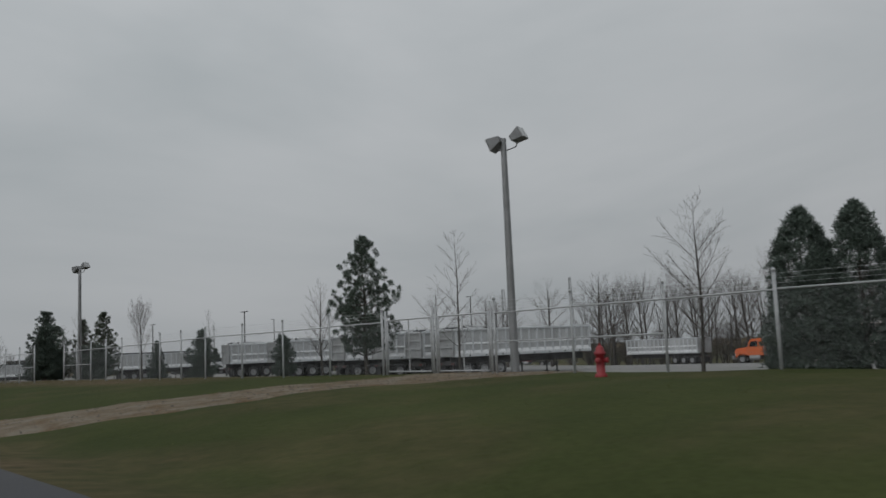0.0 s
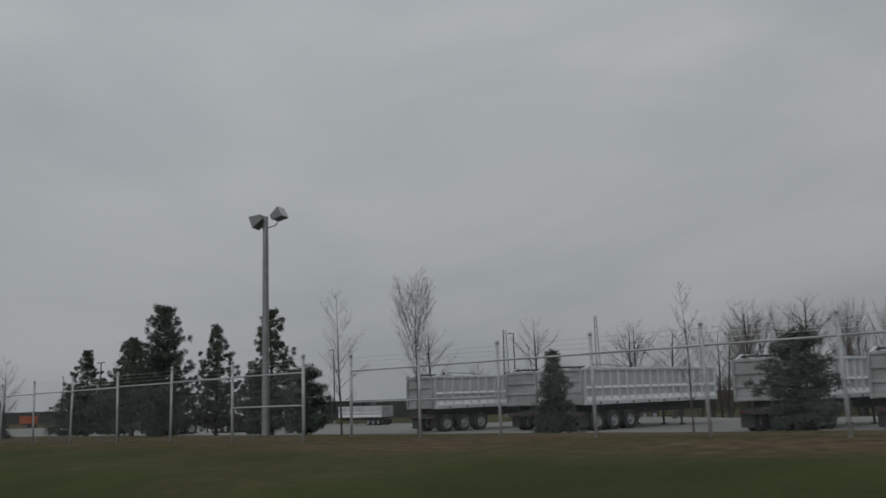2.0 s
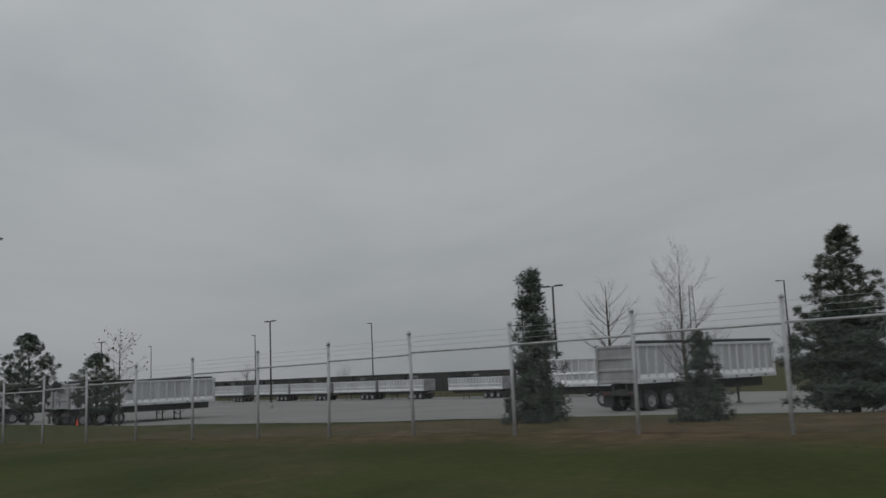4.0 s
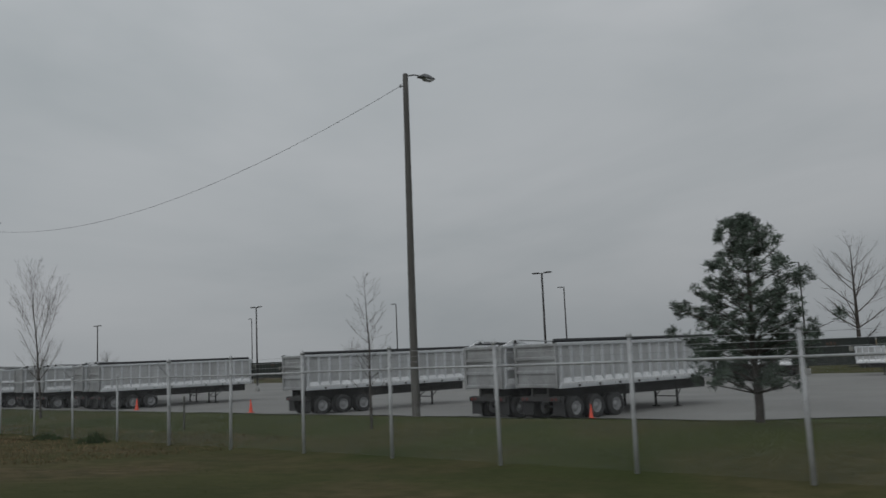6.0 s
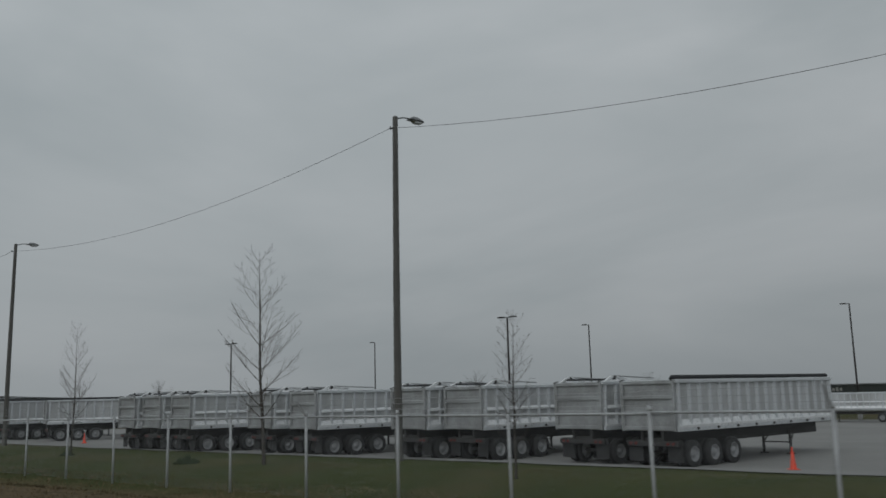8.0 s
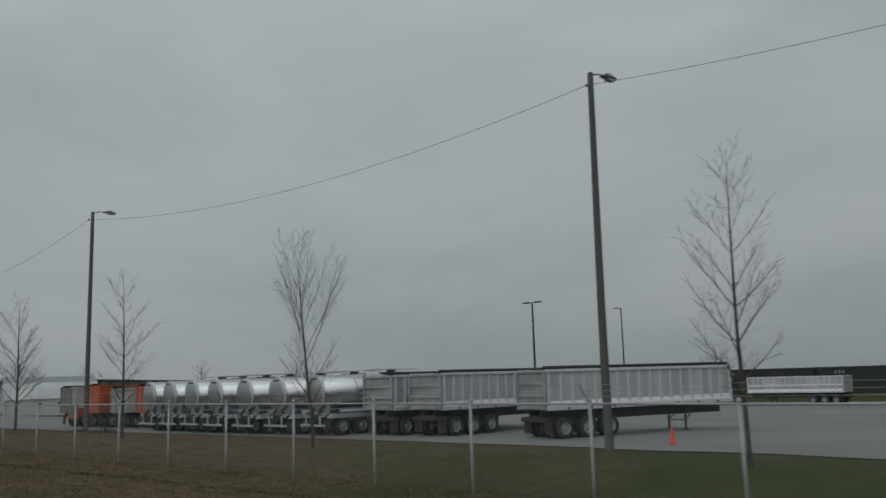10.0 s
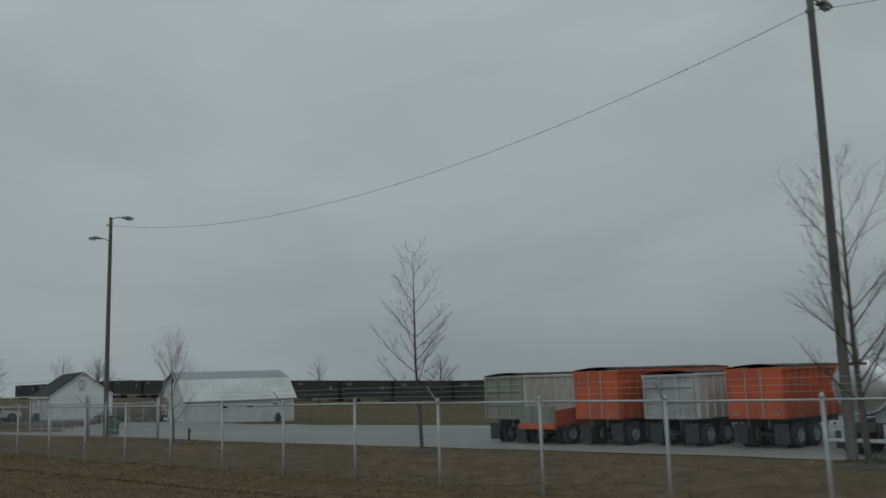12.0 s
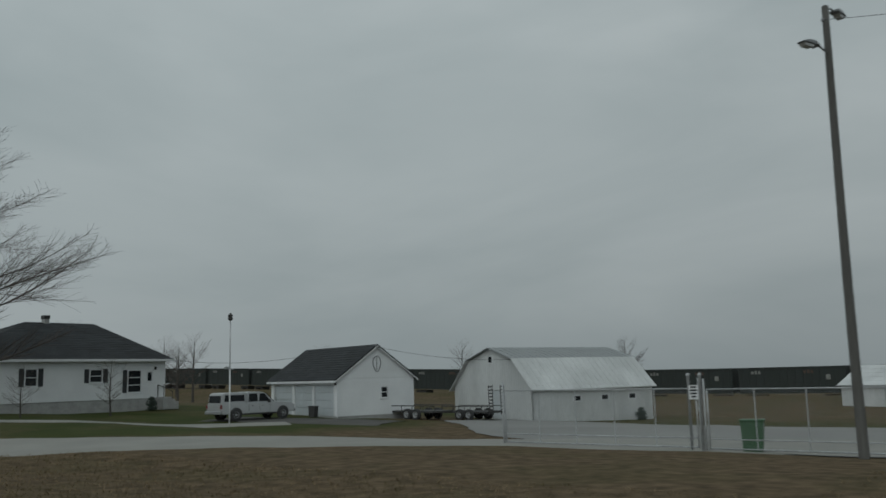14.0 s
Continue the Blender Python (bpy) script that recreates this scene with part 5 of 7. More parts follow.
# ---------------------------------------------------------------- coloured box tippers
def box_tipper(label, side_mat, gate_mat, frame_mat, length=7.2, height=3.2, tarp=True, width=2.5, doors=False):
    root = empty("box_trailer", Matrix(), label, "box trailer", "parked box trailers")
    h, z0 = width / 2, 1.15
    for s in (-1, 1):
        bm = bmesh.new()
        box(bm, min(s * (h - 0.06), s * h), max(s * (h - 0.06), s * h), 0.05, length, z0, height, 0.01)
        part("side_wall", bm, side_mat, root)
        rib = bmesh.new()
        box(rib, min(s * h, s * (h + 0.05)), max(s * h, s * (h + 0.05)), -0.04, 0.04, z0 + 0.05, height - 0.05, 0.012)
        rib_me = mesh_of("side_rib", rib, side_mat)
        for i in range(int(length / 0.6) + 1):
            part("side_rib", rib_me, None, root, m=Matrix.Translation((0, 0.2 + 0.58 * i * (length - 0.4) / (0.58 * int(length / 0.6)), 0)))
        bm = bmesh.new()
        box(bm, min(s * (h - 0.1), s * (h + 0.06)), max(s * (h - 0.1), s * (h + 0.06)), 0, length, height - 0.1, height + 0.02, 0.02)
        part("top_rail", bm, side_mat, root)
        bm = bmesh.new()
        box(bm, s * 0.42 - 0.06, s * 0.42 + 0.06, 0.1, length + 0.3, 0.78, z0, 0.01)
        part("frame_rail", bm, frame_mat, root)
    bm = bmesh.new()
    box(bm, -h + 0.05, h - 0.05, 0.05, length, z0 - 0.02, z0 + 0.08)
    part("bed_floor", bm, gate_mat, root)
    bm = bmesh.new()
    box(bm, -h + 0.05, h - 0.05, length - 0.08, length, z0, height + 0.1, 0.01)
    part("front_wall", bm, side_mat, root)
    bm = bmesh.new()
    box(bm, -h + 0.03, h - 0.03, 0.0, 0.05, z0, height, 0.008)
    gt = part("tailgate", bm, gate_mat, root)
    if doors:
        for x in (-h + 0.03, -0.05, h - 0.13):
            bm = bmesh.new()
            box(bm, x, x + 0.1, -0.03, 0.01, z0, height, 0.01)
            part("door_post", bm, gate_mat, gt)
        for x in (-0.35, 0.3):
            bm = bmesh.new()
            rod(bm, (x, -0.045, z0 + 0.05), (x, -0.045, height - 0.05), 0.02, n=8)
            part("lock_rod", bm, M_GALV, gt)
    else:
        for z in (z0, z0 + 0.62, z0 + 1.25, height - 0.12):
            bm = bmesh.new()
            box(bm, -h + 0.03, h - 0.03, -0.06, 0.01, z, z + 0.12, 0.015)
            part("gate_rib", bm, gate_mat, gt)
        for x in (-h + 0.03, -0.45, 0.38, h - 0.15):
            bm = bmesh.new()
            box(bm, x, x + 0.12, -0.066, 0.014, z0, height, 0.015)
            part("gate_post", bm, gate_mat, gt)
    for s in (-1, 1):
        bm = bmesh.new()
        box(bm, s * (h - 0.35) - 0.10, s * (h - 0.35) + 0.10, -0.066, -0.04, z0 + 0.12, z0 + 0.20)
        part("reflector", bm, M_MARK, gt)
    if tarp:
        v, f = [], []
        n, m_ = 14, 6
        for i in range(n + 1):
            for j in range(m_ + 1):
                x = -h - 0.02 + (width + 0.04) * j / m_
                y = 0.02 + (length - 0.04) * i / n
                v.append((x, y, height + 0.06 + 0.10 * math.sin(math.pi * j / m_) + 0.04 * noise.noise((x * 1.5, y * 1.1, height))))
        for i in range(n):
            for j in range(m_):
                k = i * (m_ + 1) + j
                f.append((k, k + 1, k + m_ + 2, k + m_ + 1))
        me = raw("tarp_cover", v, f, M_TARP, True)
        ob = part("tarp_cover", me, None, root, "sagging black tarp cover")
        sol = ob.modifiers.new("thick", "SOLIDIFY")
        sol.thickness = 0.03
    axle_set(root, (1.1, 2.4), 1.03, 0.5)
    for s in (-1, 1):
        bm = bmesh.new()
        box(bm, s * 0.85 - 0.3, s * 0.85 + 0.3, 0.2, 0.22, 0.2, 0.95)
        part("mud_flap", bm, M_TYRE, root)
        bm = bmesh.new()
        rod(bm, (s * 0.6, length * 0.8, 0.0), (s * 0.6, length * 0.8, 1.0), 0.06)
        part("landing_leg", bm, frame_mat, root)
    return root


for args, x, y, rz in (
        (("plain white box trailer at the back of the lot", M_TRIM, M_TRIM, M_CHASSIS, 6.0, 2.6, False, 2.5, True), -97.8, 62.0, -12),
        (("stained white box trailer with a grey-green tailgate", M_RUSTBOX, M_GREENGREY, M_CHASSIS, 8.5, 3.15, True), -288.2, 33.6, -6),
        (("faded orange box trailer with double rear doors", M_ORANGE, M_ORANGE, M_CHASSIS, 9.0, 3.2, True, 2.4, True), -282.9, 33.2, -7),
        (("pale grey dump box trailer with a ribbed tailgate", M_RUSTBOX, M_GATE, M_CHASSIS, 8.0, 2.95, True), -279.6, 33.4, -7),
        (("faded orange box trailer beside tank trailers", M_ORANGE, M_ORANGE, M_CHASSIS, 5.6, 3.05, True, 2.4, True), -276.0, 33.4, -7)):
    box_tipper(*args).matrix_basis = at_corner(x, y, rz)


def flat_wagon(x, y, rz):
    """A low orange tipper chassis with a grey rear board, between the boxes."""
    root = empty("tipper_wagon", at_corner(x, y, rz, 1.1), "low orange tipper wagon with a grey tailboard and black tyres", "wagon")
    for s in (-1, 1):
        bm = bmesh.new()
        prism(bm, [(0.2, 0.85), (0.2, 1.55), (3.2, 1.75), (4.4, 1.45), (4.4, 0.85)], "x", min(s * 1.02, s * 1.1), max(s * 1.02, s * 1.1))
        part("side_board", bm, M_ORANGE, root)
    bm = bmesh.new()
    box(bm, -1.05, 1.05, 0.1, 0.2, 0.95, 1.75, 0.02)
    for xx in (-0.9, -0.3, 0.3, 0.9):
        box(bm, xx - 0.04, xx + 0.04, 0.05, 0.12, 0.95, 1.75, 0.01)
    part("tailboard", bm, M_GREENGREY, root)
    bm = bmesh.new()
    box(bm, -1.1, 1.1, 0.05, 0.25, 0.72, 0.95, 0.03)
    part("bumper", bm, M_ORANGE, root)
    bm = bmesh.new()
    box(bm, -1.02, 1.02, 0.2, 4.4, 0.8, 0.95)
    part("bed", bm, M_CHASSIS, root)
    axle_set(root, (1.3, 3.4), 0.98, 0.5)


flat_wagon(-286.2, 33.0, -7)


# ---------------------------------------------------------------- traffic cones, hydrant, small things
def cone_thing():
    root = empty("traffic_cone", Matrix(), "bright orange traffic cone on the pavement", "traffic cone", "traffic cones")
    bm = bmesh.new()
    lathe(bm, [(0.15, 0.03), (0.135, 0.06), (0.03, 0.86), (0.022, 0.9)], 18)
    part("cone_body", bm, M_CONE, root, smooth=True)
    bm = bmesh.new()
    box(bm, -0.2, 0.2, -0.2, 0.2, 0.0, 0.035, 0.012)
    part("base", bm, M_CONE, root)
    return root


cone = cone_thing()
for i, (x, y) in enumerate([(-171.4, 30.2), (-184.3, 30.4), (-148.5, 29.6), (-235.5, 32.9), (-256.9, 33.2), (-260.0, 35.6)]):
    m = pose(x, y, land(x, y) + 0.045, 0, 0, 37 * i) @ Matrix.Scale(0.6 if i == 2 else 0.82, 4)
    if i == 0:
        cone.matrix_basis = m
    else:
        copy_thing(cone, m).scale = m.to_scale()

root = empty("fire_hydrant", pose(-15.15, 17.6, land(-15.15, 17.6), 0, 0, 20), "red fire hydrant on green grass", "hydrant")
bm = bmesh.new()
lathe(bm, [(0.16, -0.05), (0.16, 0.06), (0.115, 0.08), (0.11, 0.55), (0.15, 0.57), (0.15, 0.62), (0.12, 0.64), (0.10, 0.74), (0.05, 0.80)], 20)
part("barrel", bm, M_RED, root, smooth=True)
for a in (0, 90, 180):
    bm = bmesh.new()
    lathe(bm, [(0.06, 0.09), (0.06, 0.16), (0.075, 0.16), (0.075, 0.21), (0.03, 0.22)], 12, pose(0, 0, 0.42, 0, 0, a) @ pose(0, 0, 0, 90, 0, 0))
    part("outlet_cap", bm, M_RED, root, smooth=True)
bm = bmesh.new()
lathe(bm, [(0.025, 0.79), (0.025, 0.86)], 5)
part("operating_nut", bm, M_RED, root)

root = empty("standpipe", pose(-307.6, 28.4, land(-307.6, 28.4)), "short dark standpipe at the lot's edge", "pipe")
bm = bmesh.new()
rod(bm, (0, 0, -0.1), (0, 0, 0.55), 0.06)
part("pipe", bm, M_CHASSIS, root, smooth=True)
bm = bmesh.new()
lathe(bm, [(0.08, 0.5), (0.08, 0.62), (0.03, 0.66)], 10)
rod(bm, (0, 0, 0.5), (0.16, 0.0, 0.5), 0.04)
part("cap", bm, M_CHASSIS, root, smooth=True)


def stake(x, y, h, rx_):
    root = empty("wooden_stake", pose(x, y, land(x, y), rx_, 8, 0), "leaning thin wooden stake in the grass", "stake")
    bm = bmesh.new()
    rod(bm, (0, 0, -0.15), (0, 0, h), 0.045, 0.035, n=6)
    part("stake_post", bm, M_WOODPOLE, root)


stake(-158.0, 17.6, 1.2, 4)


# ---------------------------------------------------------------- buildings
def wall_with_holes(u0, u1, z0, z1, holes):
    """Rectangles that fill a wall but for its openings, as (u0, u1, z0, z1)."""
    us = sorted({u0, u1, *[h[0] for h in holes], *[h[1] for h in holes]})
    out = []
    for a, b in zip(us, us[1:]):
        cuts = sorted((h[2], h[3]) for h in holes if h[0] <= a and h[1] >= b)
        z = z0
        for c0, c1 in cuts:
            if c0 > z:
                out.append((a, b, z, c0))
            z = c1
        if z < z1:
            out.append((a, b, z, z1))
    return out


def window(root, m, w, h, shutters=2, bars=1, sill=True):
    """A sash window with its middle bottom at m, facing -y."""
    bm = bmesh.new()
    for a in ((-w / 2, -w / 2 + 0.07, 0, h), (w / 2 - 0.07, w / 2, 0, h), (-w / 2 + 0.07, w / 2 - 0.07, 0, 0.07), (-w / 2 + 0.07, w / 2 - 0.07, h - 0.07, h)):
        box(bm, a[0], a[1], -0.04, 0.10, a[2], a[3])
    win = part("window", bm, M_TRIM, root, m=m)
    bm = bmesh.new()
    box(bm, -w / 2 + 0.07, w / 2 - 0.07, 0.03, 0.045, 0.07, h - 0.07)
    part("pane", bm, M_GLASS, win)
    for i in range(bars):
        z = h * (i + 1) / (bars + 1)
        bm = bmesh.new()
        box(bm, -w / 2 + 0.07, w / 2 - 0.07, 0.0, 0.03, z - 0.025, z + 0.025)
        part("glazing_bar", bm, M_TRIM, win)
    if sill:
        bm = bmesh.new()
        box(bm, -w / 2 - 0.05, w / 2 + 0.05, -0.08, 0.02, -0.06, -0.002, 0.01)
        part("sill", bm, M_TRIM, win)
    if shutters:
        for s in (-1, 1)[:shutters]:
            bm = bmesh.new()
            x0 = s * (w / 2 + 0.2)
            box(bm, x0 - 0.17, x0 + 0.17, -0.035, 0.0, 0, h)
            for k in range(9):
                z = 0.06 + (h - 0.12) * k / 9
                box(bm, x0 - 0.13, x0 + 0.13, -0.05, -0.03, z, z + (h - 0.12) / 9 * 0.6)
            part("shutter", bm, M_SHUTTER, win, "dark louvred shutter")


def siding_wall(root, name, u0, u1, z0, z1, holes, m, course=0.14, material=None, top=None):
    """A clapboard wall in the plane y = 0 of m, facing -y. top(u): the height of a sloping head."""
    mt = material or M_SIDING
    bm = bmesh.new()
    for a, b, c, d in wall_with_holes(u0, u1, z0, z1, holes):
        box(bm, a, b, 0.0, 0.14, c, d)
    w = part(name, bm, mt, root, m=m)
    n = int((z1 - z0) / course)
    boards = bmesh.new()
    for i in range(n):
        z = z0 + i * course
        for a, b, c, d in wall_with_holes(u0, u1, z, z + course, [h for h in holes if h[2] < z + course - 0.01 and h[3] > z + 0.01] and [(h[0], h[1], z, z + course) for h in holes if h[2] < z + course - 0.01 and h[3] > z + 0.01]):
            prism(boards, [(-0.022, z), (-0.006, z + course), (0.002, z + course), (0.002, z)], "x", a, b)
    part("siding", boards, mt, w)
    return w


def gable_boards(root, u0, u1, z0, peak_u, peak_z, m, material, course=0.14):
    bm = bmesh.new()
    prism(bm, [(u0, z0), (peak_u, peak_z), (u1, z0)], "y", 0.0, 0.14)
    w = part("gable", bm, material, root, m=m)
    boards = bmesh.new()
    z = z0
    while z < peak_z - course:
        t = (z + course - z0) / (peak_z - z0)
        a, b = u0 + (peak_u - u0) * t, u1 + (peak_u - u1) * t
        prism(boards, [(-0.022, z), (-0.006, z + course), (0.002, z + course), (0.002, z)], "x", a, b)
        z += course
    part("siding", boards, material, w)


def shingle_slope(root, a, b, c, d, material, name="roof_slope", rows=14, thick=0.08):
    """A roof plane from eave a-b up to ridge d-c, with overlapping shingle courses."""
    a, b, c, d = (Vector(p) for p in (a, b, c, d))
    nrm = (b - a).cross(d - a).normalized()
    if nrm.z < 0:
        nrm = -nrm
    v = [*(a, b, c, d), *(p - nrm * thick for p in (a, b, c, d))]
    f = [(0, 1, 2, 3), (7, 6, 5, 4), (0, 4, 5, 1), (1, 5, 6, 2), (2, 6, 7, 3), (3, 7, 4, 0)]
    roof = part(name, raw(name, v, f, material), None, root)
    v, f = [], []
    rnd = random.Random(rows)
    for i in range(rows):
        t0, t1 = i / rows, (i + 1.15) / rows
        t1 = min(1.0, t1)
        p0, q0 = a.lerp(d, t0), b.lerp(c, t0)
        p1, q1 = a.lerp(d, t1), b.lerp(c, t1)
        n = max(1, int((q0 - p0).length / 0.9))
        for j in range(n):
            s0, s1 = j / n + 0.002, (j + 1) / n - 0.002
            lift0, lift1 = 0.022 + rnd.uniform(0, 0.006), 0.004
            k = len(v)
            v += [p0.lerp(q0, s0) + nrm * lift0, p0.lerp(q0, s1) + nrm * lift0, p1.lerp(q1, s1) + nrm * lift1, p1.lerp(q1, s0) + nrm * lift1,
                  p0.lerp(q0, s0), p0.lerp(q0, s1)]
            f += [(k, k + 1, k + 2, k + 3), (k, k + 4, k + 5, k + 1)]
    sh = part("shingles", raw("shingles", v, f, material), None, roof)
    sh["kind"] = "stuff"
    return roof


# garage: gable end to the east, doors to the south
gz = -0.12
gar = empty("garage", pose(-351.7, 41.1, gz, 0, 0, -15.5), "white clapboard garage with a dark shingle roof and pale doors", "garage")
GW, GD, GE, GP = 10.2, 6.0, 2.66, 4.78
bm = bmesh.new()
box(bm, -GW + 0.02, -0.02, 0.02, GD - 0.02, -0.4, 0.16)
part("foundation", bm, M_FOUND, gar)
doors = [(-9.6, -6.65, 0.16, 2.2), (-6.25, -3.55, 0.16, 2.2), (-3.25, -0.5, 0.16, 2.2)]
siding_wall(gar, "front_wall", -GW, 0, 0.16, GE, doors, Matrix())
siding_wall(gar, "side_wall", 0, GD, 0.16, GE, [(3.3, 3.9, 1.25, 2.05)], pose(0, 0, 0, 0, 0, 90))
gable_boards(gar, 0, GD, GE, GD / 2, GP, pose(0, 0, 0, 0, 0, 90), M_SIDING)
siding_wall(gar, "rear_wall", 0, GW, 0.16, GE, [], pose(0, GD, 0, 0, 0, 180))
siding_wall(gar, "west_wall", 0, GD, 0.16, GE, [], pose(-GW, GD, 0, 0, 0, -90))
gable_boards(gar, 0, GD, GE, GD / 2, GP, pose(-GW, GD, 0, 0, 0, -90), M_SIDING)
window(gar, pose(0, 3.6, 1.25, 0, 0, 90), 0.6, 0.8, 0)
for a, b, c, d in doors:
    bm = bmesh.new()
    for i in range(4):
        z = c + (d - c) * i / 4
        box(bm, a, b, 0.05, 0.09, z + 0.008, z + (d - c) / 4 - 0.008, 0.008)
        for k in range(4):
            u = a + (b - a) * (k + 0.08) / 4
            box(bm, u, u + (b - a) / 4 * 0.8, 0.035, 0.052, z + 0.09, z + (d - c) / 4 - 0.09, 0.01)
    dr = part("garage_door", bm, M_GDOOR, gar, "pale grey panelled overhead door")
    bm = bmesh.new()
    for u in (a - 0.08, b):
        box(bm, u, u + 0.08, -0.045, 0.03, c, d + 0.08)
    box(bm, a, b, -0.045, 0.03, d, d + 0.08)
    part("door_trim", bm, M_TRIM, dr)
ov = 0.28
dz = ov * (GP - GE) / (GD / 2)
shingle_slope(gar, (-GW - 0.2, -ov, GE - dz + 0.1), (0.2, -ov, GE - dz + 0.1), (0.2, GD / 2, GP + 0.1), (-GW - 0.2, GD / 2, GP + 0.1), M_SHINGLE)
shingle_slope(gar, (0.2, GD + ov, GE - dz + 0.1), (-GW - 0.2, GD + ov, GE - dz + 0.1), (-GW - 0.2, GD / 2, GP + 0.1), (0.2, GD / 2, GP + 0.1), M_SHINGLE)
bm = bmesh.new()
for s, y0 in ((1, -ov), (-1, GD + ov)):
    prism(bm, [(y0, GE - dz + 0.02), (GD / 2, GP + 0.02), (GD / 2, GP - 0.09), (y0, GE - dz - 0.08)], "x", 0.14, 0.20)
part("rake_board", bm, M_TRIM, gar)
bm = bmesh.new()
box(bm, -GW - 0.2, 0.12, -ov - 0.02, -ov + 0.06, GE - dz - 0.12, GE - dz + 0.04)
part("fascia", bm, M_TRIM, gar)
bm = bmesh.new()
rod(bm, (0.05, -0.06, 0.1), (0.05, -0.06, GE - 0.1), 0.04)
part("downpipe", bm, M_TRIM, gar)
# an oval iron ornament high on the gable
bm = bmesh.new()
prev = None
for i in range(25):
    a = 2 * math.pi * i / 24
    p = Vector((0.06, 3.0 + 0.30 * math.sin(a) * (1 - 0.25 * math.cos(a)), 3.55 - 0.52 * math.cos(a)))
    if prev:
        rod(bm, prev, p, 0.025, n=6)
    prev = p
rod(bm, (0.06, 3.0, 3.1), (0.06, 3.0, 4.0), 0.02, n=6)
part("wall_ornament", bm, M_LAMPBODY, gar, "oval iron ornament on the gable")
bm = bmesh.new()
box(bm, -0.18, -0.06, -0.2, -0.03, 2.2, 2.42, 0.02)
part("wall_lamp", bm, M_CHASSIS, gar)

# gambrel barn: gable to the south
bz = -0.75
barn = empty("barn", pose(-342.9, 50.9, bz, 0, 0, -17), "white metal-clad gambrel barn with a grey upper roof", "barn")
BW, BL, BE, BK, BP = 9.2, 11.6, 2.45, 4.28, 5.1
prof = [(-BW, BE), (-BW + 1.95, BK), (-BW / 2, BP), (-1.95, BK), (0, BE)]
holes = [(-4.6, -3.5, 0, 2.15)]
bm = bmesh.new()
for a, b, c, d in wall_with_holes(-BW, 0, -0.5, BE, holes):
    box(bm, a, b, 0, 0.14, c, d)
prism(bm, prof, "y", 0.0, 0.14)
fw = part("gable_wall", bm, M_BARN, barn)
bm = bmesh.new()
for i in range(int(BW / 0.25)):
    u = -BW + 0.12 + 0.25 * i
    if -4.7 < u < -3.4:
        continue
    zt = float(np.interp(u, [p[0] for p in prof], [p[1] for p in prof])) - 0.05
    box(bm, u - 0.015, u + 0.015, -0.02, 0.005, 0.0, zt)
part("sheet_rib", bm, M_BARN, fw)
bm = bmesh.new()
box(bm, -4.55, -3.55, 0.05, 0.1, 0.0, 2.12)
part("barn_door", bm, M_GDOOR, barn, "pale door, ajar and dark inside")
bm = bmesh.new()
box(bm, -BW / 2 - 0.26, -BW / 2 + 0.26, -0.03, 0.02, 4.05, 4.62, 0.01)
loft = part("loft_window", bm, M_TRIM, barn)
bm = bmesh.new()
box(bm, -BW / 2 - 0.19, -BW / 2 + 0.19, -0.045, -0.025, 4.12, 4.55)
part("pane", bm, M_GLASS, loft)
wins = [(3.7, 4.5, 1.22, 1.68), (6.4, 7.2, 1.22, 1.68), (9.2, 10.0, 1.22, 1.68)]
bm = bmesh.new()
for a, b, c, d in wall_with_holes(0, BL, -0.6, BE, wins):
    box(bm, -0.14, 0, a, b, c, d)
sw = part("side_wall", bm, M_BARN, barn)
bm = bmesh.new()
for i in range(int(BL / 0.3)):
    u = 0.15 + 0.3 * i
    if not any(w[0] - 0.05 < u < w[1] + 0.05 for w in wins):
        box(bm, -0.005, 0.02, u - 0.015, u + 0.015, 0.0, BE - 0.05)
part("sheet_rib", bm, M_BARN, sw)
for w in wins:
    window(barn, pose(0, (w[0] + w[1]) / 2, w[2], 0, 0, 90), 0.8, 0.46, 0, 0, False)
bm = bmesh.new()
box(bm, -0.03, 0.03, 0.5, 1.5, 0.0, 1.95, 0.01)
part("side_door", bm, M_BARN, barn)
bm = bmesh.new()
box(bm, -BW, -BW + 0.14, 0.14, BL, -0.5, BE)
part("west_wall", bm, M_BARN, barn)
bm = bmesh.new()
box(bm, -BW, 0, BL, BL + 0.14, -0.5, BE)
prism(bm, prof, "y", BL, BL + 0.14)
part("rear_wall", bm, M_BARN, barn)
edge = [(0.3, BE - 0.32), (-0.32, BE + 0.30), (-1.9, BK + 0.08), (-BW / 2, BP + 0.1)]
edge = edge + [(-BW - u, z) for u, z in edge[-2::-1]]
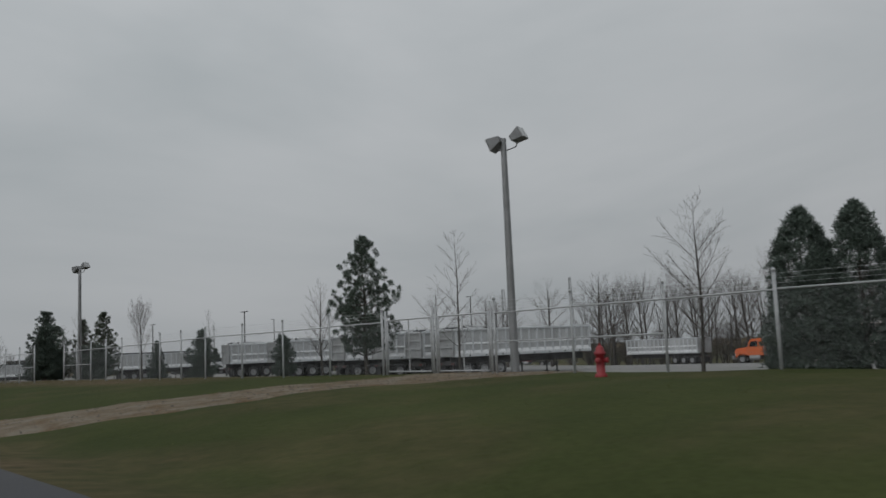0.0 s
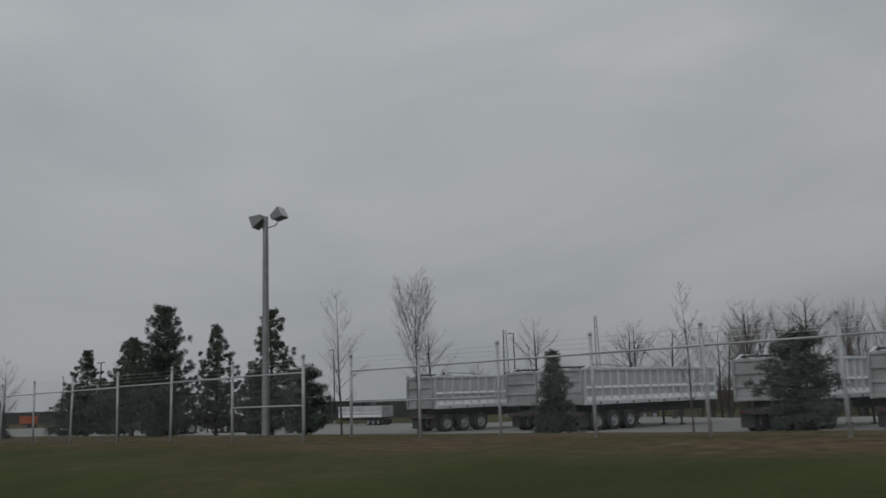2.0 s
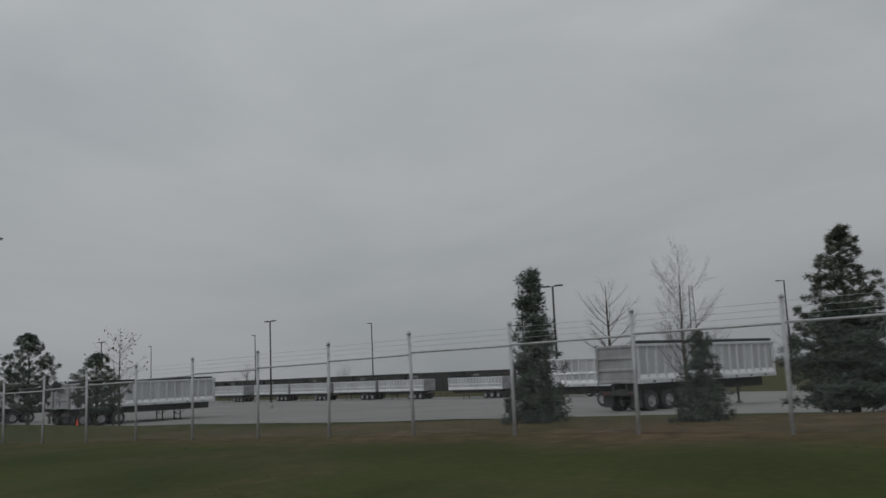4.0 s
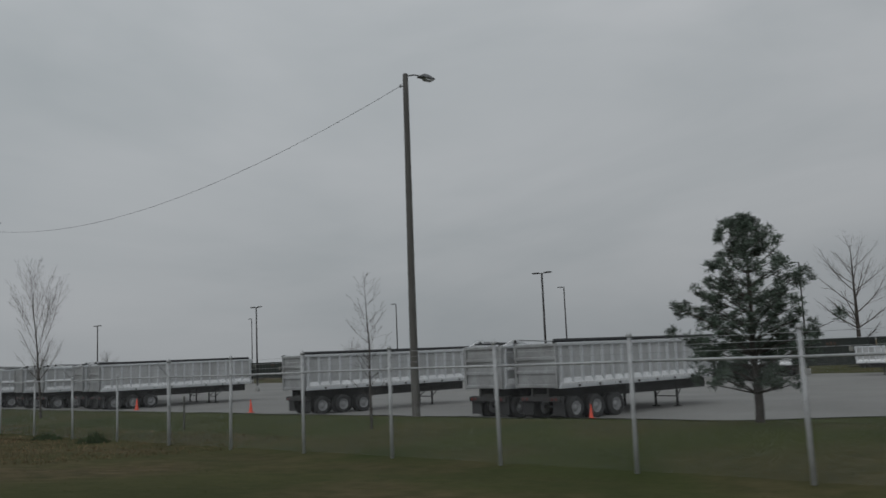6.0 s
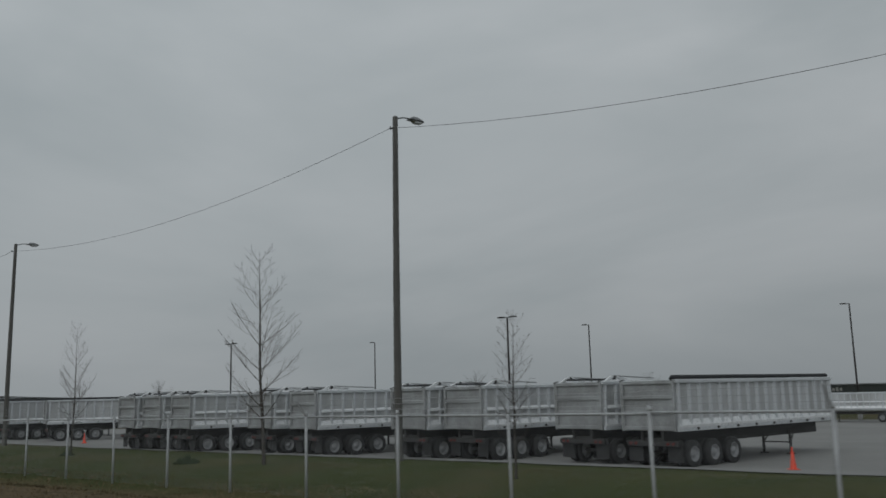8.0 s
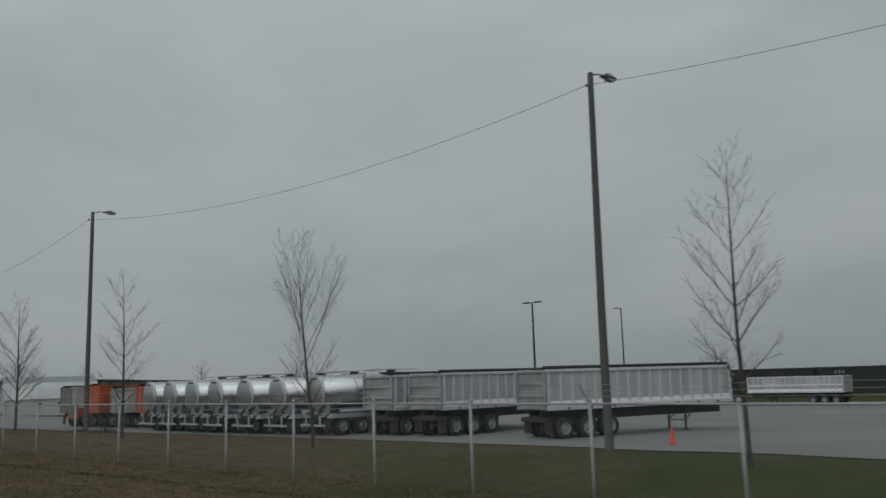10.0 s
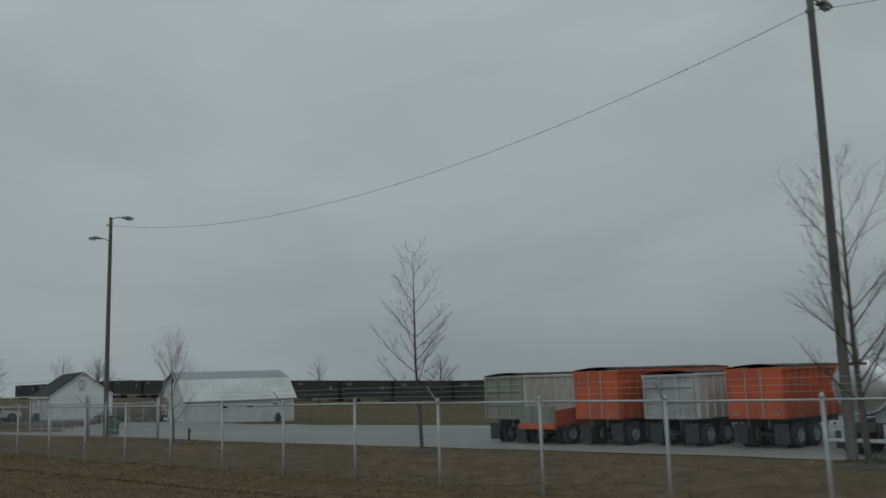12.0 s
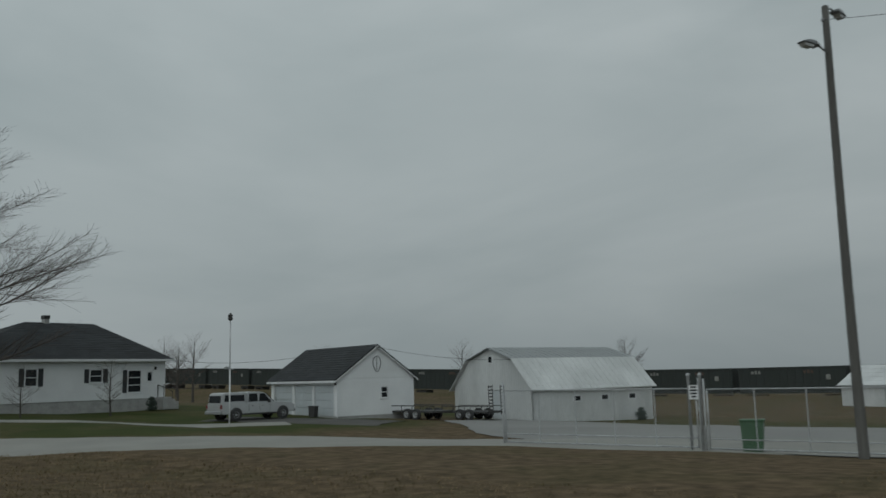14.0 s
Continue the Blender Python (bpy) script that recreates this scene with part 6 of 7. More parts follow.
for (u0, z0), (u1, z1) in zip(edge, edge[1:]):
    v = []
    for y in (-0.3, BL + 0.35):
        v += [(u0, y, z0), (u1, y, z1), (u1, y, z1 - 0.06), (u0, y, z0 - 0.06)]
    f = [(0, 1, 2, 3), (7, 6, 5, 4), (0, 4, 5, 1), (1, 5, 6, 2), (2, 6, 7, 3), (3, 7, 4, 0)]
    bm = bmesh.new()
    vs = [bm.verts.new(p) for p in v]
    for q in f:
        bm.faces.new([vs[i] for i in q])
    n = 22
    d = Vector((u1 - u0, 0, z1 - z0))
    up = Vector((-d.z, 0, d.x)).normalized()
    up = up if up.z > 0 else -up
    for i in range(n):
        y = -0.2 + (BL + 0.45) * i / n
        q = [Vector((u0, y, z0)), Vector((u1, y, z1)), Vector((u1, y + 0.05, z1)), Vector((u0, y + 0.05, z0))]
        k = [bm.verts.new(p) for p in q] + [bm.verts.new(p + up * 0.03) for p in q]
        for a in ((4, 5, 6, 7), (0, 1, 5, 4), (2, 3, 7, 6)):
            bm.faces.new([k[j] for j in a])
    bmesh.ops.recalc_face_normals(bm, faces=bm.faces)
    part("roof_sheet", bm, M_BARN if min(z0, z1) < BK - 0.2 else M_BARNROOF, barn, "white lower roof sheet" if min(z0, z1) < BK - 0.2 else "grey upper roof sheet")

# low white shed behind the lot: gable to the east
shed = empty("shed", pose(-335.85, 99.95, land(-331, 99) - 0.45, 0, 0, -17), "low white metal shed with a pale gable roof", "shed")
SL, SD, SE, SP = 10.4, 8.4, 2.75, 4.6
bm = bmesh.new()
for a, b, c, d in wall_with_holes(0, SL, -0.4, SE, [(4.7, 5.9, 0.4, 2.45)]):
    box(bm, a, b, 0, 0.14, c, d)
fw = part("front_wall", bm, M_BARN, shed)
bm = bmesh.new()
box(bm, -0.02, 0.02, -0.02, 0.005, 0.0, SE - 0.05)
rib_me = mesh_of("sheet_rib", bm, M_BARN)
for i in range(int(SL / 0.5)):
    u = 0.25 + 0.5 * i
    if not 4.6 < u < 6.0:
        part("sheet_rib", rib_me, None, fw, m=Matrix.Translation((u, 0, 0)))
bm = bmesh.new()
box(bm, 4.75, 5.85, 0.06, 0.1, 0.3, 2.42)
part("door", bm, M_GDOOR, shed, "grey metal door")
for x in (0, SL - 0.14):
    bm = bmesh.new()
    prism(bm, [(0.14, -0.4), (SD, -0.4), (SD, SE), (SD / 2, SP), (0.14, SE)], "x", x, x + 0.14)
    part("gable_wall", bm, M_BARN, shed)
bm = bmesh.new()
box(bm, SL - 0.02, SL + 0.03, 1.2, 1.3, 0.3, SE - 0.2)
box(bm, SL - 0.02, SL + 0.03, 4.4, 4.5, 0.3, SE - 0.2)
box(bm, SL - 0.02, SL + 0.03, 1.3, 4.4, SE - 0.3, SE - 0.2)
part("gable_door_trim", bm, M_GATE, shed)
bm = bmesh.new()
box(bm, 0, SL, SD, SD + 0.14, -0.4, SE)
part("rear_wall", bm, M_BARN, shed)
for a, b, c, d in (((-0.3, -0.35, SE - 0.1), (SL + 0.3, -0.35, SE - 0.1), (SL + 0.3, SD / 2, SP + 0.1), (-0.3, SD / 2, SP + 0.1)),
                   ((SL + 0.3, SD + 0.35, SE - 0.1), (-0.3, SD + 0.35, SE - 0.1), (-0.3, SD / 2, SP + 0.1), (SL + 0.3, SD / 2, SP + 0.1))):
    shingle_slope(shed, a, b, c, d, M_BARN, "roof_slope", 5)
bm = bmesh.new()
rod(bm, (-0.3, -0.4, SE - 0.14), (SL + 0.3, -0.4, SE - 0.14), 0.07, n=8)
part("gutter", bm, M_GALV, shed, smooth=True)

# house with a hipped roof: long wall to the east
HL, HD, HE = 15.0, 9.6, 3.25
house = empty("house", pose(-367.0, 38.3, 1.0, 0, 0, 90), "white clapboard bungalow with a dark hipped roof and shutters", "house")
hw = [(-10.5, -9.62, 1.48, 2.66), (-6.0, -5.0, 1.63, 2.58), (-3.1, -1.95, 0.87, 2.50), (-1.55, -1.05, 1.62, 2.37), (-13.9, -12.9, 1.48, 2.66)]
bm = bmesh.new()
box(bm, -HL + 0.03, -0.03, 0.03, HD - 0.03, -0.6, 0.45)
part("foundation", bm, M_FOUND, house, "grey block foundation")
siding_wall(house, "front_wall", -HL, 0, 0.45, HE, hw, Matrix())
siding_wall(house, "north_wall", 0, HD, 0.45, HE, [], pose(0, 0, 0, 0, 0, 90))
siding_wall(house, "rear_wall", 0, HL, 0.45, HE, [], pose(0, HD, 0, 0, 0, 180))
siding_wall(house, "south_wall", 0, HD, 0.45, HE, [], pose(-HL, HD, 0, 0, 0, -90))
for (a, b, c, d), sh, n in zip(hw, (2, 2, 1, 0, 2), (1, 1, 2, 0, 1)):
    window(house, pose((a + b) / 2, 0, c), b - a, d - c, sh, n)
o = 0.45
e0, r0 = HE + 0.02, 6.05
c1, c2, c3, c4 = (-HL - o, -o, e0), (o, -o, e0), (o, HD + o, e0), (-HL - o, HD + o, e0)
q1, q2 = (-8.3, HD / 2, r0), (-3.1, HD / 2, r0)
shingle_slope(house, c1, c2, q2, q1, M_SHINGLE, "roof_slope", 20)
shingle_slope(house, c3, c4, q1, q2, M_SHINGLE, "roof_slope", 20)
shingle_slope(house, c2, c3, (-3.1, HD / 2 + 0.01, r0), (-3.1, HD / 2 - 0.01, r0), M_SHINGLE, "roof_slope", 20)
shingle_slope(house, c4, c1, (-8.3, HD / 2 - 0.01, r0), (-8.3, HD / 2 + 0.01, r0), M_SHINGLE, "roof_slope", 20)
bm = bmesh.new()
box(bm, -HL - o, o, -o - 0.1, -o + 0.02, e0 - 0.17, e0 - 0.01)
part("gutter", bm, M_TRIM, house)
bm = bmesh.new()
box(bm, o - 0.02, o + 0.1, -o + 0.03, HD + o, e0 - 0.17, e0 - 0.01)
part("gutter", bm, M_TRIM, house)
bm = bmesh.new()
box(bm, -HL - o + 0.02, o - 0.03, -o + 0.03, HD + o - 0.03, e0 - 0.12, e0 - 0.09)
part("soffit", bm, M_TRIM, house)
bm = bmesh.new()
box(bm, -7.0, -6.6, HD / 2 - 0.2, HD / 2 + 0.2, 5.5, 6.5, 0.02)
ch = part("chimney", bm, M_FOUND, house, "square chimney with a dark cap")
bm = bmesh.new()
box(bm, -7.04, -6.56, HD / 2 - 0.24, HD / 2 + 0.24, 6.3, 6.56, 0.02)
part("chimney_cap", bm, M_CHASSIS, ch)
bm = bmesh.new()
box(bm, -0.72, 0.0, -0.9, -0.03, -0.4, 0.5, 0.01)
st = part("porch_step", bm, M_FOUND, house, "concrete porch step")
for i in range(2):
    bm = bmesh.new()
    box(bm, 0.0 + 0.3 * i, 0.3 + 0.3 * i, -0.9, -0.03, -0.4, 0.33 - 0.17 * i, 0.01)
    part("tread", bm, M_FOUND, st)
for y in (-0.85, -0.1):
    bm = bmesh.new()
    rod(bm, (-0.65, y, 0.4), (-0.65, y, 1.4), 0.025)
    rod(bm, (0.6, y, 0.0), (0.6, y, 0.9), 0.025)
    rod(bm, (-0.65, y, 1.4), (0.6, y, 0.9), 0.025)
    part("handrail", bm, M_CHASSIS, st)
bm = bmesh.new()
box(bm, -0.95, -0.8, -0.16, -0.03, 2.5, 2.72, 0.02)
part("wall_lamp", bm, M_CHASSIS, house)
put_tree(BUSHY, -339.3, 59.8, 0.85, 2.6, 80, "low dark shrub against the barn wall", "evergreen_shrub", "", 1.2)
put_tree(BUSHY, -366.0, 36.6, 0.95, 2.6, 40, "low dark evergreen shrub beside the porch", "evergreen_shrub", "", 1.0)


# ---------------------------------------------------------------- vehicles
def pickup(x, y, rz):
    root = empty("pickup_truck", pose(x, y, land(x, y) + 0.03, 0, 0, rz) @ Matrix.Diagonal((0.95, 0.95, 0.93, 1)), "silver crew-cab pickup truck with a matching bed cap", "pickup truck")
    # runs along +y: tail at 0, nose at 5.7
    side = [(0.05, 0.52), (0.02, 1.12), (3.9, 1.16), (4.6, 1.15), (5.5, 1.04), (5.72, 0.86), (5.7, 0.46), (0.1, 0.44)]
    bm = bmesh.new()
    prism(bm, side, "x", -0.96, 0.96)
    bmesh.ops.bevel(bm, geom=list(bm.edges), offset=0.05, segments=2, affect="EDGES")
    body = part("body", bm, M_CARWHITE, root, smooth=False)
    bm = bmesh.new()
    prism(bm, [(1.95, 1.06), (2.0, 1.80), (2.2, 1.88), (3.05, 1.88), (3.4, 1.80), (4.25, 1.07)], "x", -0.84, 0.84)
    bmesh.ops.bevel(bm, geom=list(bm.edges), offset=0.06, segments=2, affect="EDGES")
    cab = part("cab", bm, M_CARWHITE, root)
    bm = bmesh.new()
    prism(bm, [(0.08, 1.05), (0.14, 1.74), (0.35, 1.86), (1.90, 1.86), (1.93, 1.05)], "x", -0.86, 0.86)
    bmesh.ops.bevel(bm, geom=list(bm.edges), offset=0.06, segments=2, affect="EDGES")
    cap = part("bed_cap", bm, M_CARWHITE, root, "silver fibreglass bed cap")
    for s in (-1, 1):
        for a, b, c, d, own in ((0.28, 1.8, 1.28, 1.70, cap), (2.1, 2.82, 1.22, 1.76, cab), (2.92, 3.85, 1.22, 1.76, cab)):
            bm = bmesh.new()
            xx = 0.862 if own is cap else 0.842
            prism(bm, [(a, c), (a + 0.05, d), (b - (0.52 if b > 3.5 else 0.05), d), (b, c)], "x", min(s * xx, s * (xx + 0.012)), max(s * xx, s * (xx + 0.012)))
            part("side_window", bm, M_GLASS, own)
        for yy in (2.92, 3.72, 2.08):
            bm = bmesh.new()
            box(bm, min(s * 0.955, s * 0.966), max(s * 0.955, s * 0.966), yy - 0.008, yy + 0.008, 0.6, 1.05)
            part("door_seam", bm, M_CHASSIS, body)
        for yy in (2.25, 3.05):
            bm = bmesh.new()
            box(bm, min(s * 0.955, s * 0.985), max(s * 0.955, s * 0.985), yy, yy + 0.16, 0.93, 0.97, 0.01)
            part("door_handle", bm, M_CHASSIS, body)
        bm = bmesh.new()
        box(bm, min(s * 0.90, s * 0.975), max(s * 0.90, s * 0.975), 1.6, 4.2, 0.36, 0.46, 0.02)
        part("side_step", bm, M_CHASSIS, body)
        for yy in (1.1, 4.75):
            bm = bmesh.new()
            lathe(bm, [(0.46, 0), (0.46, 0.02)], 24, pose(s * 0.955, yy, 0.42, 0, 90 * s, 0))
            part("wheel_arch", bm, M_CHASSIS, body, smooth=False)
            wheel(root, s * 0.88, yy, 0.39, s, TYRE_C, RIM_C)
        bm = bmesh.new()
        box(bm, min(s * 0.80, s * 0.965), max(s * 0.80, s * 0.965), -0.01, 0.1, 0.82, 1.08, 0.02)
        part("tail_light", bm, M_TAIL, body, "red tail light")
        bm = bmesh.new()
        box(bm, min(s * 0.6, s * 0.95), max(s * 0.6, s * 0.95), 5.58, 5.72, 0.74, 0.92, 0.02)
        part("headlight", bm, M_LENS, body)
        bm = bmesh.new()
        box(bm, min(s * 0.9, s * 1.12), max(s * 0.9, s * 1.12), 3.55, 3.7, 1.12, 1.32, 0.03)
        part("wing_mirror", bm, M_CHASSIS, cab)
    bm = bmesh.new()
    prism(bm, [(3.50, 1.76), (4.16, 1.18), (4.19, 1.20), (3.53, 1.78)], "x", -0.74, 0.74)
    part("windscreen", bm, M_GLASS, cab)
    bm = bmesh.new()
    prism(bm, [(0.085, 1.2), (0.115, 1.68), (0.10, 1.68), (0.07, 1.2)], "x", -0.7, 0.7)
    part("rear_window", bm, M_GLASS, cap)
    for y0, y1 in ((-0.1, 0.08), (5.62, 5.8)):
        bm = bmesh.new()
        box(bm, -0.95, 0.95, y0, y1, 0.45, 0.66, 0.03)
        part("bumper", bm, M_RIM, root)


pickup(-355.5, 34.1, -6.5)


def semi_truck(x, y, rz, paint, label, bed=False):
    """A bonneted road tractor: nose at y = 0, its frame running back along +y."""
    root = empty("road_tractor", pose(x, y, land(x, y) + 0.03, 0, 0, rz), label, "truck", "parked road tractors")
    bm = bmesh.new()
    prism(bm, [(0.0, 0.95), (0.0, 1.5), (0.16, 1.72), (1.6, 1.95), (1.6, 0.95)], "x", -0.82, 0.82)
    bmesh.ops.bevel(bm, geom=list(bm.edges), offset=0.09, segments=3, affect="EDGES")
    hood = part("hood", bm, paint, root)
    bm = bmesh.new()
    box(bm, -0.55, 0.55, -0.03, 0.02, 1.02, 1.5, 0.01)
    part("grille", bm, M_RIM, hood, "bright grille")
    bm = bmesh.new()
    prism(bm, [(1.5, 0.9), (1.5, 1.93), (1.85, 2.68), (2.1, 2.86), (3.3, 2.92), (3.36, 0.9)], "x", -1.08, 1.08)
    bmesh.ops.bevel(bm, geom=list(bm.edges), offset=0.07, segments=2, affect="EDGES")
    cab = part("cab", bm, paint, root)
    for s in (-1, 1):
        bm = bmesh.new()
        prism(bm, [(1.78, 1.95), (2.0, 2.55), (2.75, 2.62), (2.75, 1.95)], "x", min(s * 1.075, s * 1.09), max(s * 1.075, s * 1.09))
        part("side_window", bm, M_GLASS, cab)
        bm = bmesh.new()
        prism(bm, [(0.15, 0.75), (0.2, 1.15), (0.55, 1.38), (1.25, 1.38), (1.6, 1.1), (1.6, 0.95), (1.2, 1.15), (0.6, 1.15), (0.3, 0.75)], "x", min(s * 0.8, s * 1.16), max(s * 0.8, s * 1.16))
        part("fender", bm, paint, hood)
        bm = bmesh.new()
        box(bm, min(s * 0.85, s * 1.12), max(s * 0.85, s * 1.12), 0.08, 0.2, 0.98, 1.2, 0.03)
        part("headlight", bm, M_LENS, hood)
        bm = bmesh.new()
        box(bm, s * 1.24 - 0.05, s * 1.24 + 0.05, 1.55, 1.68, 1.95, 2.5, 0.02)
        rod(bm, (s * 1.05, 1.62, 2.3), (s * 1.22, 1.62, 2.3), 0.02, n=6)
        part("wing_mirror", bm, M_CHASSIS, cab)
        bm = bmesh.new()
        rod(bm, (s * 1.0, 3.5, 0.9), (s * 1.0, 3.5, 3.3), 0.065, n=10)
        part("exhaust_stack", bm, M_RIM, root, "bright exhaust stack", smooth=True)
        bm = bmesh.new()
        box(bm, s * 0.42 - 0.06, s * 0.42 + 0.06, 0.1, 7.0, 0.75, 0.98)
        part("frame_rail", bm, M_CHASSIS, root)
        bm = bmesh.new()
        lathe(bm, [(0.28, 0), (0.3, 0.04), (0.3, 1.16), (0.28, 1.2)], 14, pose(s * 0.9, 1.75, 0.68, -90, 0, 0))
        part("fuel_tank", bm, M_RIM, root, smooth=True)
        wheel(root, s * 1.02, 0.9, 0.5, s)
    bm = bmesh.new()
    prism(bm, [(1.50, 1.98), (1.80, 2.62), (1.83, 2.61), (1.53, 1.97)], "x", -0.95, 0.95)
    part("windscreen", bm, M_GLASS, cab)
    bm = bmesh.new()
    box(bm, -1.15, 1.15, -0.25, -0.02, 0.5, 0.95, 0.04)
    part("bumper", bm, M_RIM, root)
    axle_set(root, (5.2, 6.5), 1.03, 0.5)
    if bed:
        bm = bmesh.new()
        prism(bm, [(3.75, 1.02), (3.75, 1.85), (3.9, 1.9), (8.0, 1.78), (8.1, 1.02)], "x", -1.15, 1.15)
        bmesh.ops.inset_region(bm, faces=[f for f in bm.faces if f.normal.z > 0.9], thickness=0.08, depth=-0.4)
        tray = part("dump_bed", bm, M_CHASSIS, root, "dark grey dump bed")
        for s in (-1, 1):
            for k in range(6):
                bm = bmesh.new()
                box(bm, min(s * 1.15, s * 1.2), max(s * 1.15, s * 1.2), 4.0 + 0.75 * k, 4.08 + 0.75 * k, 1.04, 1.76)
                part("rib", bm, M_CHASSIS, tray)


semi_truck(-59.8, 94.4, -72, M_TRUCKORANGE, "orange bonneted truck with a dark dump bed behind the lot", True)
semi_truck(-109.5, 94.0, -75, M_TRUCKORANGE, "orange bonneted road tractor parked behind dark conifers")
semi_truck(-105.5, 101.0, -60, M_RED, "dark red bonneted road tractor parked behind dark conifers")


def sedan(x, y, rz):
    root = empty("car", pose(x, y, land(x, y) + 0.04, 0, 0, rz) @ Matrix.Scale(1.15, 4), "pale grey hatchback parked on the lot", "car")
    bm = bmesh.new()
    prism(bm, [(0.0, 0.35), (0.02, 0.85), (0.2, 0.98), (3.0, 0.95), (3.95, 0.80), (4.05, 0.55), (4.0, 0.3), (0.1, 0.28)], "x", -0.85, 0.85)
    bmesh.ops.bevel(bm, geom=list(bm.edges), offset=0.06, segments=2, affect="EDGES")
    body = part("body", bm, M_CARWHITE, root)
    bm = bmesh.new()
    prism(bm, [(0.1, 0.9), (0.45, 1.38), (0.7, 1.45), (2.1, 1.45), (2.4, 1.38), (3.15, 0.9)], "x", -0.72, 0.72)
    bmesh.ops.bevel(bm, geom=list(bm.edges), offset=0.06, segments=2, affect="EDGES")
    cabin = part("cabin", bm, M_CARWHITE, root)
    for s in (-1, 1):
        for pts in ([(0.45, 0.98), (0.65, 1.34), (1.4, 1.36), (1.4, 0.98)], [(1.48, 0.98), (1.48, 1.36), (2.2, 1.34), (2.75, 0.98)]):
            bm = bmesh.new()
            prism(bm, pts, "x", min(s * 0.722, s * 0.735), max(s * 0.722, s * 0.735))
            part("side_window", bm, M_GLASS, cabin)
        for yy in (0.75, 3.2):
            wheel(root, s * 0.78, yy, 0.32, s, TYRE_S, RIM_S)
        bm = bmesh.new()
        box(bm, min(s * 0.6, s * 0.86), max(s * 0.6, s * 0.86), -0.01, 0.08, 0.7, 0.88, 0.02)
        part("tail_light", bm, M_TAIL, body)


sedan(-307.8, 70.2, 84)

def hoop_shelter(x, y, rz):
    """A pale fabric cover over steel hoops, open at both ends."""
    root = empty("hoop_shelter", pose(x, y, land(x, y), 0, 0, rz), "pale fabric hoop shelter over dark stored material", "shelter")
    arc = [(-2.3, -0.2), (-2.3, 1.5)] + [(-2.3 * math.cos(a), 1.5 + 2.3 * math.sin(a)) for a in (math.pi * i / 14 for i in range(1, 14))] + [(2.3, 1.5), (2.3, -0.2)]
    inner = [(u * 0.97, v - 0.06 if v > 0 else v) for u, v in arc]
    bm = bmesh.new()
    for k in range(len(arc) - 1):
        prism(bm, [arc[k], arc[k + 1], inner[k + 1], inner[k]], "y", 0.0, 6.0)
    bmesh.ops.remove_doubles(bm, verts=bm.verts, dist=0.001)
    part("cover", bm, M_RUSTBOX, root, "stained pale fabric cover")
    for yy in (-0.04, 2.0, 4.0, 6.04):
        bm = bmesh.new()
        for k in range(len(inner) - 1):
            rod(bm, (inner[k][0] * 0.98, yy, inner[k][1]), (inner[k + 1][0] * 0.98, yy, inner[k + 1][1]), 0.04, n=6)
        part("hoop", bm, M_GALV, root)


def heap(x, y, r, h):
    """A rough heap of dark material."""
    bm = bmesh.new()
    bmesh.ops.create_icosphere(bm, subdivisions=4, radius=1.0)
    for v in bm.verts:
        q = math.hypot(v.co.x, v.co.y)
        n = 1 + 0.22 * noise.noise(v.co * 2.3) + 0.10 * noise.noise(v.co * 6.0)
        v.co = Vector((v.co.x * r * n, v.co.y * r * n, max(-0.2, h * (1 - q) * n if v.co.z > 0 else -0.2)))
    ob = part("mulch_heap", bm, M_MULCH, None, smooth=True)
    ob.matrix_basis = pose(x, y, land(x, y))
    tagged(ob, "dark rough heap of mulch beneath the hoop shelter", "heap")


hoop_shelter(-55.4, 100.6, -8)
heap(-55.0, 103.4, 1.7, 2.6)


def open_shed(x, y, w, d, h):
    """A pole shed with a closed back and ends, open to the lot."""
    root = empty("open_shed", pose(x, y, land(x, y), 0, 0, -4), "grey pole shed with a pale fascia and an open front", "shed")
    for name, a, b, c, e in (("end_wall", 0.0, 0.15, 0.12, d), ("end_wall", w - 0.15, w, 0.12, d), ("back_wall", 0.15, w - 0.15, d - 0.15, d)):
        bm = bmesh.new()
        box(bm, a, b, c, e, -0.3, h)
        part(name, bm, M_RUSTBOX, root)
    for k in range(4):
        bm = bmesh.new()
        box(bm, 0.0 + k * (w - 0.2) / 3, 0.2 + k * (w - 0.2) / 3, -0.1, 0.1, -0.3, h, 0.01)
        part("post", bm, M_RUSTBOX, root)
    bm = bmesh.new()
    prism(bm, [(-0.6, h + 0.25), (-0.6, h + 0.33), (d + 0.3, h + 0.83), (d + 0.3, h + 0.05), (-0.1, h + 0.02)], "x", -0.3, w + 0.3)
    part("roof", bm, M_GREENGREY, root, "weathered grey metal roof")
    bm = bmesh.new()
    box(bm, -0.32, w + 0.32, -0.66, -0.61, h - 0.1, h + 0.36, 0.01)
    part("fascia", bm, M_RUSTBOX, root, "pale fascia board")


open_shed(-39.6, 74.0, 11.0, 6.5, 3.3)

# an orange box trailer in the far row
box_tipper("orange box trailer in the far row of the lot", M_ORANGE, M_ORANGE, M_CHASSIS, 6.5, 3.1, True, 2.4, True).matrix_basis = pose(-284.0, 104.0, land(-284, 104) + 0.02, 0, 0, 87)


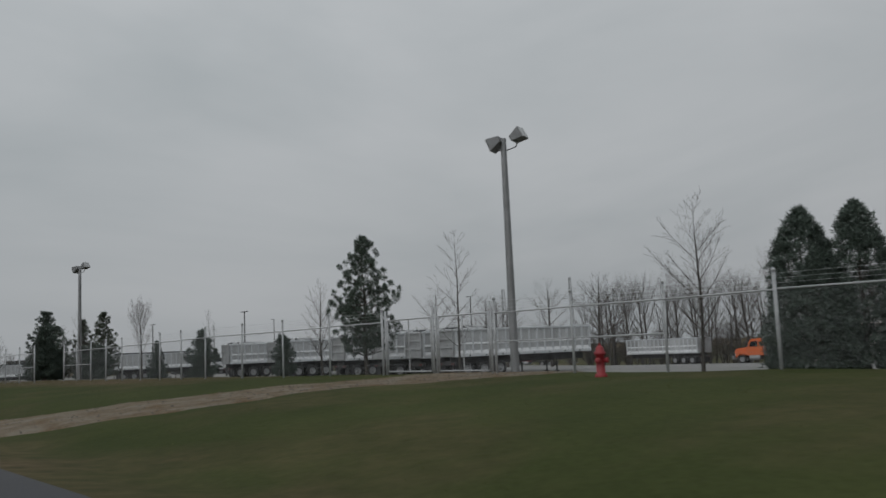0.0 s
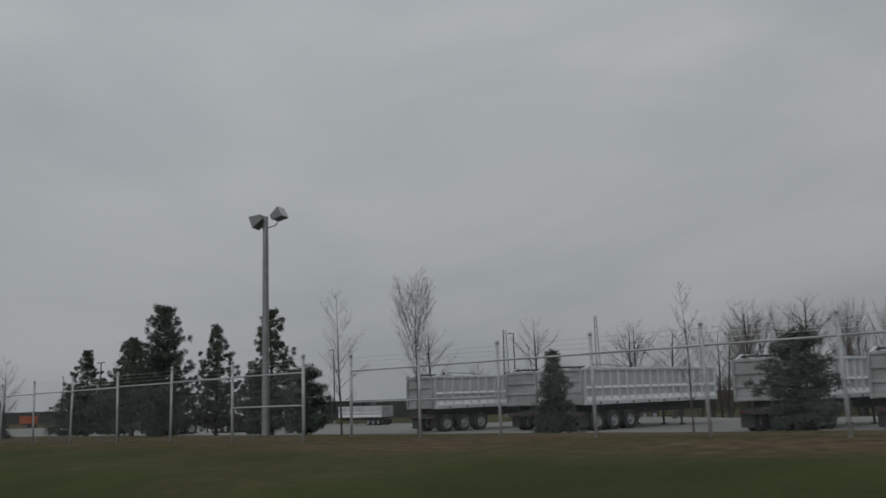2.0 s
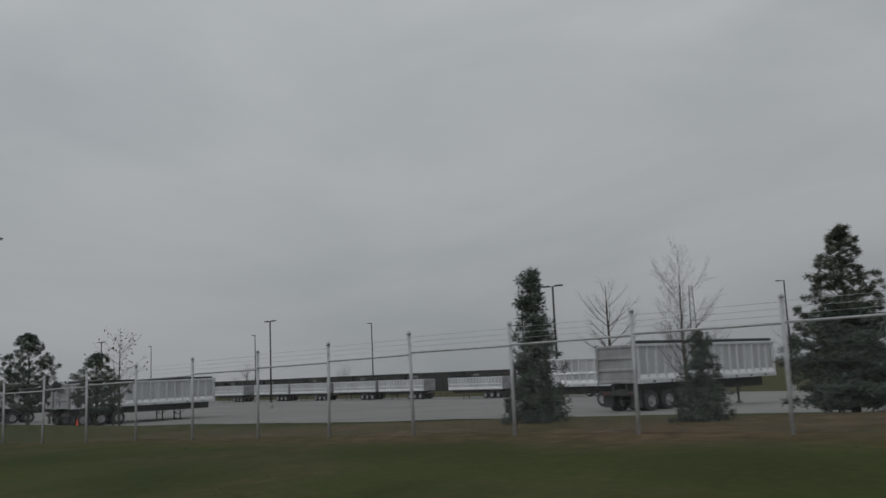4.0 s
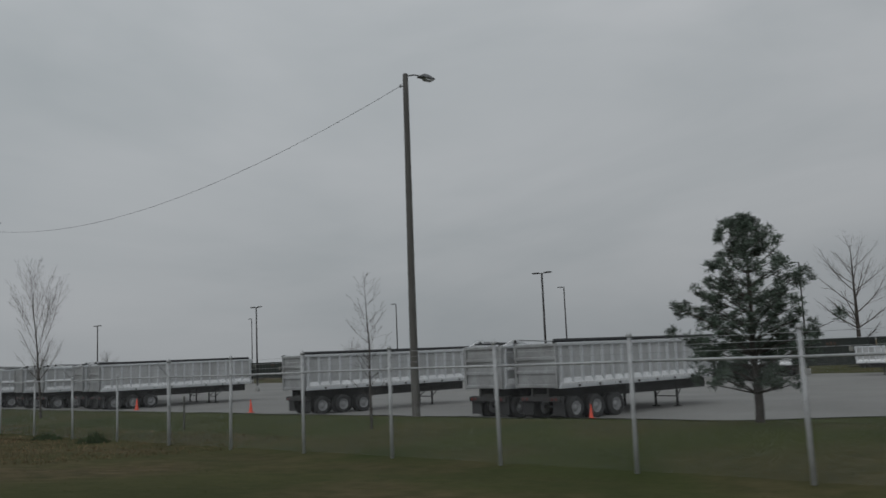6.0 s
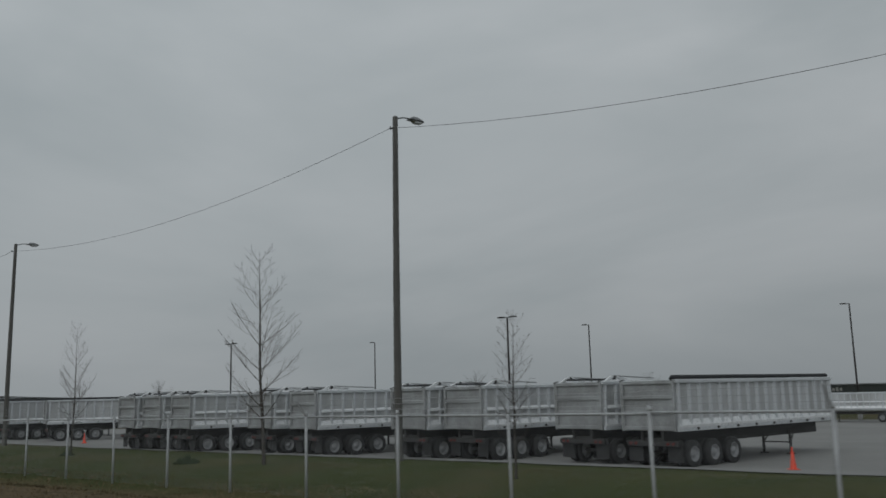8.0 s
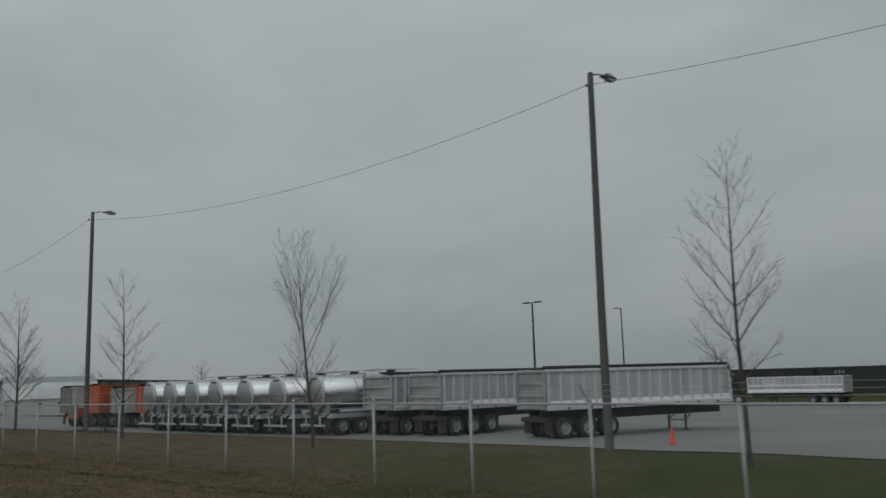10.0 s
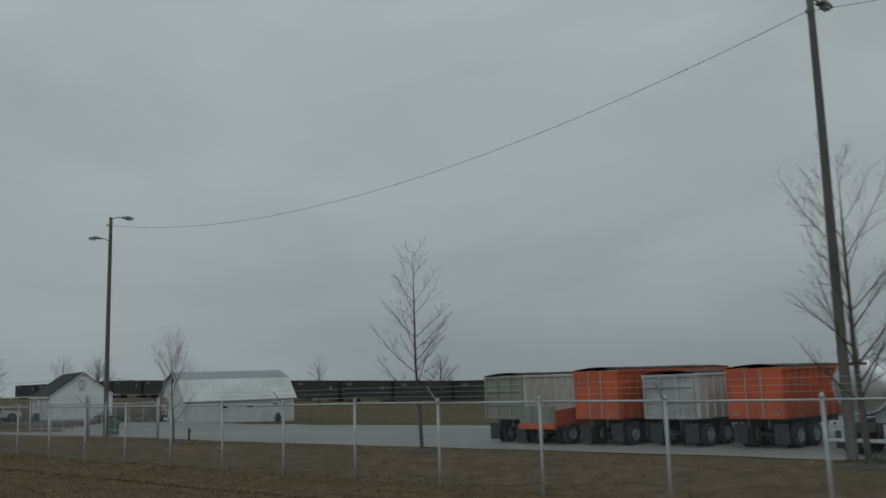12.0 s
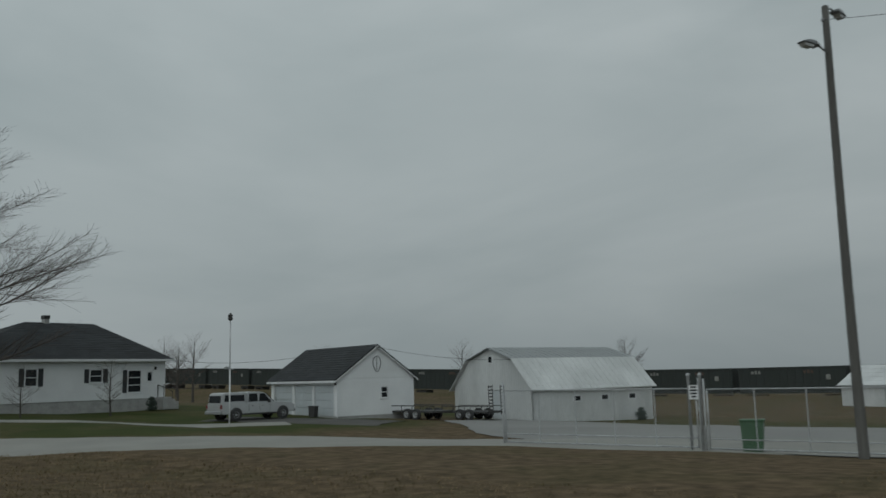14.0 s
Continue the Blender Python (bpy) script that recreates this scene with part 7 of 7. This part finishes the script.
def mast(x, y, top, r):
    """A slim lattice mast far beyond the lot."""
    z = land(x, y)
    root = empty("lattice_mast", pose(x, y, z), "slim grey lattice mast beyond the lot", "mast", "far masts")
    h, n = top - z, 14
    feet = [(r * math.cos(a), r * math.sin(a)) for a in (0.5, 2.6, 4.7)]
    for k, (u, v) in enumerate(feet):
        bm = bmesh.new()
        rod(bm, (u, v, -0.3), (u * 0.35, v * 0.35, h), 0.09, 0.06, n=6)
        part("mast_leg", bm, M_STEELPOLE, root)
        bm = bmesh.new()
        u2, v2 = feet[(k + 1) % 3]
        for i in range(n):
            a, b = 1 - 0.65 * i / n, 1 - 0.65 * (i + 1) / n
            rod(bm, (u * a, v * a, h * i / n), (u2 * b, v2 * b, h * (i + 1) / n), 0.04, n=4)
        part("lattice", bm, M_STEELPOLE, root)


mast(-136.5, 150.0, 17.5, 0.8)
mast(-161.0, 152.0, 16.6, 1.1)

# service cable between the house and the garage
bm = bmesh.new()
ca, cb = Vector((-367.0, 38.1, 1.0 + HE)), pose(-351.7, 41.1, gz, 0, 0, -15.5) @ Vector((-GW - 0.05, GD / 2, GP - 0.35))
for i in range(14):
    p, q = [ca.lerp(cb, u) - Vector((0, 0, 1.6 * u * (1 - u))) for u in (i / 14, (i + 1) / 14)]
    rod(bm, p, q, 0.014, n=5)
part("service_cable", bm, M_CHASSIS)
tagged(bpy.data.objects["service_cable"], "thin black cable slung between house and garage", "cable")

bm = bmesh.new()
ca, cb = pose(-351.7, 41.1, gz, 0, 0, -15.5) @ Vector((0.2, GD / 2, GP - 0.1)), pose(-342.9, 50.9, bz, 0, 0, -17) @ Vector((-2.0, 0.0, BK))
for i in range(14):
    p, q = [ca.lerp(cb, u) - Vector((0, 0, 1.2 * u * (1 - u))) for u in (i / 14, (i + 1) / 14)]
    rod(bm, p, q, 0.012, n=5)
tagged(part("barn_cable", bm, M_CHASSIS), "thin black cable slung between garage and barn", "cable")

# birdhouse pole beside the drive
fz = land(-353.4, 33.7) + 0.2
root = empty("birdhouse_pole", pose(-353.4, 33.7, fz) @ Matrix.Scale(0.95, 4), "slim white pole with a small birdhouse on top", "pole")
bm = bmesh.new()
rod(bm, (0, 0, -0.2), (0, 0, 3.2), 0.045)
part("lower_pole", bm, M_TRIM, root, smooth=True)
bm = bmesh.new()
rod(bm, (0, 0, 3.2), (0, 0, 6.5), 0.03)
part("upper_pole", bm, M_GALV, root, smooth=True)
bm = bmesh.new()
lathe(bm, [(0.05, 6.3), (0.16, 6.38), (0.14, 6.62), (0.19, 6.64), (0.02, 6.82)], 10)
part("birdhouse", bm, M_CHASSIS, root, "small dark birdhouse")
bm = bmesh.new()
rod(bm, (-0.5, 0, 3.25), (0.35, 0, 3.2), 0.02)
box(bm, -0.52, -0.2, -0.1, 0.1, 3.25, 3.4, 0.02)
part("cross_arm", bm, M_GALV, root)


def bin_(x, y, rz, size, paint, label):
    root = empty("rubbish_bin", pose(x, y, land(x, y) + 0.02, 0, 0, rz) @ Matrix.Scale(size, 4), label, "bin")
    bm = bmesh.new()
    prism(bm, [(-0.28, 0.05), (-0.33, 0.95), (0.35, 0.95), (0.28, 0.05)], "y", -0.28, 0.28)
    part("bin_body", bm, paint, root)
    bm = bmesh.new()
    box(bm, -0.36, 0.38, -0.31, 0.31, 0.95, 1.02, 0.02)
    part("lid", bm, paint, root)
    for x_ in (-0.22, 0.22):
        bm = bmesh.new()
        rod(bm, (x_ - 0.03, 0.27, 0.1), (x_ + 0.03, 0.27, 0.1), 0.1, n=14)
        part("bin_wheel", bm, M_TYRE, root)


bin_(-353.5, 40.6, 10, 0.75, M_CHASSIS, "dark wheeled rubbish bin by the garage")
bin_(-320.9, 31.0, 15, 1.12, M_BINGREEN, "green wheeled rubbish bin behind the sliding gate")


def utility_trailer(x, y, rz, ramps):
    root = empty("utility_trailer", pose(x, y, land(x, y) + 0.02, 0, 0, rz), "dark low utility trailer with " + ("two upright slatted ramps" if ramps else "open rails"), "trailer")
    bm = bmesh.new()
    box(bm, -0.9, 0.9, 0, 4.2, 0.5, 0.62, 0.01)
    part("deck", bm, M_CHASSIS, root)
    for s in (-1, 1):
        bm = bmesh.new()
        rod(bm, (s * 0.9, 0, 0.95), (s * 0.9, 4.2, 0.95), 0.03)
        for k in range(5):
            rod(bm, (s * 0.9, k * 1.05, 0.6), (s * 0.9, k * 1.05, 0.95), 0.025)
        part("side_rail", bm, M_CHASSIS, root)
        for yy in (1.6, 2.45):
            wheel(root, s * 1.0, yy, 0.39, s, TYRE_C, RIM_C)
    bm = bmesh.new()
    rod(bm, (-0.4, 4.2, 0.55), (0, 5.4, 0.5), 0.05)
    rod(bm, (0.4, 4.2, 0.55), (0, 5.4, 0.5), 0.05)
    part("drawbar", bm, M_CHASSIS, root)
    for s in (-0.62, 0.62) if ramps else ():
        bm = bmesh.new()
        for u in (s - 0.2, s + 0.2):
            rod(bm, (u, -0.05, 0.35), (u, -0.02, 2.35), 0.028, n=6)
        rp = part("ramp", bm, M_CHASSIS, root)
        for k in range(9):
            bm = bmesh.new()
            box(bm, s - 0.2, s + 0.2, -0.06, -0.02, 0.45 + k * 0.22, 0.53 + k * 0.22)
            part("ramp_slat", bm, M_CHASSIS, rp)


utility_trailer(-344.5, 48.9, 86, True)
utility_trailer(-346.4, 45.6, 84, False)

# ---------------------------------------------------------------- freight train and the distance
def rail_car():
    root = empty("rail_car", Matrix(), "dark freight car with faded markings on the far track", "rail car", "freight cars of the train")
    L, W = 15.6, 2.9
    bm = bmesh.new()
    prism(bm, [(-W / 2, 1.15), (-W / 2, 4.75), (-W / 2 + 0.1, 4.85), (W / 2 - 0.1, 4.85), (W / 2, 4.75), (W / 2, 1.15)], "x", 0.3, L - 0.3)
    part("car_body", bm, M_TRAIN, root)
    rib = bmesh.new()
    box(rib, -0.06, 0.06, -W / 2 - 0.07, -W / 2 + 0.01, 1.15, 4.8)
    rib_me = mesh_of("side_rib", rib, M_TRAIN)
    for i in range(14):
        part("side_rib", rib_me, None, root, m=Matrix.Translation((0.6 + (L - 1.2) * i / 13, 0, 0)))
    bm = bmesh.new()
    box(bm, 0.2, L - 0.2, -W / 2 - 0.1, -W / 2, 4.6, 4.85)
    box(bm, 0.2, L - 0.2, -W / 2 - 0.1, -W / 2, 1.1, 1.35)
    part("side_sill", bm, M_TRAIN, root)
    for k, (x, mt) in enumerate(((2.2, M_MARK), (9.6, M_MARKR))):
        for j in range(3):
            bm = bmesh.new()
            box(bm, x + 0.5 * j, x + 0.5 * j + 0.34, -W / 2 - 0.085, -W / 2 - 0.072, 3.9, 4.3 + 0.1 * (j % 2))
            part("marking", bm, mt, root, "short faded paint bar")
    bm = bmesh.new()
    box(bm, 12.6, 13.2, -W / 2 - 0.085, -W / 2 - 0.072, 3.0, 3.7)
    part("marking", bm, M_MARK, root, "short faded paint bar")
    for x in (2.4, L - 2.4):
        bm = bmesh.new()
        box(bm, x - 1.3, x + 1.3, -1.05, 1.05, 0.45, 0.9, 0.05)
        bogie = part("bogie", bm, M_CHASSIS, root)
        for dx in (-0.85, 0.85):
            bm = bmesh.new()
            rod(bm, (x + dx, -0.95, 0.45), (x + dx, 0.95, 0.45), 0.45, n=16)
            part("wheelset", bm, M_CHASSIS, bogie)
    return root


car = rail_car()
TY = 131.0
first = True
for i in range(26):
    x = -566.0 + 16.0 * i
    m = pose(x, TY, -2.35 + rise(x), 0, math.degrees(math.atan2(rise(x) - rise(x + 15.6), 15.6)), 0)
    if first:
        car.matrix_basis = m
        first = False
    else:
        copy_thing(car, m)
bm = bmesh.new()
for s in (-0.72, 0.72):
    for a, b in ((-700, -500), (-500, -370), (-370, 200)):
        prism(bm, [(a, -2.5 + rise(a)), (b, -2.5 + rise(b)), (b, -2.34 + rise(b)), (a, -2.34 + rise(a))], "y", TY + s - 0.04, TY + s + 0.04)
tagged(part("railway_track", bm, M_CHASSIS), "steel rails of the far track", "track", kind="structure")
verts, faces = [], []
for i in range(226):
    x = -700 + 4.0 * i
    for y, z in ((-5.5, -2.9), (-2.2, -2.48), (2.2, -2.48), (5.5, -2.9)):
        verts.append((x, TY + y, z + rise(x) + 0.03 * noise.noise((x, y, 1))))
for i in range(225):
    for j in range(3):
        k = i * 4 + j
        faces.append((k, k + 1, k + 5, k + 4))
me = raw("railway_bank", verts, faces, M_GRAVEL)
me.flip_normals()
tagged(new("railway_bank", me), "low gravel bank under the track", "bank", kind="structure")

put_tree(B_ROUND, -374.5, 126, 9.6, 10.0, 40, "dense round leafless tree by the far track", "bare_tree", "distant leafless trees", 0.95)
FARTREES = [(-439, 92, 11.5, 1), (-281, 138, 9.0, 0), (-430, 80, 10, 1), (-410, 96, 8.5, 0), (-330, 140, 6.5, 1), (-170.5, 138, 19.5, 1),
            (-160, 141, 12, 0), (-86.3, 60, 8.3, 1), (-84.5, 80, 8.8, 0), (-88.5, 80, 9.6, 1), (-92.0, 85, 9.8, 0), (-76.5, 80, 10.6, 1), (-73.0, 85, 11.4, 0), (-402, 120, 9, 1), (-455, 100, 11, 0), (-245, 140, 7.5, 1),
            (-152, 141, 10.5, 0), (-140, 143, 11, 1), (-470, 110, 10, 0), (-480, 88, 12, 1), (-420, 60, 10.5, 0)]
for x, y, h, k in FARTREES:
    put_tree((B_BIG, B_BIG2)[k], x, y, h, 10.0, (x * 37) % 360, "leafless tree in the distance beyond the lot", "bare_tree", "distant leafless trees", 1.15)
rnd_w = random.Random(77)
for i in range(112):
    x = -94 + 1.05 * i + rnd_w.uniform(-1.2, 1.2)
    y = 107 + rnd_w.uniform(-6, 9)
    put_tree((B_FAR, B_FAR2)[i % 2], x, y, rnd_w.uniform(10.2, 12.8), 10.0, rnd_w.uniform(0, 360), "tall leafless tree in the wood edge behind the lot", "bare_tree", "wood edge trees", rnd_w.uniform(0.75, 1.0))
for i in range(92):
    put_tree(B_BRUSH, -97 + 1.2 * i + rnd_w.uniform(-1, 1), 104.5 + rnd_w.uniform(-2, 5), rnd_w.uniform(3.2, 6.4), 5.0, rnd_w.uniform(0, 360), "dense leafless brush at the foot of the wood edge", "bare_shrub", "wood edge brush", 1.9)
put_tree(B_OAK, -361.4, 20.9, 16.4, 10.0, 130, "large old leafless tree on the lawn beside the house", "bare_tree", "", 1.22)
put_tree(B_WIDE, -363.75, 32.05, 3.7, 6.0, 30, "small leafless ornamental tree in front of the house", "bare_tree", "", 1.3)
put_tree(B_WIDE, -361.5, 25.0, 3.0, 6.0, 130, "small leafless ornamental tree in front of the house", "bare_tree", "", 1.3)


# ---------------------------------------------------------------- ground cover
def on_drive(x, y):
    p = Vector((x, y))
    for a, b in zip(DRIVE, DRIVE[1:]):
        a, b = Vector(a), Vector(b)
        t = min(1.0, max(0.0, (p - a).dot(b - a) / (b - a).length_squared))
        if (a + (b - a) * t - p).length < 3.7:
            return True
    return False


def blades(name, n, area, hmin, hmax, material, seed, label, dens=None):
    rs = np.random.RandomState(seed)
    v, f = [], []
    made = 0
    while made < n:
        x, y = rs.uniform(area[0], area[1]), rs.uniform(area[2], area[3])
        if (drive_side(y, -1) - 0.2 < x < drive_side(y, 1) + 0.2) or (x < -315 and on_drive(x, y)) or (dens and rs.rand() > dens(x, y)):
            made += 1 if dens is None else 0
            if dens is None:
                continue
            made += 1
            continue
        z = land(x, y) - 0.02
        h = rs.uniform(hmin, hmax)
        for _ in range(3):
            a = rs.uniform(0, 6.283)
            dx, dy = math.cos(a), math.sin(a)
            w = h * 0.10
            ox, oy = rs.normal(0, 0.03, 2)
            k = len(v)
            v += [(x + ox - dy * w, y + oy + dx * w, z), (x + ox + dy * w, y + oy - dx * w, z), (x + ox + dx * h * 0.5, y + oy + dy * h * 0.5, z + h)]
            f.append((k, k + 1, k + 2))
        made += 1
    tagged(new(name, raw(name, v, f, material)), label, "grass", kind="stuff")


blades("dry_grass", 100000, (-385, -150, 7, 17), 0.03, 0.11, M_BLADE, 1, "short dry brown grass beside the road")
blades("green_grass", 60000, (-175, 8, 6, 20), 0.02, 0.055, M_BLADE_G, 2, "short green grass of the verge")
blades("lot_grass", 26000, (-250, -110, 15, 26), 0.03, 0.07, M_BLADE_G, 3, "green grass inside the fence")
blades("lot_dry_grass", 14000, (-315, -245, 15, 28), 0.04, 0.12, M_BLADE, 4, "dry grass inside the fence")


blades("ledge_grass", 9000, (-310, -160, 13.15, 13.4), 0.03, 0.11, M_TUFT, 5, "dark ragged dry tufts along the edge of the verge", lambda x, y: 0.7 + 0.7 * noise.noise((x * 0.35, 0.0, 3.0)))


def weed(x, y, r, h, seed):
    rnd = random.Random(seed)
    v, f = [], []
    for _ in range(260):
        a, q = rnd.uniform(0, 6.28), r * math.sqrt(rnd.random())
        px_, py_ = x + q * math.cos(a), y + q * math.sin(a) * 0.6
        z = land(px_, py_) - 0.02
        hh = h * rnd.uniform(0.4, 1.0) * (1.1 - q / r)
        d = Vector((rnd.gauss(0, 0.3), rnd.gauss(0, 0.3), 1)).normalized()
        s = d.orthogonal().normalized() * 0.03
        p = Vector((px_, py_, z))
        k = len(v)
        v += [p - s, p + s, p + d * hh]
        f.append((k, k + 1, k + 2))
    tagged(new("weed_clump", raw("weed_clump", v, f, M_DARKGREEN)), "dark green weed clump at the fence line", "weeds", "weed clumps", kind="stuff")


for i, (x, y, r, h) in enumerate([(-165.5, 13.6, 1.1, 0.55), (-160.5, 13.8, 0.8, 0.45), (-171, 14.0, 0.9, 0.5), (-176, 14.2, 0.7, 0.4), (-157.0, 13.7, 0.8, 0.6), (-203, 19.6, 0.7, 0.5), (-268.5, 26.2, 1.6, 0.6), (-271.0, 26.0, 1.2, 0.5), (-213.0, 20.1, 0.5, 0.4)]):
    weed(x, y, r, h, i)

v, f = [], []
rs = random.Random(9)
for _ in range(900):
    y = rs.uniform(4.2, 28)
    x = rs.uniform(drive_side(y, -1), drive_side(y, 1))
    s = rs.uniform(0.012, 0.045)
    z = land(x, y) + 0.035
    k = len(v)
    v += [(x - s, y - s * 0.7, z - s * 0.3), (x + s, y - s * 0.6, z - s * 0.3), (x + s * 0.8, y + s, z - s * 0.3), (x - s, y + s * 0.8, z - s * 0.3), (x + rs.uniform(-s, s) * 0.4, y, z + s * 0.6)]
    f += [(k, k + 1, k + 4), (k + 1, k + 2, k + 4), (k + 2, k + 3, k + 4), (k + 3, k, k + 4)]
tagged(new("loose_stones", raw("loose_stones", v, f, M_STONE)), "pale loose stones on the gravel drive", "stones", kind="stuff")
for x, y in ((-283.5, 21.4), (-298.3, 21.6), (-270.0, 21.6)):
    bm = bmesh.new()
    lathe(bm, [(0.75, -0.03), (0.6, 0.06), (0.2, 0.12)], 20)
    for q in bm.verts:
        q.co.z += 0.02 * noise.noise(q.co * 5)
    tagged(part("mulch_ring", bm, M_MULCH, None, m=pose(x, y, land(x, y))), "dark mulch ring round a young tree", "mulch", "mulch rings")
